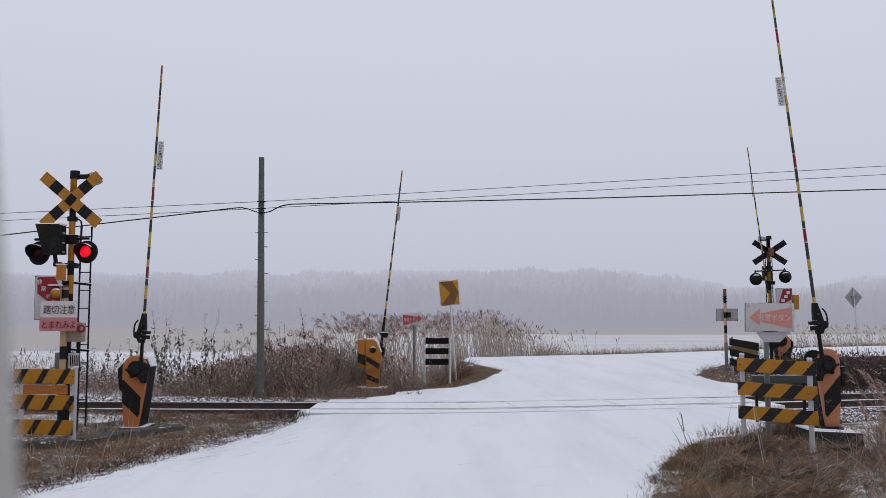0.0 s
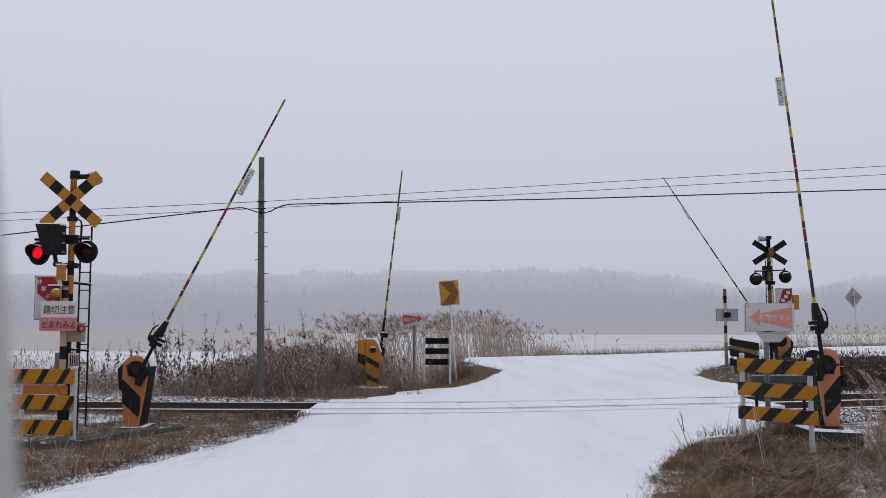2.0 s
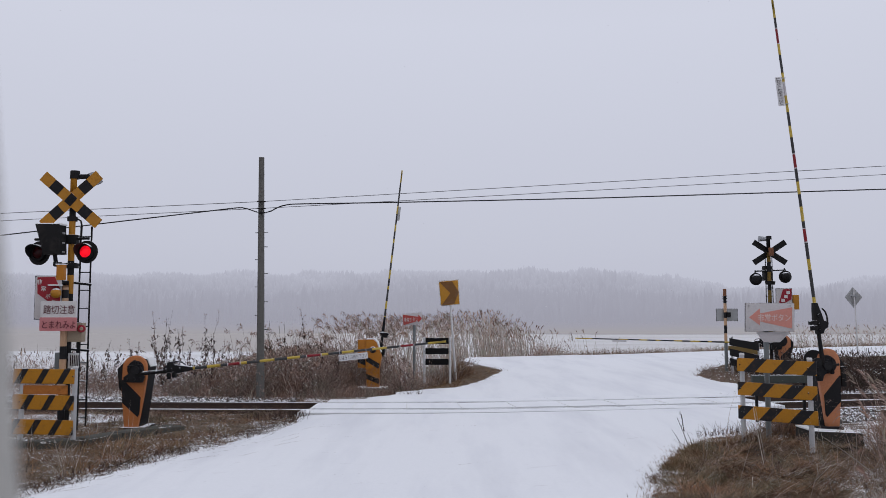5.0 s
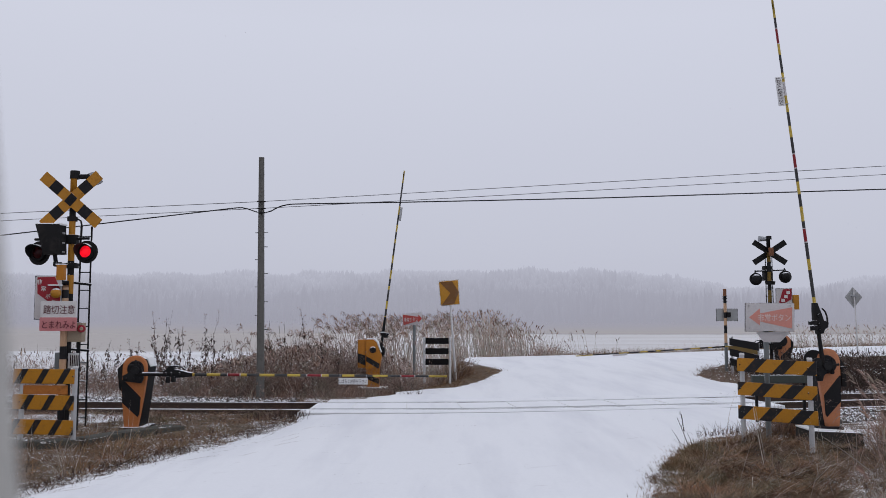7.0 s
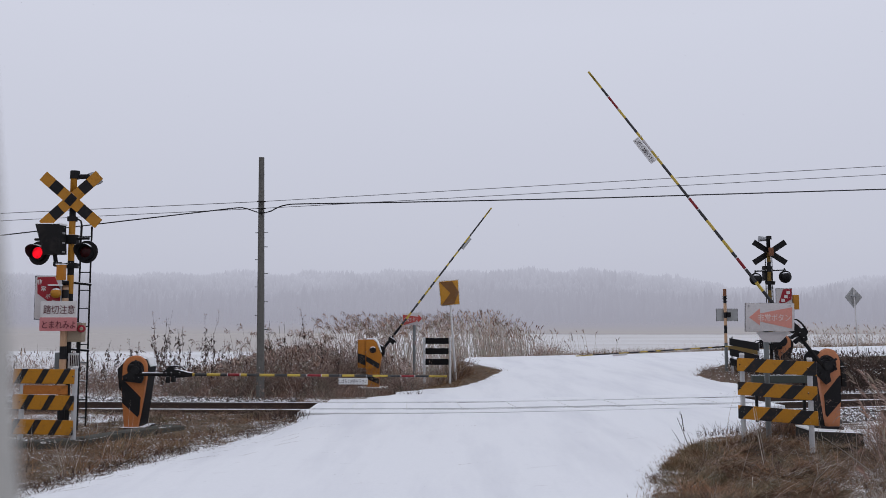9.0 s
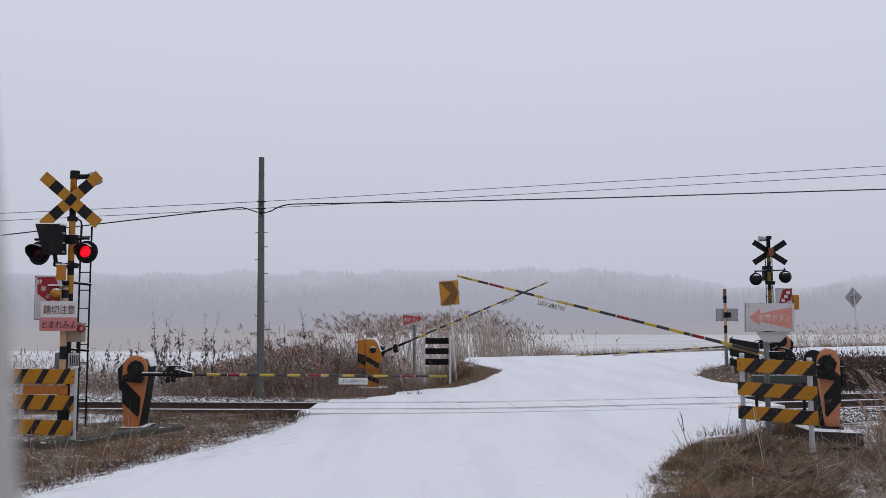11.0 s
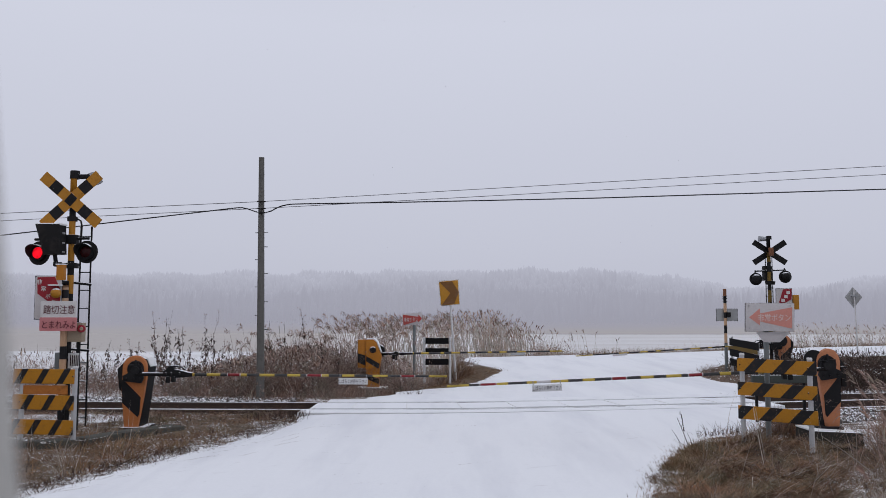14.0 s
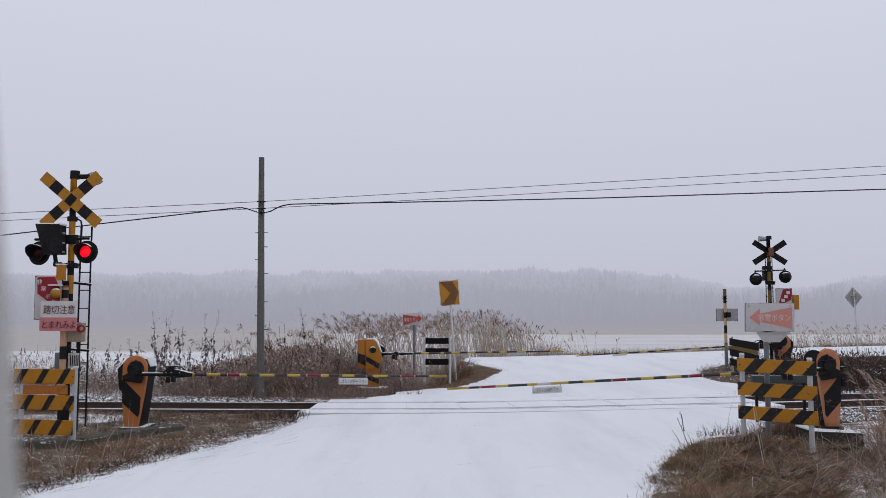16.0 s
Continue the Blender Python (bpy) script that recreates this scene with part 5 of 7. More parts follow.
# slatted barricade seen from behind, arrow sign and chevron sign on the far verge
bs0, bs1 = (-0.446, 21.0), (0.144, 21.0)
barr_s = barricade("black slatted barricade on grey-white posts in the far verge", bs0, bs1,
                   [(0.902, 0.902), (0.644, 0.644), (0.373, 0.373)], [(-0.05, -0.1, 1.059), (1.06, -0.1, 1.059)], 0.15, M_flatblack, posts=M_white)


def build_far_arrow():
    base = (-0.725, 20.800, -0.037)
    th = thing("arrow_sign", base, "red arrow sign with white writing on a grey post in reeds", "sign")
    part("post", bm_rod((base[0], 20.8, -0.15), (base[0], 20.8, 1.606), 0.035, n=10), M_greypost, th)
    bd = part("sign_plate", bm_prism([(-1.025, 1.663), (-0.527, 1.706), (-0.526, 1.408), (-1.009, 1.366)], 20.7, 20.73, 0.004), M_signgrey, th, "dull white plate")
    part("arrow", bm_prism([(-1.009, 1.649), (-0.625, 1.592), (-0.626, 1.649), (-0.526, 1.550), (-0.625, 1.451), (-0.625, 1.493), (-0.994, 1.380)][::-1], 20.685, 20.694), M_arrowred, bd, "red arrow")
    lettering("writing", "非常ボタン", 0.12, (-0.810, 20.675, 1.522), bd, M_letterwhite, width=0.34, tilt=3)


build_far_arrow()


def build_chevron():
    base = (0.284, 21.900, -0.011)
    th = thing("chevron_sign", base, "tilted amber sign with a brown chevron on a white post", "road sign")
    part("post", bm_rod((0.344, 21.900, -0.130), (0.196, 21.900, 1.930), 0.034, 0.024, 12), M_white, th, "leaning white post")
    part("sign_rim", bm_prism([(-0.13, 2.54), (0.412, 2.588), (0.458, 1.908), (-0.068, 1.862)], 21.862, 21.878, 0.003), M_white, th, "white rim round the plate")
    bd = part("sign_plate", bm_prism([(-0.105, 2.516), (0.392, 2.561), (0.436, 1.930), (-0.045, 1.885)], 21.85, 21.86, 0.003), M_signamber, th, "amber plate")
    part("chevron", bm_prism([(-0.090, 2.501), (0.241, 2.531), (0.421, 2.245), (0.301, 1.930), (-0.030, 1.900), (0.196, 2.215)], 21.842, 21.849), surface("brown_chevron_paint", (0.17, 0.075, 0.02), 0.6, amount=0.4), bd, "brown chevron")


build_chevron()


def build_diamond():
    base = (16.096, 32.000, 0.277)
    th = thing("diamond_sign", base, "grey back of a diamond road sign on a leaning post", "road sign")
    part("post", bm_rod((base[0], 32.0, base[2] - 0.2), (16.03, 32.000, 2.62), 0.026, n=10), M_white, th)
    part("sign_plate", bm_prism([(15.70, 2.289), (16.02, 2.685), (16.38, 2.289), (16.035, 1.873)], 32.05, 32.08, 0.006), M_signback, th, "grey diamond back")
    part("bracket", bm_box((15.92, 31.97, 2.30), (16.15, 32.045, 2.37), 0.006), M_galv, th)


build_diamond()


# ---- pole and wires ----
def build_pole():
    base = (-3.657, 16.600, -0.030)
    th = thing("utility_pole", base, "slim weathered concrete utility pole with step bolts", "utility pole")
    top = (-3.717, 16.600, 4.872)
    part("pole", bm_rod((base[0], base[1], base[2] - 0.4), top, 0.085, 0.056, 16), M_pole, th)
    for z, sd in ((3.323, -1), (3.334, 1), (3.037, 1), (2.773, -1), (2.499, 1), (2.224, -1), (1.926, 1), (1.651, -1), (1.365, 1)):
        c = Vector((-3.65 - 0.0125 * z, 16.6, z))
        part("step_bolt", bm_rod((c.x, c.y, z), (c.x + sd * 0.13, c.y, z), 0.009, n=6), M_iron, th)
    for cz in (3.949, 3.81):
        part("wire_bracket", bm_box((-3.775, 16.48, cz - 0.01), (-3.595, 16.53, cz + 0.01), 0.004), M_iron, th, "black wire bracket")
    part("cable_clamp", bm_box((-3.71, 16.49, 3.70), (-3.65, 16.545, 3.745), 0.006), M_iron, th)
    return th


build_pole()


def wire(name, pts, r, label):
    thin = r < 0.01
    cu = bpy.data.curves.new(name, "CURVE")
    cu.dimensions = "3D"
    cu.bevel_depth = r
    cu.bevel_resolution = 1
    sp = cu.splines.new("POLY")
    sp.points.add(len(pts) - 1)
    for p, q in zip(sp.points, pts):
        p.co = (*q, 1)
    tmp = new("tmp", cu)
    me = bpy.data.meshes.new_from_object(tmp.evaluated_get(bpy.context.evaluated_depsgraph_get()))
    bpy.data.objects.remove(tmp)
    me.materials.append(M_wire if thin else M_cable)
    return tagged(new(name, me), label, "cable", "wires along the track")


def span(a, b, sag, n=24):
    a, b = Vector(a), Vector(b)
    return [tuple(a.lerp(b, i / n) - Vector((0, 0, 4 * sag * (i / n) * (1 - i / n)))) for i in range(n + 1)]


def three_point(left, mid, right, reach):
    """A wire through three points, run on past both ends."""
    l, m, r = Vector(left), Vector(mid), Vector(right)
    return [tuple(m + (l - m) * reach), left, mid, right, tuple(m + (r - m) * reach)]


wire("cable", three_point((-8.977, 16.500, 3.707), (-3.680, 16.500, 3.949), (9.017, 16.500, 4.679), 3.2), 0.0065, "thin grey overhead wire")
wire("cable", three_point((-8.971, 16.500, 3.557), (-3.677, 16.500, 3.810), (9.010, 16.500, 4.505), 3.2), 0.0065, "thin grey overhead wire")
thick_l = three_point((-8.959, 16.500, 3.258), (-4.170, 16.500, 3.822), (-3.941, 16.500, 3.799), 3.2)[:3]
loop = [(-4.08, 3.823), (-3.97, 3.803), (-3.84, 3.757), (-3.72, 3.72), (-3.6, 3.721), (-3.48, 3.757), (-3.38, 3.814), (-3.29, 3.854), (-3.17, 3.882), (-3.06, 3.896), (-2.78, 3.903)]
thick_r = [(lx, 16.5, lz) for lx, lz in loop] + [(-0.963, 16.500, 3.932), (3.050, 16.500, 4.018), (8.998, 16.500, 4.203), (45.0, 16.5, 5.9)]
wire("cable", thick_l + thick_r, 0.0125, "black overhead cable with a slack loop at the pole")


# ---- vegetation ----
rng = np.random.default_rng(11)


def scatter(n, x0, x1, y0, y1, keep=None):
    out = []
    while len(out) < n:
        x, y = rng.uniform(x0, x1), rng.uniform(y0, y1)
        if keep is None or keep(x, y):
            out.append((x, y, ground_z(x, y) - 0.02))
    return np.array(out)


def grass(base, h0, h1, w0, w1, lean=0.5, curl=0.9, material=None, levels=3):
    n = len(base)
    h = rng.uniform(h0, h1, n)
    v, f, tips = ribbons("g", base, h, rng.uniform(w0, w1, n), np.abs(rng.normal(0, lean, n)), rng.uniform(0, 2 * math.pi, n), rng.normal(0.3, curl, n) * 0.8, material, levels)
    return (v, f, material), tips


def side_twigs(base, tips, per, length, width, material):
    """Short twigs from the upper half of stalks."""
    n = len(base) * per
    u = rng.uniform(0.35, 1.0, n)
    i = np.repeat(np.arange(len(base)), per)
    p = base[i] * (1 - u)[:, None] + tips[i] * u[:, None]
    v, f, t = ribbons("t", p, rng.uniform(0.4, 1.0, n) * length, np.full(n, width), rng.uniform(0.3, 1.3, n), rng.uniform(0, 2 * math.pi, n), rng.normal(0, 0.5, n), material, 2)
    return (v, f, material), t


def clumps(points, s0, s1, material, tall=1.0):
    """Small uneven lumps."""
    octa = np.array([(1, 0, 0), (-1, 0, 0), (0, 1, 0), (0, -1, 0), (0, 0, 0.6), (0, 0, -0.6)], float)
    tri = np.array([(0, 2, 4), (2, 1, 4), (1, 3, 4), (3, 0, 4), (2, 0, 5), (1, 2, 5), (3, 1, 5), (0, 3, 5)])
    n = len(points)
    s = rng.uniform(s0, s1, n)[:, None, None] * rng.uniform(0.6, 1.4, (n, 6, 1))
    v = (points[:, None, :] + octa[None] * s * np.array([1.0, 1.0, tall])).reshape(-1, 3)
    f = (tri[None] + (np.arange(n) * 6)[:, None, None]).reshape(-1, 3)
    return v, np.concatenate([f, f[:, 2:3]], 1)[:, :3], material


def soup_mixed(name, chunks, label, category):
    """Like soup, for chunks of triangles and quads together."""
    me = bpy.data.meshes.new(name)
    vs, fs, mi, mats, off = [], [], [], [], 0
    for v, f, m in chunks:
        if m not in mats:
            mats.append(m)
        vs.append(v)
        fs += (f + off).tolist()
        mi += [mats.index(m)] * len(f)
        off += len(v)
    me.from_pydata(np.concatenate(vs).tolist(), [], fs)
    for m in mats:
        me.materials.append(m)
    me.polygons.foreach_set("material_index", np.array(mi, dtype=np.int32))
    me.update()
    return tagged(new(name, me), label, category, kind="stuff")


def tufts(centres, per, spread, h0, h1, w0, w1, material, lean0=0.15, lean1=1.35, levels=3):
    """Grass in tufts: blades spring from near one root and fall outwards."""
    n = len(centres) * per
    base = np.repeat(centres, per, 0).copy()
    turn = rng.uniform(0, 2 * math.pi, n)
    off = np.abs(rng.normal(0, spread, n))
    base[:, 0] += np.cos(turn) * off
    base[:, 1] += np.sin(turn) * off
    turn = turn + rng.normal(0, 0.7, n)
    size = np.repeat(rng.uniform(0.55, 1.25, len(centres)), per)
    h = rng.uniform(h0, h1, n) * size
    lean = rng.uniform(lean0, lean1, n)
    curl = rng.uniform(-0.1, 1.1, n)
    v, f, tips = ribbons("t", base, h, rng.uniform(w0, w1, n), lean, turn, np.minimum(curl, 1.75 - lean), material, levels)
    return (v, f, material), tips


def reeds(base, top0, top1, name, label, lean=0.08, stem=M_reed, head=M_plume, heads=12, droop=1.0, crown=1.0, stout=1.0):
    """Reed stalks, each with a long leaf or two and a feathery plume that hangs to one side."""
    n = len(base)
    turn = np.where(rng.random(n) < 0.7, rng.normal(math.pi, 0.5, n), rng.normal(0, 0.6, n))
    h = np.maximum(0.4, rng.uniform(top0, top1, n) - base[:, 2] - 0.45 * rng.random(n) ** 3)
    v, f, tips = ribbons("r", base, h, rng.uniform(0.008, 0.014, n) * stout, np.abs(rng.normal(0, lean, n)), turn, np.abs(rng.normal(0.14, 0.1, n)), stem, 4, tip=0.5)
    chunks = [(v, f, stem)]
    bear = np.flatnonzero(rng.random(n) < crown)
    k = len(bear)
    full = rng.uniform(0.55, 1.25, k)
    way = turn[bear]
    for q in range(heads):
        u = (q + rng.random(k)) / heads
        b = tips[bear] + np.stack([np.cos(way) * 0.05 * u * droop, np.sin(way) * 0.05 * u * droop, (0.10 * u - 0.07) * full], -1)
        v, f, _ = ribbons("p", b, rng.uniform(0.08, 0.17, k) * full, rng.uniform(0.012, 0.027, k), rng.uniform(0.25, 0.75, k) * droop, way + rng.normal(0, 0.45, k), rng.uniform(0.5, 1.4, k) * droop, head, 2, tip=0.35)
        chunks.append((v, f, head))
    lf = np.flatnonzero(rng.random(n) < 0.7)
    u = rng.uniform(0.1, 0.6, len(lf))
    p = base[lf] * (1 - u)[:, None] + tips[lf] * u[:, None]
    v, f, _ = ribbons("l", p, rng.uniform(0.2, 0.45, len(lf)), rng.uniform(0.008, 0.014, len(lf)), rng.uniform(0.15, 0.7, len(lf)), rng.uniform(0, 6.28, len(lf)), rng.uniform(0.2, 1.2, len(lf)), stem, 3)
    chunks.append((v, f, stem))
    soup_mixed(name, chunks, label, "reeds")


def weeds(base, height, lean, name, label, hang=5, seeds=True):
    """Tall dead weeds: a stem, rising side twigs, withered leaves that hang from them and small pale seed heads."""
    n = len(base)
    turn = np.where(lean < 0, math.pi, 0.0) + rng.normal(0, 0.4, n)
    v, f, tips = ribbons("w", base, height, np.full(n, 0.010), np.abs(lean), turn, rng.normal(0, 0.14, n), M_twig, 5, tip=0.4)
    chunks = [(v, f, M_twig)]
    per = 11
    i = np.repeat(np.arange(n), per)
    u = rng.uniform(0.3, 1.0, n * per)
    p = base[i] * (1 - u)[:, None] + tips[i] * u[:, None]
    v, f, tt = ribbons("t", p, rng.uniform(0.08, 0.28, n * per) * (1.25 - 0.7 * u), np.full(n * per, 0.006), rng.uniform(0.25, 0.8, n * per), rng.uniform(0, 6.28, n * per), rng.normal(-0.1, 0.3, n * per), M_twig, 2)
    chunks.append((v, f, M_twig))
    low = u < 0.8
    root = np.repeat(np.concatenate([p[low], tt[low]]), hang, 0) + rng.normal(0, 0.012, (2 * low.sum() * hang, 3))
    k = len(root)
    v, f, _ = ribbons("d", root, rng.uniform(0.03, 0.085, k), rng.uniform(0.014, 0.032, k), rng.uniform(1.2, 3.0, k), rng.uniform(0, 6.28, k), rng.normal(0, 0.5, k), M_twig, 2, tip=0.4)
    chunks.append((v, f, M_twig))
    if seeds:
        top = np.repeat(tt[u > 0.6], 3, 0)
        chunks.append(clumps(top + rng.normal(0, 0.014, top.shape), 0.006, 0.014, M_plume))
    soup_mixed(name, chunks, label, "weeds")


def combed(base, l0, l1, w0, w1, material, k, lean0=0.9, lean1=1.5, levels=5, spread=0.55, freq=0.8):
    """Long fallen grass whose blades lie in swathes, each swathe its own way."""
    n = len(base)
    way = np.array([6.0 * noise.noise(Vector((p[0] * freq, p[1] * freq, k))) for p in base])
    lean = rng.uniform(lean0, lean1, n)
    v, f, _ = ribbons("c", base, rng.uniform(l0, l1, n), rng.uniform(w0, w1, n), lean, way + rng.normal(0, spread, n), np.minimum(rng.uniform(0.0, 0.9, n), 1.72 - lean), material, levels, tip=0.25)
    return v, f, material


def on_trough(x, y):
    """Whether the cable trough lies there, or just in front of it."""
    line_y = float(np.interp(x, [-5.8, -5.3, -4.78, -3.9], [10.7, 10.74, 10.93, 12.45]))
    return -5.8 < x < -3.9 and -0.34 < y - line_y < 0.3


def patchy(x, y, k, cut):
    return noise.noise(Vector((x * 1.4, y * 1.4, k))) > cut


def build_verges():
    def left_ok(x, y):
        return not on_road(x, y, -0.04) and x > -8.5 and (track_y(x) - y > 0.78 or y - track_y(x) > 1.25) and not (on_trough(x, y) and rng.random() < 0.35)

    def inner(x, y):
        return left_ok(x, y) and not on_road(x, y, 0.3)

    def right_ok(x, y):
        return not on_road(x, y, -0.03) and abs(y - track_y(x)) > 1.9 and not (4.7 < x < 5.95 and 11.2 < y < 11.95) and x < 0.60 * y and not (x > 0.47 * y and rng.random() < 0.35) and not (x > 5.2 and y > 11.5)

    def mound(x, y):
        return right_ok(x, y) and not on_road(x, y, 0.25)
    # beside the road towards the signal: low matted grass in clumps, snow lying between
    chunks = []
    for count, ok, per, h0, h1, m, l0, l1 in ((1500, left_ok, 16, 0.03, 0.11, M_russet, 0.5, 1.5), (420, lambda x, y: inner(x, y) and patchy(x, y, 1, 0.0), 22, 0.08, 0.24, M_russet, 0.5, 1.5),
                                               (340, lambda x, y: inner(x, y) and patchy(x, y, 7, 0.05), 22, 0.07, 0.22, M_turf, 0.5, 1.5), (260, lambda x, y: left_ok(x, y) and patchy(x, y, 2, 0.05), 20, 0.05, 0.17, M_twig, 0.3, 1.4)):
        c, _ = tufts(scatter(count, -8.0, -2.2, 6.5, 14.6, ok), per, 0.08, h0, h1, 0.004, 0.008, m, l0, l1)
        chunks.append(c)
    for m, count in ((M_grass, 70), (M_russet, 60), (M_reed, 16)):
        c, _ = tufts(scatter(count, -6.2, -3.3, 8.6, 11.6, lambda x, y: inner(x, y) and not on_trough(x, y)), 30, 0.1, 0.12, 0.32, 0.004, 0.008, m, 0.3, 1.45, 5)
        chunks.append(c)
    c, _ = tufts(scatter(280, -9.0, -2.7, 13.0, 14.8, lambda x, y: left_ok(x, y) and track_y(x) - y < 1.6), 18, 0.1, 0.05, 0.2, 0.005, 0.010, M_brush, 0.3, 1.5)
    chunks.append(c)
    chunks.append(combed(scatter(2600, -8.0, -2.4, 7.2, 14.0, inner), 0.12, 0.34, 0.003, 0.006, M_grass, 21))
    chunks.append(combed(scatter(420, -8.0, -2.4, 7.4, 13.4, inner), 0.16, 0.4, 0.003, 0.006, M_reed, 22))
    c, _ = grass(scatter(36, -5.6, -3.6, 8.2, 12.4, inner), 0.3, 0.6, 0.005, 0.008, 0.75, 1.0, M_reedpale, 7)
    chunks.append(c)
    flat = scatter(3000, -8.0, -2.2, 6.8, 14.6, left_ok)
    chunks += [leaves(flat[:1700], 0.1, M_russet, 0.03, 0.09, 0.006, 0.014, 1.1), leaves(flat[1700:], 0.1, M_twig, 0.03, 0.09, 0.006, 0.014)]
    lid = scatter(260, -5.8, -3.95, 10.5, 12.4, lambda x, y: on_trough(x, y) and patchy(x * 2, y * 2, 9, 0.05))
    lid[:, 2] = 0.058
    chunks.append(clumps(lid, 0.004, 0.016, M_snow, 0.5))
    sn = scatter(5200, -8.0, -2.3, 7.0, 14.2, lambda x, y: left_ok(x, y) and (patchy(x * 1.6, y * 1.6, 5, 0.12) or on_road(x, y, 0.45)))
    sn[:, 2] += rng.uniform(0.0, 0.05, len(sn))
    chunks.append(clumps(sn, 0.004, 0.013, M_snow, 0.9))
    c, _ = tufts(scatter(420, -6.0, -2.3, 7.0, 13.4, lambda x, y: not on_road(x, y, -0.05) and on_road(x, y, 0.45)), 12, 0.07, 0.04, 0.13, 0.005, 0.010, M_twig, 0.2, 1.5)
    chunks.append(c)
    soup_mixed("dead_grass", chunks, "matted brown dead grass flecked with snow beside the road", "grass")
    # the mound by the gate: long fallen grass in swathes over short turf
    chunks = []
    c, _ = tufts(scatter(1300, 1.7, 7.8, 5.5, 13.0, right_ok), 16, 0.06, 0.04, 0.12, 0.004, 0.007, M_turf, 0.3, 1.5)
    chunks.append(c)
    c, _ = tufts(scatter(460, 1.6, 5.0, 5.5, 12.6, lambda x, y: right_ok(x, y) and on_road(x, y, 0.3)), 20, 0.06, 0.03, 0.1, 0.004, 0.007, M_grass, 0.4, 1.5)
    chunks.append(c)
    c, _ = tufts(scatter(300, 2.0, 7.0, 5.8, 12.0, lambda x, y: mound(x, y) and patchy(x, y, 3, 0.05)), 26, 0.1, 0.08, 0.26, 0.004, 0.008, M_turf, 0.4, 1.5)
    chunks.append(c)
    c, _ = tufts(scatter(300, 2.2, 7.8, 5.8, 12.6, lambda x, y: mound(x, y) and patchy(x, y, 4, 0.05)), 20, 0.07, 0.06, 0.2, 0.005, 0.009, M_twig, 0.3, 1.4)
    chunks.append(c)
    for count, m, k, l0, l1, w1, cut in ((5200, M_grass, 11, 0.16, 0.4, 0.008, 0.0), (5600, M_russet, 12, 0.16, 0.4, 0.009, 0.0), (3600, M_turf, 15, 0.14, 0.34, 0.009, 0.0), (1500, M_twig, 16, 0.14, 0.36, 0.009, 0.05), (1500, M_brush, 13, 0.16, 0.4, 0.008, 0.1), (1100, M_reed, 14, 0.2, 0.5, 0.007, -0.05)):
        b = scatter(count, 2.1, 7.6, 5.8, 12.4, lambda x, y: mound(x, y) and patchy(x, y, k, cut) and not (x > 0.485 * y and rng.random() < 0.75))
        b[:, 2] += np.array([ramp(p[0] - along(ROAD_NEAR_R, p[1]), 0.2, 0.9) * (0.07 + 0.16 * noise.noise(Vector((p[0] * 2.6, p[1] * 2.6, 40)))) for p in b])
        chunks.append(combed(b, l0, l1, 0.003, w1, m, k))
    c, _ = grass(scatter(26, 3.0, 6.0, 6.8, 11.0, lambda x, y: right_ok(x, y) and not on_road(x, y, 0.6)), 0.4, 0.95, 0.004, 0.006, 0.25, 0.5, M_reed, 6)
    chunks.append(c)
    # a few stout pale stalks, standing or fallen across the mound
    stout = np.array([(3.55, 9.2, 0.0), (3.75, 9.7, 0.0), (3.47, 8.1, -0.05), (4.1, 9.0, 0.12), (4.3, 8.3, 0.1), (3.9, 8.6, 0.1)])
    sv, sf, _ = ribbons("s", stout, np.array([0.72, 0.6, 0.42, 0.5, 0.7, 0.45]), np.array([0.009, 0.009, 0.02, 0.011, 0.012, 0.012]), np.array([0.2, 0.16, 0.85, 1.2, 0.9, 1.25]), np.array([3.3, 3.2, 0.1, 2.9, 3.3, 0.4]),
                        np.array([-0.05, 0.0, 0.0, 0.4, 0.1, 0.5]), M_reedpale, 5, tip=0.6)
    chunks.append((sv, sf, M_reedpale))
    c, _ = tufts(scatter(330, 1.4, 5.2, 5.5, 12.6, lambda x, y: not on_road(x, y, -0.13) and on_road(x, y, 0.06)), 10, 0.05, 0.03, 0.09, 0.004, 0.008, M_russet, 0.1, 1.3)
    chunks.append(c)
    for m, count in ((M_russet, 70), (M_brush, 60), (M_twig, 40)):
        c, _ = tufts(scatter(count, 4.2, 5.5, 11.5, 13.4, lambda x, y: not on_road(x, y, 0.0) and not (4.7 < x < 5.95 and 11.2 < y < 11.95)), 16, 0.08, 0.1, 0.34, 0.005, 0.009, m, 0.1, 1.2, 4)
        chunks.append(c)
    # thick low clumps that end the mound towards the track
    for m, count in ((M_turf, 170), (M_grass, 120), (M_russet, 80)):
        c, _ = tufts(scatter(count, 2.4, 4.6, 9.2, 10.95, lambda x, y: not on_road(x, y, 0.05) and on_road(x, y, 0.5)), 26, 0.05, 0.04, 0.12, 0.004, 0.008, m, 0.1, 1.0, 4)
        chunks.append(c)
    flat = scatter(3000, 1.8, 7.4, 5.8, 12.6, mound)
    chunks += [leaves(flat[:1500], 0.1, M_russet, 0.04, 0.12, 0.004, 0.010, 1.2), leaves(flat[1500:], 0.1, M_reed, 0.03, 0.09, 0.003, 0.007, 1.2)]
    sn = scatter(1300, 2.4, 7.8, 6.5, 13.0, lambda x, y: right_ok(x, y) and x > 0.455 * y and y < 10.2)
    sn[:, 2] += rng.uniform(0.0, 0.06, len(sn))
    chunks.append(clumps(sn, 0.004, 0.014, M_snow, 0.9))
    soup_mixed("dead_grass", chunks, "tangled brown dead grass on the verge by the gate", "grass")
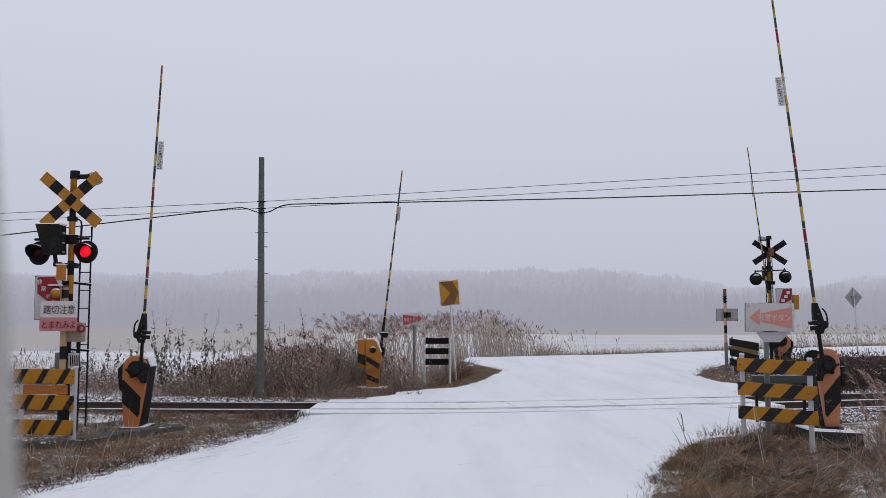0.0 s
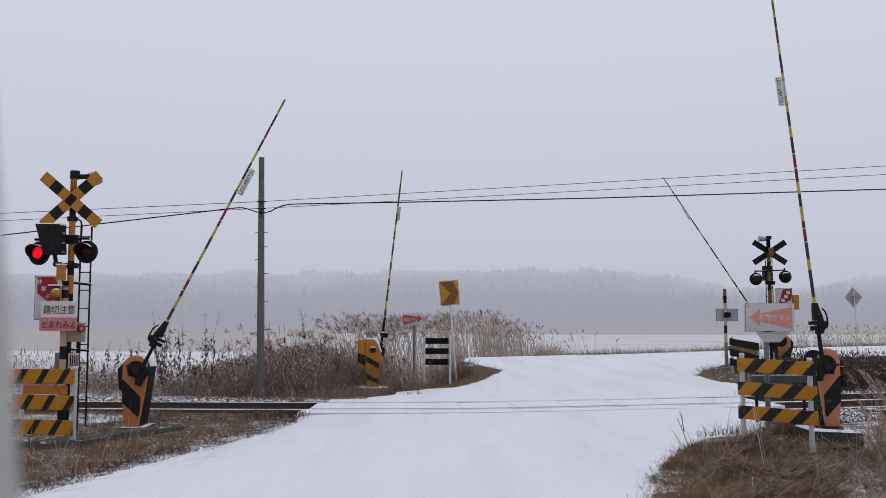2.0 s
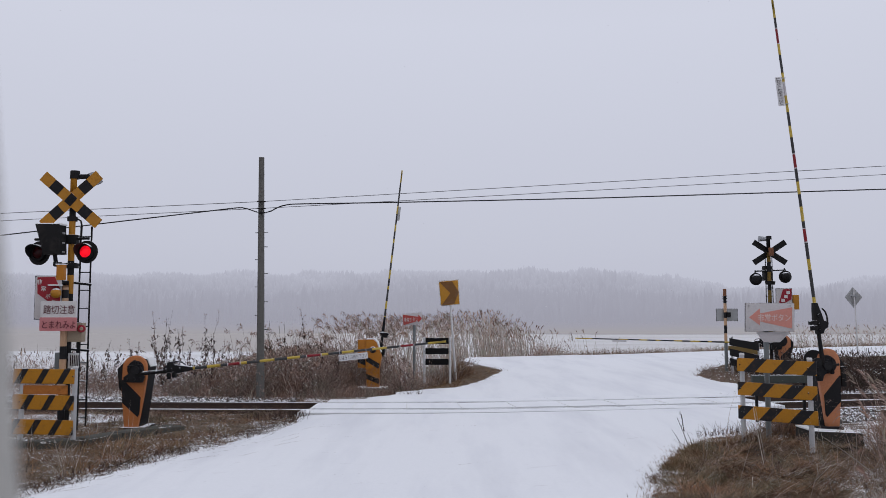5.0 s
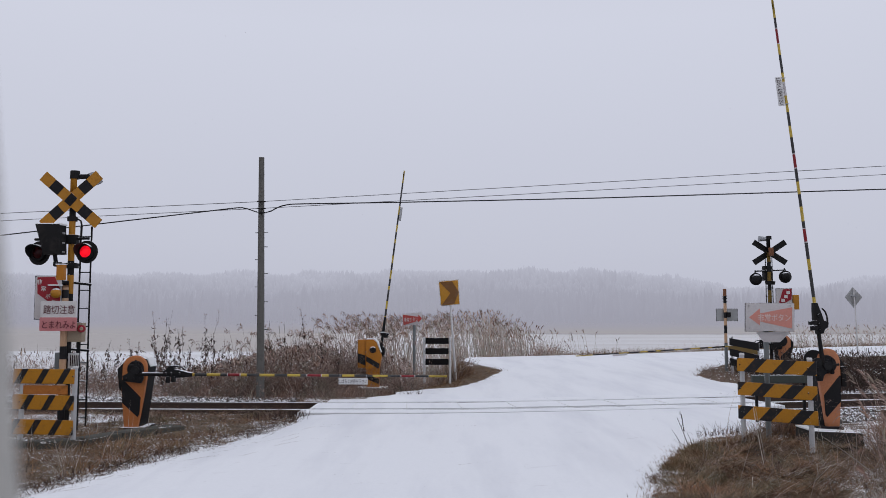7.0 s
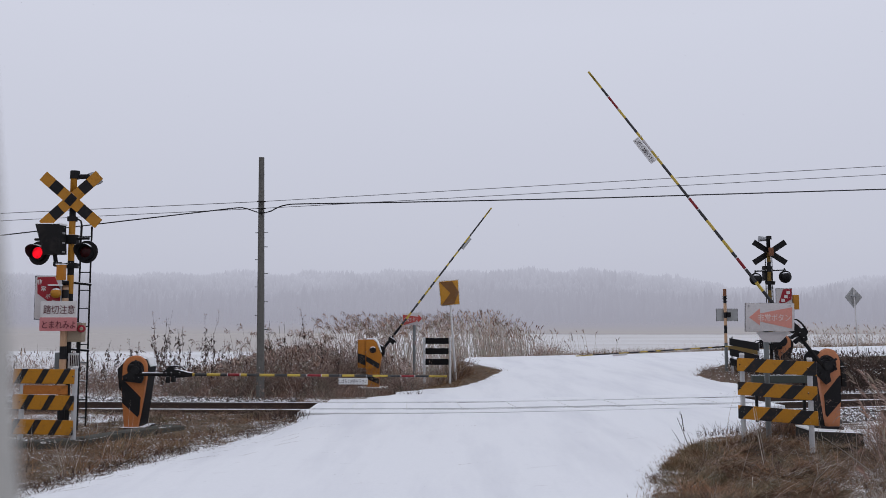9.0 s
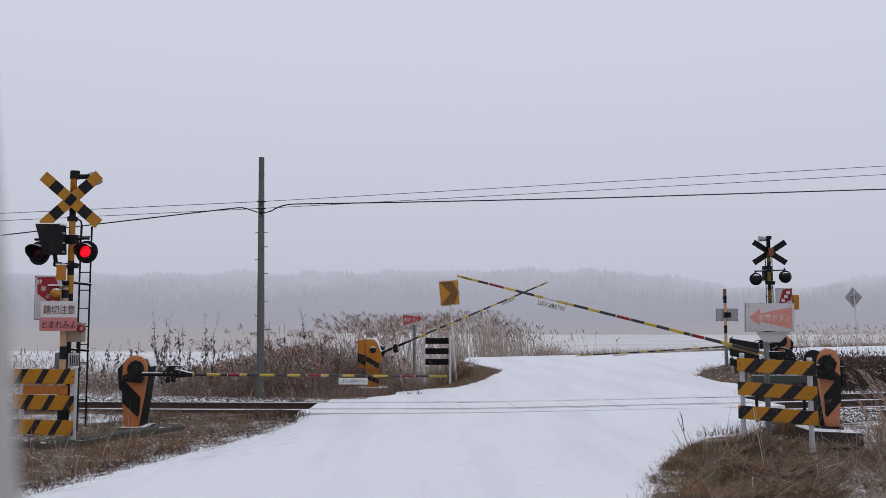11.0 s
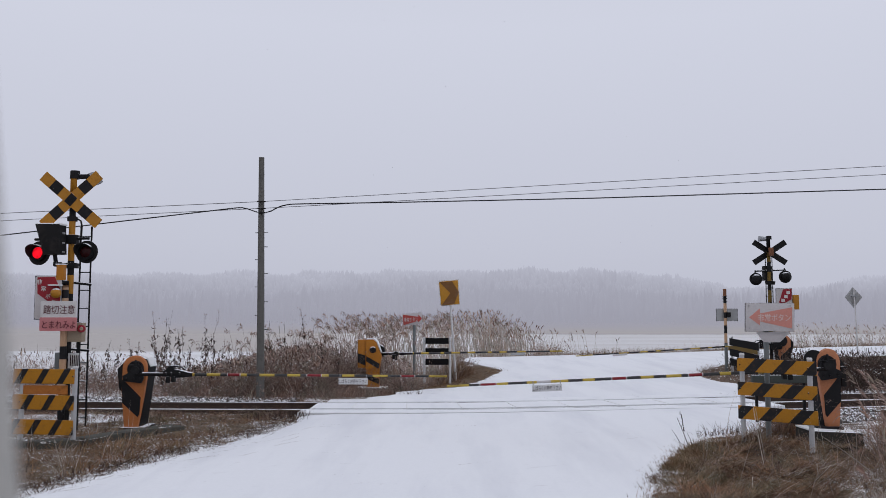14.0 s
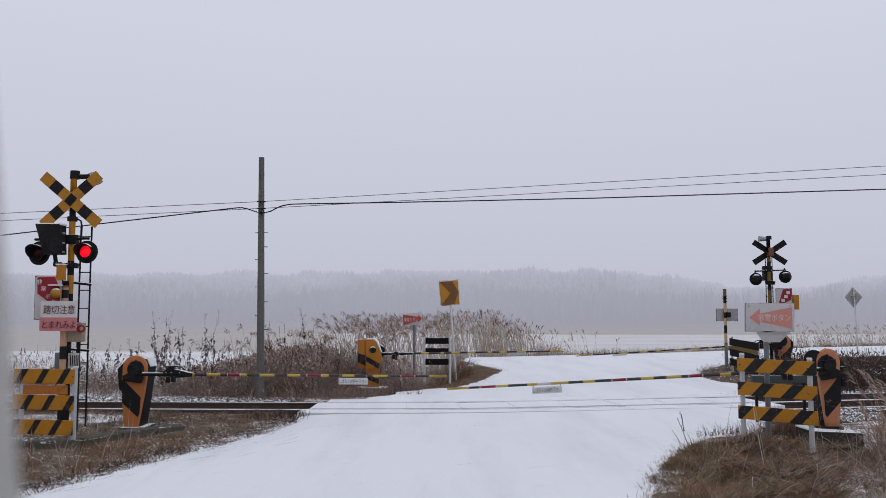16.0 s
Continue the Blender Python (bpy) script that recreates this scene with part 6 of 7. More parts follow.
    # tall dry reeds by the verge's edge, arching over towards the road
    b = scatter(60, 3.6, 6.8, 6.8, 11.4, lambda x, y: right_ok(x, y) and x > 0.5 * y)
    reeds(np.array([q for q in b if q[0] > 0.522 * q[1]])[:26], 0.4, 1.05, "dry_reeds", "tall dry reed stalks with drooping brown plumes", 0.14, M_brush, M_plume, 12)
    arch = np.array([(5.75, 10.6, -0.1), (5.95, 10.5, -0.1), (5.6, 10.3, -0.1), (5.35, 9.9, -0.1), (5.3, 9.6, -0.1), (5.05, 9.4, -0.1), (4.75, 8.9, -0.1), (4.95, 9.0, -0.1)])
    n = len(arch)
    turn = np.full(n, math.pi) + rng.normal(0, 0.25, n)
    v, f, tips = ribbons("a", arch, np.array([1.15, 1.2, 0.9, 0.95, 0.8, 0.75, 0.55, 0.62]), np.full(n, 0.011), np.full(n, 0.05), turn, np.array([1.5, 1.1, 1.5, 1.2, 1.7, 1.3, 1.9, 1.6]), M_brush, 8, tip=0.5)
    stalks = [(v, f, M_brush)]
    for k in range(14):
        u = rng.random(n)
        q = tips + np.stack([np.cos(turn) * -0.16 * u, np.sin(turn) * -0.16 * u, 0.03 * u], -1)
        v, f, _ = ribbons("p", q, rng.uniform(0.06, 0.16, n), rng.uniform(0.005, 0.010, n), rng.uniform(1.2, 2.2, n), turn + rng.normal(0, 0.4, n), rng.uniform(0.2, 0.9, n), M_plume, 3, tip=0.3)
        stalks.append((v, f, M_plume))
    soup_mixed("dry_reeds", stalks, "arching dry reed stalks with hanging plumes beside the gate", "reeds")
    c5, _ = tufts(b, 16, 0.1, 0.15, 0.45, 0.004, 0.008, M_brush, 0.2, 1.3, 4)
    c6, _ = tufts(b[::2], 10, 0.1, 0.15, 0.5, 0.004, 0.008, M_twig, 0.1, 1.2, 4)
    edge_w = scatter(26, 5.3, 7.0, 10.2, 12.4, lambda x, y: 0.52 * y < x < 0.56 * y)
    c8, _ = tufts(edge_w, 14, 0.12, 0.2, 0.7, 0.005, 0.010, M_russet, 0.1, 1.0, 5)
    c9, _ = tufts(edge_w[::2], 14, 0.12, 0.3, 0.8, 0.005, 0.010, M_plume, 0.1, 1.2, 5)
    soup_mixed("weeds", [c5, c6, c8, c9], "brown weeds among the reed stalks", "weeds")
    # small weeds that stand out of the road's snow along its sides
    spots = np.array([(-2.45, 13.55, 0.0), (-2.6, 13.35, 0.0), (-2.3, 13.7, 0.0), (-1.0, 17.3, 0.0), (-0.72, 17.2, 0.0), (-0.5, 17.2, 0.0), (3.55, 11.5, 0.0), (3.72, 11.6, 0.0), (3.85, 11.62, 0.0), (4.0, 11.7, 0.0), (4.1, 11.7, 0.0), (4.2, 11.75, 0.0)])
    c, t = tufts(spots, 10, 0.07, 0.06, 0.2, 0.006, 0.010, M_twig, 0.0, 0.45)
    corner = scatter(40, -3.2, -2.25, 13.2, 14.1)
    c7, t = tufts(corner, 7, 0.08, 0.12, 0.36, 0.004, 0.008, M_twig, 0.0, 0.8)
    single = np.array([(3.19, 10.85, 0.0), (3.12, 10.95, 0.0), (3.22, 10.75, 0.0)])
    sv, sf, _ = ribbons("s", single, np.array([0.36, 0.2, 0.16]), np.array([0.011, 0.009, 0.009]), np.array([0.3, 0.45, 0.2]), np.array([3.0, 3.3, 2.6]), np.array([0.1, 0.2, 0.3]), M_twig, 5, tip=0.5)
    bits = np.array([(3.19 - 0.09 * u, 10.85, 0.03 + 0.33 * u) for u in rng.uniform(0.3, 1.0, 16)])
    soup_mixed("weeds", [c, c7, (sv, sf, M_twig), leaves(bits, 0.0, M_twig, 0.03, 0.06, 0.01, 0.02), leaves(np.repeat(spots, 3, 0) + rng.normal(0, 0.03, (36, 3)) * (1, 1, 0), 0.05, M_twig, 0.02, 0.05)], "small dark weeds standing out of the snow", "weeds")


def leaves(points, rise, material, l0=0.05, l1=0.16, w0=0.008, w1=0.02, lean0=0.5):
    """Curled dead leaves and broken stalks lying about at random."""
    n = len(points)
    p = points.copy()
    p[:, 2] += 0.02 + rise * rng.random(n)
    v, f, _ = ribbons("d", p, rng.uniform(l0, l1, n), rng.uniform(w0, w1, n), rng.uniform(lean0, 2.2, n) if lean0 < 1 else rng.uniform(lean0, 1.75, n), rng.uniform(0, 2 * math.pi, n), rng.normal(0, 0.9 if lean0 < 1 else 0.4, n), material, 3, tip=0.4)
    return v, f, material


def brush_top(x):
    """How high the tangle stands along the track: low and thin by the gate, a thick bank towards the road."""
    return float(np.interp(x, [-12, -9.5, -8.2, -6.8, -6.0, -5.0, -4.2, -3.4, -2.6, -1.8, -1.1, -0.6], [0.75, 0.85, 0.7, 0.4, 0.42, 0.55, 0.78, 0.95, 0.95, 0.95, 0.75, 0.5]))


def build_brush():
    def ok(x, y):
        return not on_road(x, y, 0.1) and not (-2.62 < x < -0.95 and y < 19.05) and not (x > -1.15 and y > 18.9) and x < -0.72

    def bank(x, y):
        return ok(x, y) and noise.noise(Vector((x * 0.9, y * 0.9, 51))) > -0.28 and rng.random() < float(np.interp(x, [-12, -8, -6.2, -5.2, -4.2], [0.07, 0.07, 0.1, 0.3, 1.0]))
    chunks = []
    # thin stalks at every slant, as high as the bank allows
    for count, per, m, w1, part_h in ((1100, 20, M_brush, 0.009, 1.0), (520, 18, M_plume, 0.009, 0.95), (260, 15, M_twig, 0.010, 0.75), (220, 12, M_reed, 0.008, 1.0)):
        lump = scatter(count, -11.0, -0.5, 17.2, 20.4, bank)
        n = count * per
        base = np.repeat(lump, per, 0).copy()
        turn = rng.uniform(0, 2 * math.pi, n)
        off = np.abs(rng.normal(0, 0.17, n))
        base[:, 0] += np.cos(turn) * off
        base[:, 1] += np.sin(turn) * off
        top = np.array([brush_top(p[0]) * (1.0 + 0.55 * noise.noise(Vector((p[0] * 1.3, p[1] * 1.3, 53)))) for p in base]) * part_h
        lean = rng.uniform(0.0, 1.3, n)
        h = top * rng.uniform(0.3, 1.05, n) / np.maximum(0.55, np.cos(lean * 0.8))
        v, f, tips = ribbons("b", base, h, rng.uniform(0.004, w1, n), lean, turn + rng.normal(0, 0.8, n), rng.normal(0.2, 0.6, n), m, 4)
        chunks.append((v, f, m))
        if m is not M_twig:
            c, _ = side_twigs(base[::2], tips[::2], 4, 0.16, 0.005, m)
            chunks.append(c)
    front = scatter(230, -9.5, -1.5, 16.9, 17.6, lambda x, y: not on_road(x, y, 0.15) and rng.random() < 0.1 + ramp(x, -6.0, -4.3))
    c, t = tufts(front, 18, 0.12, 0.1, 0.4, 0.004, 0.009, M_brush, 0.1, 1.3, 3)
    chunks.append(c)
    c, _ = tufts(scatter(150, -4.9, -2.0, 16.2, 17.2, lambda x, y: not on_road(x, y, 0.1) and y > track_y(x) + 0.85 and rng.random() < ramp(x, -4.9, -3.4)), 16, 0.09, 0.08, 0.3, 0.004, 0.009, M_brush, 0.3, 1.4, 3)
    chunks.append(c)
    # withered leaves through the tangle
    for k, m in ((6000, M_brush), (6400, M_plume), (4200, M_reed), (1900, M_twig)):
        p = scatter(k, -11.0, -0.5, 17.1, 20.0, bank)
        p[:, 2] += rng.random(k) * np.array([brush_top(q[0]) for q in p])
        chunks.append(leaves(p, 0.02, m, 0.05, 0.14, 0.012, 0.03))
    arched = scatter(440, -9.0, -2.9, 17.0, 18.6, bank)
    n = len(arched)
    v, f, tips = ribbons("r", arched, np.array([brush_top(q[0]) for q in arched]) * rng.uniform(0.7, 1.3, n), rng.uniform(0.007, 0.012, n), rng.uniform(0.0, 0.6, n), rng.uniform(0, 2 * math.pi, n), rng.uniform(0.9, 2.2, n), M_reed, 7, tip=0.4)
    chunks.append((v, f, M_reed))
    chunks.append(leaves(np.repeat(tips, 5, 0) + rng.normal(0, 0.035, (5 * n, 3)), 0.0, M_plume, 0.05, 0.11, 0.014, 0.034))
    p = scatter(2600, -9.0, -0.6, 17.1, 19.6, bank)
    p[:, 2] += rng.random(len(p)) * np.array([brush_top(q[0]) for q in p])
    chunks.append(leaves(p, 0.02, M_reedpale, 0.03, 0.09, 0.007, 0.016))
    sn = scatter(4200, -11.0, -0.8, 17.0, 20.0, bank)
    sn[:, 2] += rng.random(len(sn)) * np.array([0.9 * brush_top(q[0]) for q in sn])
    chunks.append(clumps(sn, 0.004, 0.018, M_snow))
    frost = scatter(1500, -11.5, -5.6, 17.0, 18.6, ok)
    frost[:, 2] += rng.random(len(frost)) * 0.6
    chunks.append(clumps(frost, 0.005, 0.02, M_snow))
    soup_mixed("brush", chunks, "brown tangle of dead weeds and brush sprinkled with snow", "brush")
    # tall weeds in knots by the pole and the gate
    knots = [(-6.75, 1.15, 3), (-6.1, 1.5, 5), (-5.75, 1.55, 4), (-5.35, 1.5, 2), (-4.9, 1.1, 3), (-3.85, 1.5, 2), (-3.4, 1.6, 3), (-3.12, 1.6, 3), (-2.95, 1.4, 2), (-2.6, 1.3, 2), (-7.6, 1.0, 2), (-8.3, 1.0, 2)]
    b, hs, ln = [], [], []
    for kx, kz, count in knots:
        for _ in range(count):
            x, y = kx + rng.normal(0, 0.16), rng.uniform(17.5, 18.8)
            b.append((x, y, ground_z(x, y) - 0.02))
            hs.append(kz * rng.uniform(0.6, 1.08) + 0.2)
            ln.append(rng.normal(-0.04, 0.13))
    for _ in range(46):
        x, y = rng.uniform(-8.6, -4.4), rng.uniform(17.2, 19.2)
        b.append((x, y, ground_z(x, y) - 0.02))
        hs.append(rng.uniform(0.5, 1.15))
        ln.append(rng.normal(0.0, 0.22))
    weeds(np.array(b), np.array(hs), np.array(ln), "weeds", "tall dark dead weeds hung with withered leaves", 3)
    # brown drooping plumes that stand out of the bank
    b = scatter(120, -5.0, -0.8, 18.0, 20.4, lambda x, y: ok(x, y) and rng.random() < 0.35 + ramp(x, -4.5, -2.0))
    reeds(b, 0.85, 1.5, "reed_bed", "loose brown reeds with drooping plumes among the brush", 0.3, M_brush, M_plume, 14, 1.4)
    # low verge with grass round the far barricade
    c, t = tufts(scatter(520, -1.6, 1.9, 18.6, 26.0, lambda x, y: not on_road(x, y, 0.0)), 20, 0.09, 0.04, 0.13, 0.006, 0.011, M_grass, 0.2, 1.3)
    c2, t = tufts(scatter(150, -1.6, 1.3, 19.0, 25.0, lambda x, y: not on_road(x, y, 0.3)), 14, 0.1, 0.05, 0.18, 0.005, 0.010, M_russet, 0.4, 1.4)
    c3, t = tufts(scatter(170, -1.8, 0.2, 21.4, 23.5, lambda x, y: not on_road(x, y, 0.9)), 18, 0.12, 0.2, 0.6, 0.005, 0.011, M_brush, 0.1, 1.2, 3)
    c4, t = tufts(scatter(170, -2.5, -1.0, 17.1, 18.6, lambda x, y: not on_road(x, y, 0.05)), 16, 0.1, 0.05, 0.24, 0.005, 0.010, M_brush, 0.1, 1.4)
    c5, t = tufts(scatter(120, -2.5, -0.6, 17.1, 20.6, lambda x, y: not on_road(x, y, 0.1)), 14, 0.1, 0.05, 0.2, 0.005, 0.010, M_twig, 0.2, 1.4)
    c6, t = tufts(scatter(170, -2.0, 0.7, 21.7, 23.6, lambda x, y: not on_road(x, y, 0.8)), 18, 0.14, 0.25, 0.8, 0.007, 0.013, M_russet, 0.1, 1.3, 4)
    c7, t = tufts(scatter(110, -2.0, 0.7, 21.7, 23.6, lambda x, y: not on_road(x, y, 0.8)), 16, 0.14, 0.2, 0.7, 0.007, 0.013, M_twig, 0.1, 1.3, 4)
    soup_mixed("dead_grass", [c, c2, c3, c4, c5, c6, c7], "short brown dead grass on the far verge", "grass")
    c, t = tufts(scatter(260, 6.2, 9.6, 20.3, 25.5, lambda x, y: not on_road(x, y, -0.05)), 16, 0.09, 0.06, 0.26, 0.006, 0.012, M_brush, 0.2, 1.3)
    sn = scatter(420, 6.2, 9.6, 20.3, 25.5, lambda x, y: not on_road(x, y, -0.05))
    sn[:, 2] += rng.random(len(sn)) * 0.2
    soup_mixed("dead_grass", [c, clumps(sn, 0.006, 0.018, M_snow)], "patch of dry grass round the far signs", "grass")
    # brush on the far side past the gate
    def okr(x, y):
        return not on_road(x, y, 0.2) and y > track_y(x) + 1.25
    c, t = tufts(scatter(420, 8.8, 17.0, 18.2, 25.0, okr), 18, 0.14, 0.2, 0.66, 0.008, 0.015, M_twig, 0.3, 1.4, 3)
    c2, t = tufts(scatter(1500, 8.6, 17.0, 17.8, 25.0, okr), 18, 0.16, 0.25, 0.88, 0.010, 0.018, M_twig, 0.2, 1.4, 4)
    c3 = leaves(scatter(6000, 8.6, 16.0, 17.8, 22.0, okr), 0.75, M_twig, 0.05, 0.16, 0.014, 0.035)
    sn = scatter(2400, 8.6, 17.0, 17.6, 24.0, okr)
    sn[:, 2] += rng.uniform(0.05, 0.5, len(sn))
    soup_mixed("brush", [c, c2, c3, clumps(sn, 0.005, 0.018, M_snow)], "dark low brush flecked with snow beyond the track", "brush")


def build_reeds():
    a = scatter(470, -3.6, 1.2, 21.4, 26.0, lambda x, y: not on_road(x, y, 1.1) and x < 0.25 * (y - 20) + 0.4 and rng.random() < 0.12 + 0.9 * ramp(x / y, -0.16, -0.06))
    reeds(a, 1.25, 1.7, "reed_bed", "stand of dry brown reeds with feathery plumes", 0.12, droop=1.3, crown=0.8, stout=1.2)
    c, _ = tufts(scatter(380, -3.2, 0.6, 21.4, 24.5, lambda x, y: not on_road(x, y, 1.2) and x < 0.25 * (y - 20) + 0.4), 16, 0.2, 0.3, 0.95, 0.005, 0.011, M_brush, 0.1, 1.2, 4)
    c2, _ = tufts(scatter(240, -3.2, 0.6, 21.4, 24.5, lambda x, y: not on_road(x, y, 1.2) and x < 0.25 * (y - 20) + 0.4), 14, 0.2, 0.3, 1.1, 0.005, 0.011, M_reed, 0.05, 0.8, 4)
    soup_mixed("dead_grass", [c, c2], "dead leaves and broken stalks at the foot of the reeds", "grass")

    def thin_out(x, y):
        return rng.random() < 1.05 - ramp(x / y, 0.085, 0.115)
    a = scatter(380, 0.0, 2.7, 33.0, 38.0, thin_out)
    reeds(a, 1.15, 1.8, "reed_bed", "tall pale dry reeds beyond the bend of the road", 0.06, M_reedpale, M_plume, 10, 0.8, 0.6, 1.7)
    a = scatter(330, 1.6, 4.0, 33.0, 38.0, thin_out)
    reeds(a, 0.75, 1.35, "reed_bed", "pale upright dry reeds beyond the bend of the road", 0.07, M_reedpale, M_plume, 9, 0.7, 0.4, 1.7)
    a = scatter(60, 3.4, 8.0, 33.8, 39.0, lambda x, y: y > far_edge_y(x) + 0.2 and rng.random() < 1.1 - ramp(x / y, 0.1, 0.2))
    reeds(a, 0.2, 1.0, "reed_bed", "scattered pale reeds standing out of the snow", 0.06, M_reedpale, M_plume, 8, 0.6, 0.8, 1.5)
    c, _ = tufts(scatter(300, 0.6, 4.1, 32.6, 36.0, lambda x, y: y > far_edge_y(x)), 16, 0.25, 0.3, 0.95, 0.008, 0.016, M_plume, 0.2, 1.4, 4)
    c2, _ = tufts(scatter(200, 0.6, 4.6, 32.6, 36.0, lambda x, y: y > far_edge_y(x)), 14, 0.2, 0.3, 1.0, 0.008, 0.016, M_reedpale, 0.1, 1.1, 4)
    c3, _ = tufts(scatter(90, 3.3, 4.6, 33.6, 35.0), 22, 0.2, 0.4, 1.0, 0.008, 0.015, M_plume, 0.3, 1.3, 5)
    soup_mixed("dead_grass", [c, c2, c3], "tangle of pale dead grass at the foot of the reeds", "grass")
    a = scatter(430, 18.5, 27.0, 43.0, 49.0, lambda x, y: y > far_edge_y(x) + 0.3)
    reeds(a, 0.0, 1.1, "reed_bed", "thin pale reeds beyond the far road", 0.12, M_reedpale, M_plumepale, 8, 0.8, 0.7, 1.8)
    a = scatter(7500, 1.0, 30.0, 31.5, 49.0, lambda x, y: 0.1 < y - far_edge_y(x) < 1.9 and patchy(x * 0.6, y * 0.6, 31, -0.25))
    c, t = grass(a, 0.08, 0.36, 0.008, 0.016, 0.6, 0.8, M_grass)
    c1, t = grass(a[::3], 0.1, 0.42, 0.008, 0.014, 0.5, 0.8, M_reed)
    b = scatter(90, 4.0, 26.0, 32.5, 46.0, lambda x, y: 0.1 < y - far_edge_y(x) < 2.4)
    c2, t2 = grass(b, 0.3, 0.9, 0.008, 0.012, 0.2, 0.5, M_reed, 4)
    soup_mixed("dead_grass", [c, c1, c2], "strip of dry grass along the far side of the road", "grass")


def build_litter():
    """Bits of straw on the road's snow, most of them near its sides, lying along the wheel tracks."""
    p = []
    while len(p) < 64:
        y = rng.uniform(6.5, 13.0)
        l, r = along(ROAD_NEAR_L, y), along(ROAD_NEAR_R, y)
        u = rng.random() ** 3.0
        x = l + (r - l) * (u if rng.random() < 0.75 else 1 - 0.3 * u)
        if l + 0.1 < x < r - 0.1:
            p.append((x, y, 0.022))
    p = np.array(p)
    n = len(p)
    v, f, _ = ribbons("s", p, rng.uniform(0.05, 0.5, n), rng.uniform(0.004, 0.010, n), np.full(n, 1.552), rng.normal(0.15, 0.25, n), rng.normal(0, 0.01, n), M_twig, 4)
    # thin worn lines of dirt along the wheel tracks
    vs, fs = [], []
    for _ in range(26):
        y = rng.uniform(7.2, 12.2)
        x = along(ROAD_NEAR_L, y) + 0.1 + 0.8 * rng.random() ** 2
        a = math.atan2(1.0, (along(ROAD_NEAR_L, y + 0.5) - along(ROAD_NEAR_L, y - 0.5))) + rng.normal(-0.25, 0.2)
        steps = int(rng.integers(3, 10))
        bend = rng.normal(0, 0.015)
        for k in range(steps):
            w = 0.5 * rng.uniform(0.003, 0.010) * math.sin(math.pi * (k + 0.5) / steps)
            z = 0.018 + 0.012 * noise.noise(Vector((x * 0.9, y * 0.5, 0)))
            vs += [(x - w * math.sin(a), y + w * math.cos(a), z), (x + w * math.sin(a), y - w * math.cos(a), z)]
            if k:
                q = len(vs) - 4
                fs.append((q, q + 1, q + 3, q + 2))
            x, y, a = x + 0.08 * math.cos(a), y + 0.08 * math.sin(a), a + bend + rng.normal(0, 0.06)
    soup_mixed("road_litter", [(v, f, M_twig), (np.array(vs), np.array(fs), M_dirt)], "bits of dead straw and lines of dirt on the road snow", "straw")


build_litter()
build_verges()
build_brush()
build_reeds()


# ---- distance: wooded hills with the haze of falling snow in their colour ----
# bearing (x over y), slope up to the tree tops
RIDGE = [(-1.4, 0.047), (-0.54, 0.049), (-0.35, 0.0495), (-0.2, 0.0505), (-0.1, 0.050), (0.0, 0.0515), (0.047, 0.0535), (0.08, 0.0545), (0.131, 0.0495), (0.17, 0.0555), (0.218, 0.0535),
         (0.26, 0.0505), (0.29, 0.046), (0.315, 0.040), (0.355, 0.0325), (0.425, 0.0305), (0.47, 0.035), (0.51, 0.0425), (0.54, 0.0455), (1.4, 0.045)]


def hill_z(b, d):
    """Height of the land at bearing b and distance d: flat marsh, then slopes up to a ridge."""
    top = 1.72 + 330 * float(np.interp(b, [p for p, _ in RIDGE], [q for _, q in RIDGE])) - 6.3
    return -1.17 + 1.1 * ramp(d, 106, 135) + ramp(d, 135, 330) * (top + 0.07) + 0.8 * ramp(d, 150, 300) * noise.noise(Vector((b * 14, d * 0.03, 0)))


def haze_tone(d, u):
    """Painted haze paleness of a tree at distance d, at part u of its height."""
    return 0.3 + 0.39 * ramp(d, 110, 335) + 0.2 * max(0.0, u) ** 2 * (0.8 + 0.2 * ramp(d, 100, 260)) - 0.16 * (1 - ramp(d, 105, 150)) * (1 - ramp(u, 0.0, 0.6))


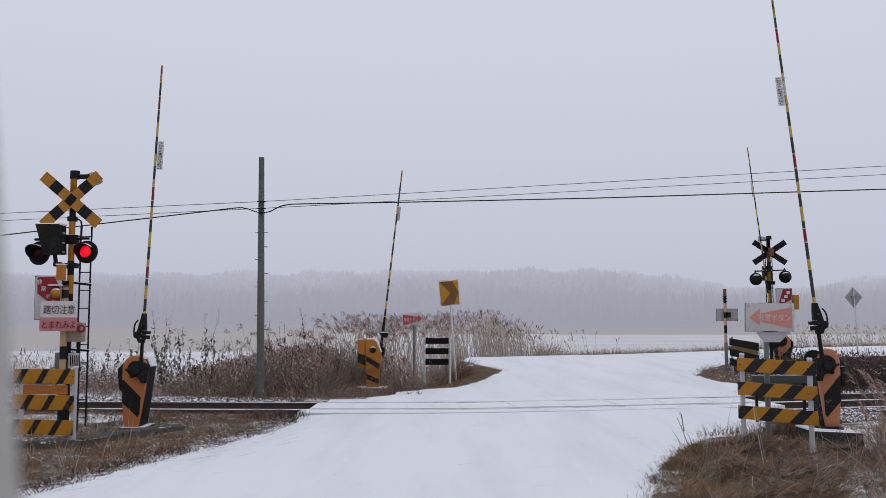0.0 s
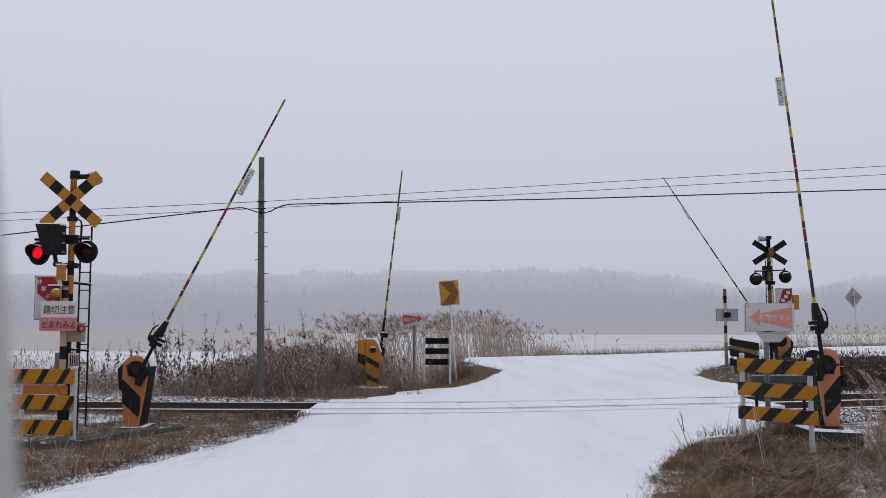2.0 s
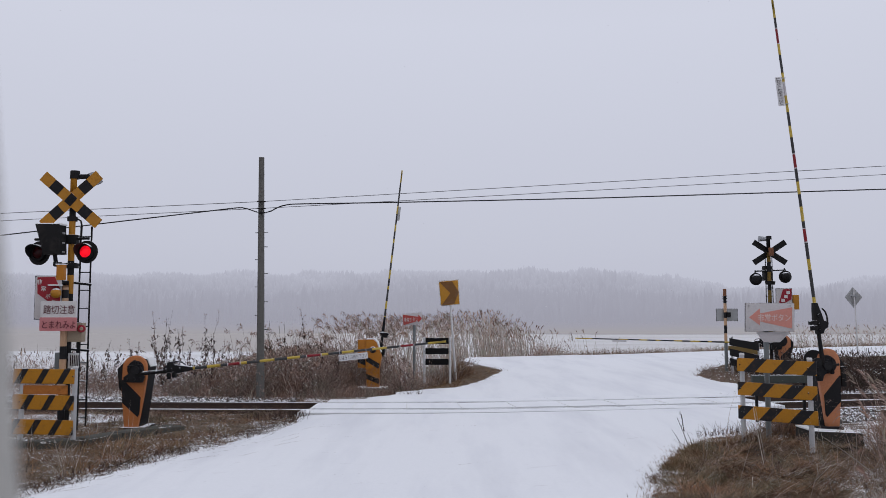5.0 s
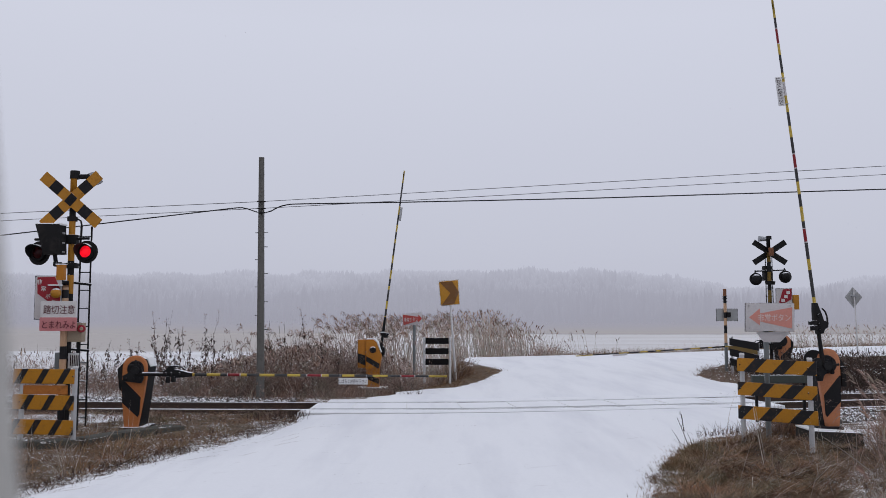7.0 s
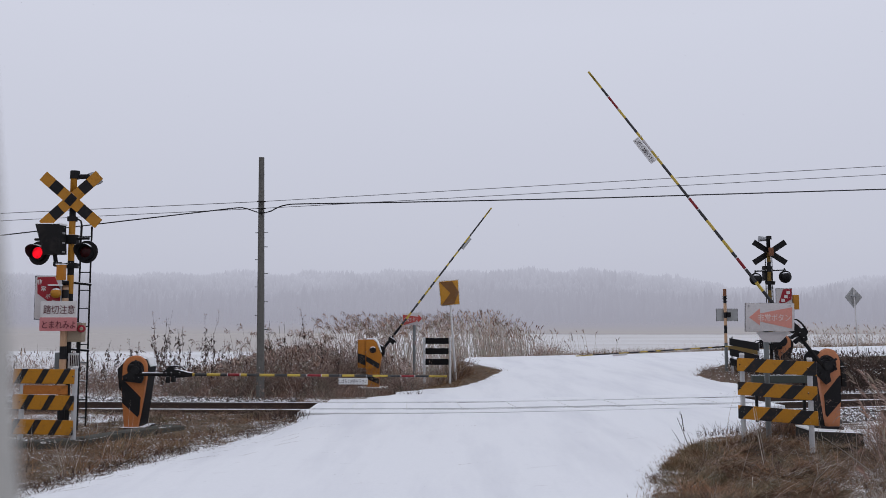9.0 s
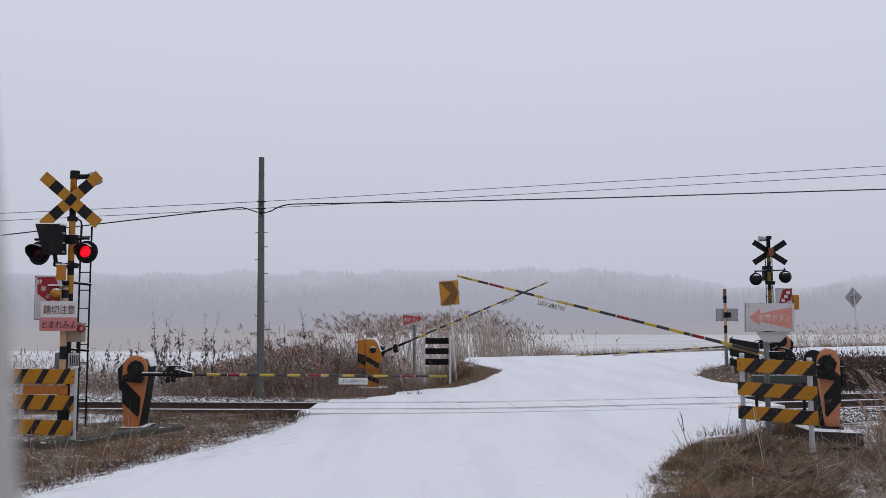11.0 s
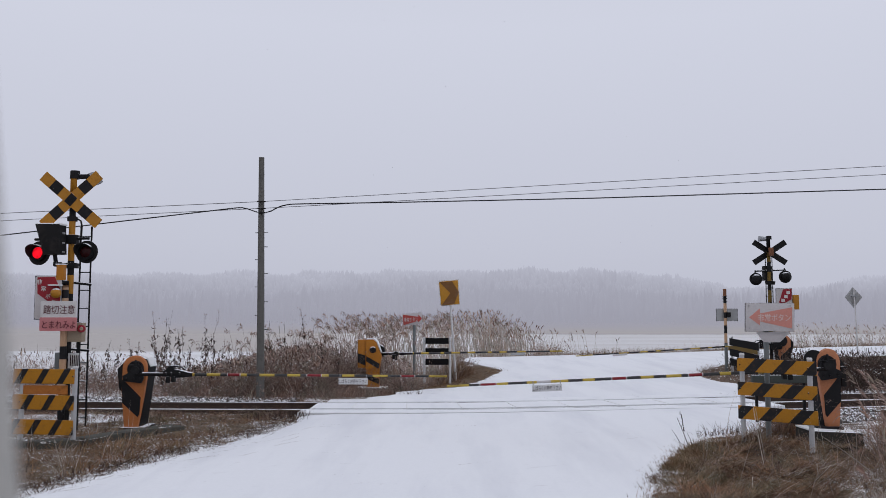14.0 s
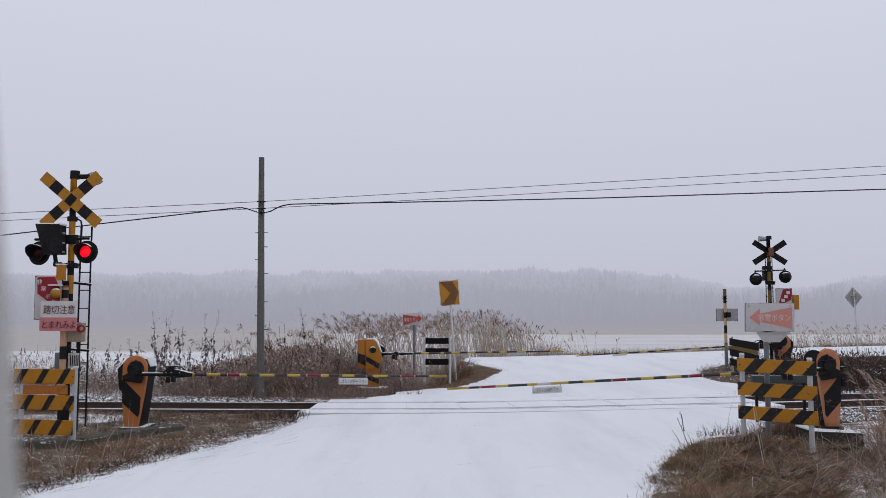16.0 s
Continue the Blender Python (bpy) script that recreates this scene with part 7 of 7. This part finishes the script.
def build_hills():
    bear = np.linspace(-1.4, 1.4, 140)
    dist = [106, 112, 122, 135, 150, 170, 200, 235, 270, 300, 330, 380]
    vs = [(b * d, d, hill_z(b, d) if d < 375 else -2.0) for d in dist for b in bear]
    nb = len(bear)
    fs = [(j * nb + i, j * nb + i + 1, (j + 1) * nb + i + 1, (j + 1) * nb + i) for j in range(len(dist) - 1) for i in range(nb - 1)]
    me = bpy.data.meshes.new("backdrop")
    me.from_pydata(vs, [], fs)
    at = me.attributes.new("haze_tone", "FLOAT", "POINT")
    at.data.foreach_set("value", np.array([haze_tone(v[1], 0.0) - 0.16 * (1 - ramp(v[1], 104, 136)) for v in vs], dtype=np.float32))
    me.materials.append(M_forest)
    smooth(me, 80)
    tagged(new("backdrop", me), "low wooded hills with the haze of falling snow painted in", "hills", kind="structure")
    # bare trees in ranks: each a bundle of slender upright branches
    trees = 6200
    vs, fs, vl, off = [], [], [], 0
    prof = [(0.0, 0.35), (0.3, 0.8), (0.55, 1.0), (0.8, 0.65), (1.0, 0.08)]
    for i in range(trees):
        di = rng.uniform(300, 338) if i % 5 == 1 else 126 + 208 * rng.random() ** 0.85
        bi = rng.uniform(-0.75, 0.75)
        z = hill_z(bi, di)
        grown = 0.8 + 0.45 * noise.noise(Vector((bi * 22, di * 0.02, 2)))
        for _ in range(4):
            h = rng.uniform(4.2, 6.6) * (grown if di > 170 else 0.75 + 0.5 * grown * 0.4) * (1.0 if di > 230 else rng.uniform(0.5, 1.0))
            w = rng.uniform(0.3, 0.75) * di / 200
            x = bi * di + rng.normal(0, 0.9)
            lean = rng.normal(0, 0.05)
            tw = rng.uniform(0, 6.28)
            for hz, wr in prof:
                for q in range(3):
                    a = tw + q * 2.094
                    rr = w * wr * rng.uniform(0.6, 1.3)
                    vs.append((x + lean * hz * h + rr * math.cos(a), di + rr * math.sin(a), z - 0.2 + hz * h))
                    vl.append(haze_tone(di, hz))
            for lv in range(len(prof) - 1):
                for q in range(3):
                    fs.append((off + lv * 3 + q, off + lv * 3 + (q + 1) % 3, off + (lv + 1) * 3 + (q + 1) % 3, off + (lv + 1) * 3 + q))
            off += 15
    me = bpy.data.meshes.new("woods")
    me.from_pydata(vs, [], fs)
    at = me.attributes.new("haze_tone", "FLOAT", "POINT")
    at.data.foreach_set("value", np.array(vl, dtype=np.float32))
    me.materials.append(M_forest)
    tagged(new("woods", me), "far bare woods on the hills, falling-snow haze painted in grey", "woods", kind="stuff")


build_hills()

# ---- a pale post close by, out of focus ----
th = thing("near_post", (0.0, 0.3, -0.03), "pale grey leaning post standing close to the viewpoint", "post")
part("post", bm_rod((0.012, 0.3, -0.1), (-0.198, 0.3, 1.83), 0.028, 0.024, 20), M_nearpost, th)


# ---- falling snow: a tall field of small flakes that sinks as one ----
flake_n = 2600
flake_y = rng.uniform(4.5, 15.0, flake_n)
flake_p = np.stack([flake_y * rng.uniform(-0.62, 0.62, flake_n) + 2.0, flake_y, rng.uniform(-1.0, 27.0, flake_n)], -1)
flakes = soup_mixed("falling_snow", [clumps(flake_p, 0.0016, 0.0032, M_snow)], "small snowflakes drifting down", "snowflakes")


# ---- what moves ----
def motions():
    def swing(arm, s, rows):
        at = arm.matrix_basis.translation.copy()
        walk(arm, [(t, Matrix.Translation(at) @ pose(0, 0, 0, 0, -s * a, 0)) for t, a in rows])

    swing(arm_a, 1, [(0.0, 87.5), (0.4, 87.5), (0.7, 85.2), (1.0, 80.2), (1.5, 71.6), (2.0, 63.0), (2.5, 53.7), (3.0, 44.4), (3.5, 34.1), (4.0, 24.1),
                     (4.2, 20.0), (5.0, 6.0), (5.5, 0.6), (5.9, -0.4), (16.0, -0.4)])
    swing(arm_d, -1, [(0.0, 83.6), (0.4, 83.6), (0.7, 80.9), (1.0, 76.6), (1.5, 66.5), (2.0, 57.0), (2.5, 47.1), (3.0, 37.6), (3.5, 28.4), (4.0, 19.4),
                      (4.2, 15.3), (5.0, 1.5), (5.4, -2.6), (5.8, -3.6), (16.0, -3.6)])
    swing(arm_b, -1, [(0.0, 84.0), (7.2, 84.0), (7.5, 81.0), (8.0, 71.7), (8.5, 61.9), (9.0, 52.5), (9.2, 48.7), (10.2, 29.4), (11.3, 9.2), (11.5, 6.4), (11.8, 3.0),
                      (12.0, 0.5), (12.2, -1.5), (12.4, -3.6), (12.6, -2.4), (12.8, -3.2), (13.0, -2.6), (15.5, -2.6), (16.0, -3.0)])
    swing(arm_c, 1, [(0.0, 83.5), (6.8, 83.5), (7.0, 82.8), (7.5, 75.4), (8.0, 67.9), (8.5, 60.1), (9.0, 52.5), (9.2, 49.4), (10.2, 34.5), (11.3, 18.5),
                     (11.7, 12.9), (12.0, 9.0), (12.4, 2.5), (12.8, 0.9), (16.0, 0.9)])

    # the two lenses turn by half every 0.605 s, one glowing while the other is dark
    def flash(lamp, lit_first):
        lens, home = lamp
        angle = 0.0 if lit_first else 180.0
        rows = [(0.0, angle)]
        t = 0.315
        while t < 16.0:
            rows += [(t - 0.0333, angle), (t, angle + 89.9), (t + 0.0334, angle + 179.8)]
            angle += 180
            t += 0.605
            rows.append((rows[-1][0] + 0.034, angle))
        rows = [r for r in rows if r[0] <= 16.0] + [(16.0, rows[-1][1] if rows[-1][0] <= 16.0 else angle)]
        seen, clean = set(), []
        for r in rows:
            if frame(r[0]) not in seen:
                seen.add(frame(r[0]))
                clean.append(r)
        walk(lens, [(t, home @ pose(0, 0, 0, 0, 0, a)) for t, a in clean])

    walk(flakes, [(0.0, pose(0, 0, 0)), (16.0, pose(-4.0, 0, -20.0))])
    flash(lamp_l, False)
    flash(lamp_r, True)


motions()
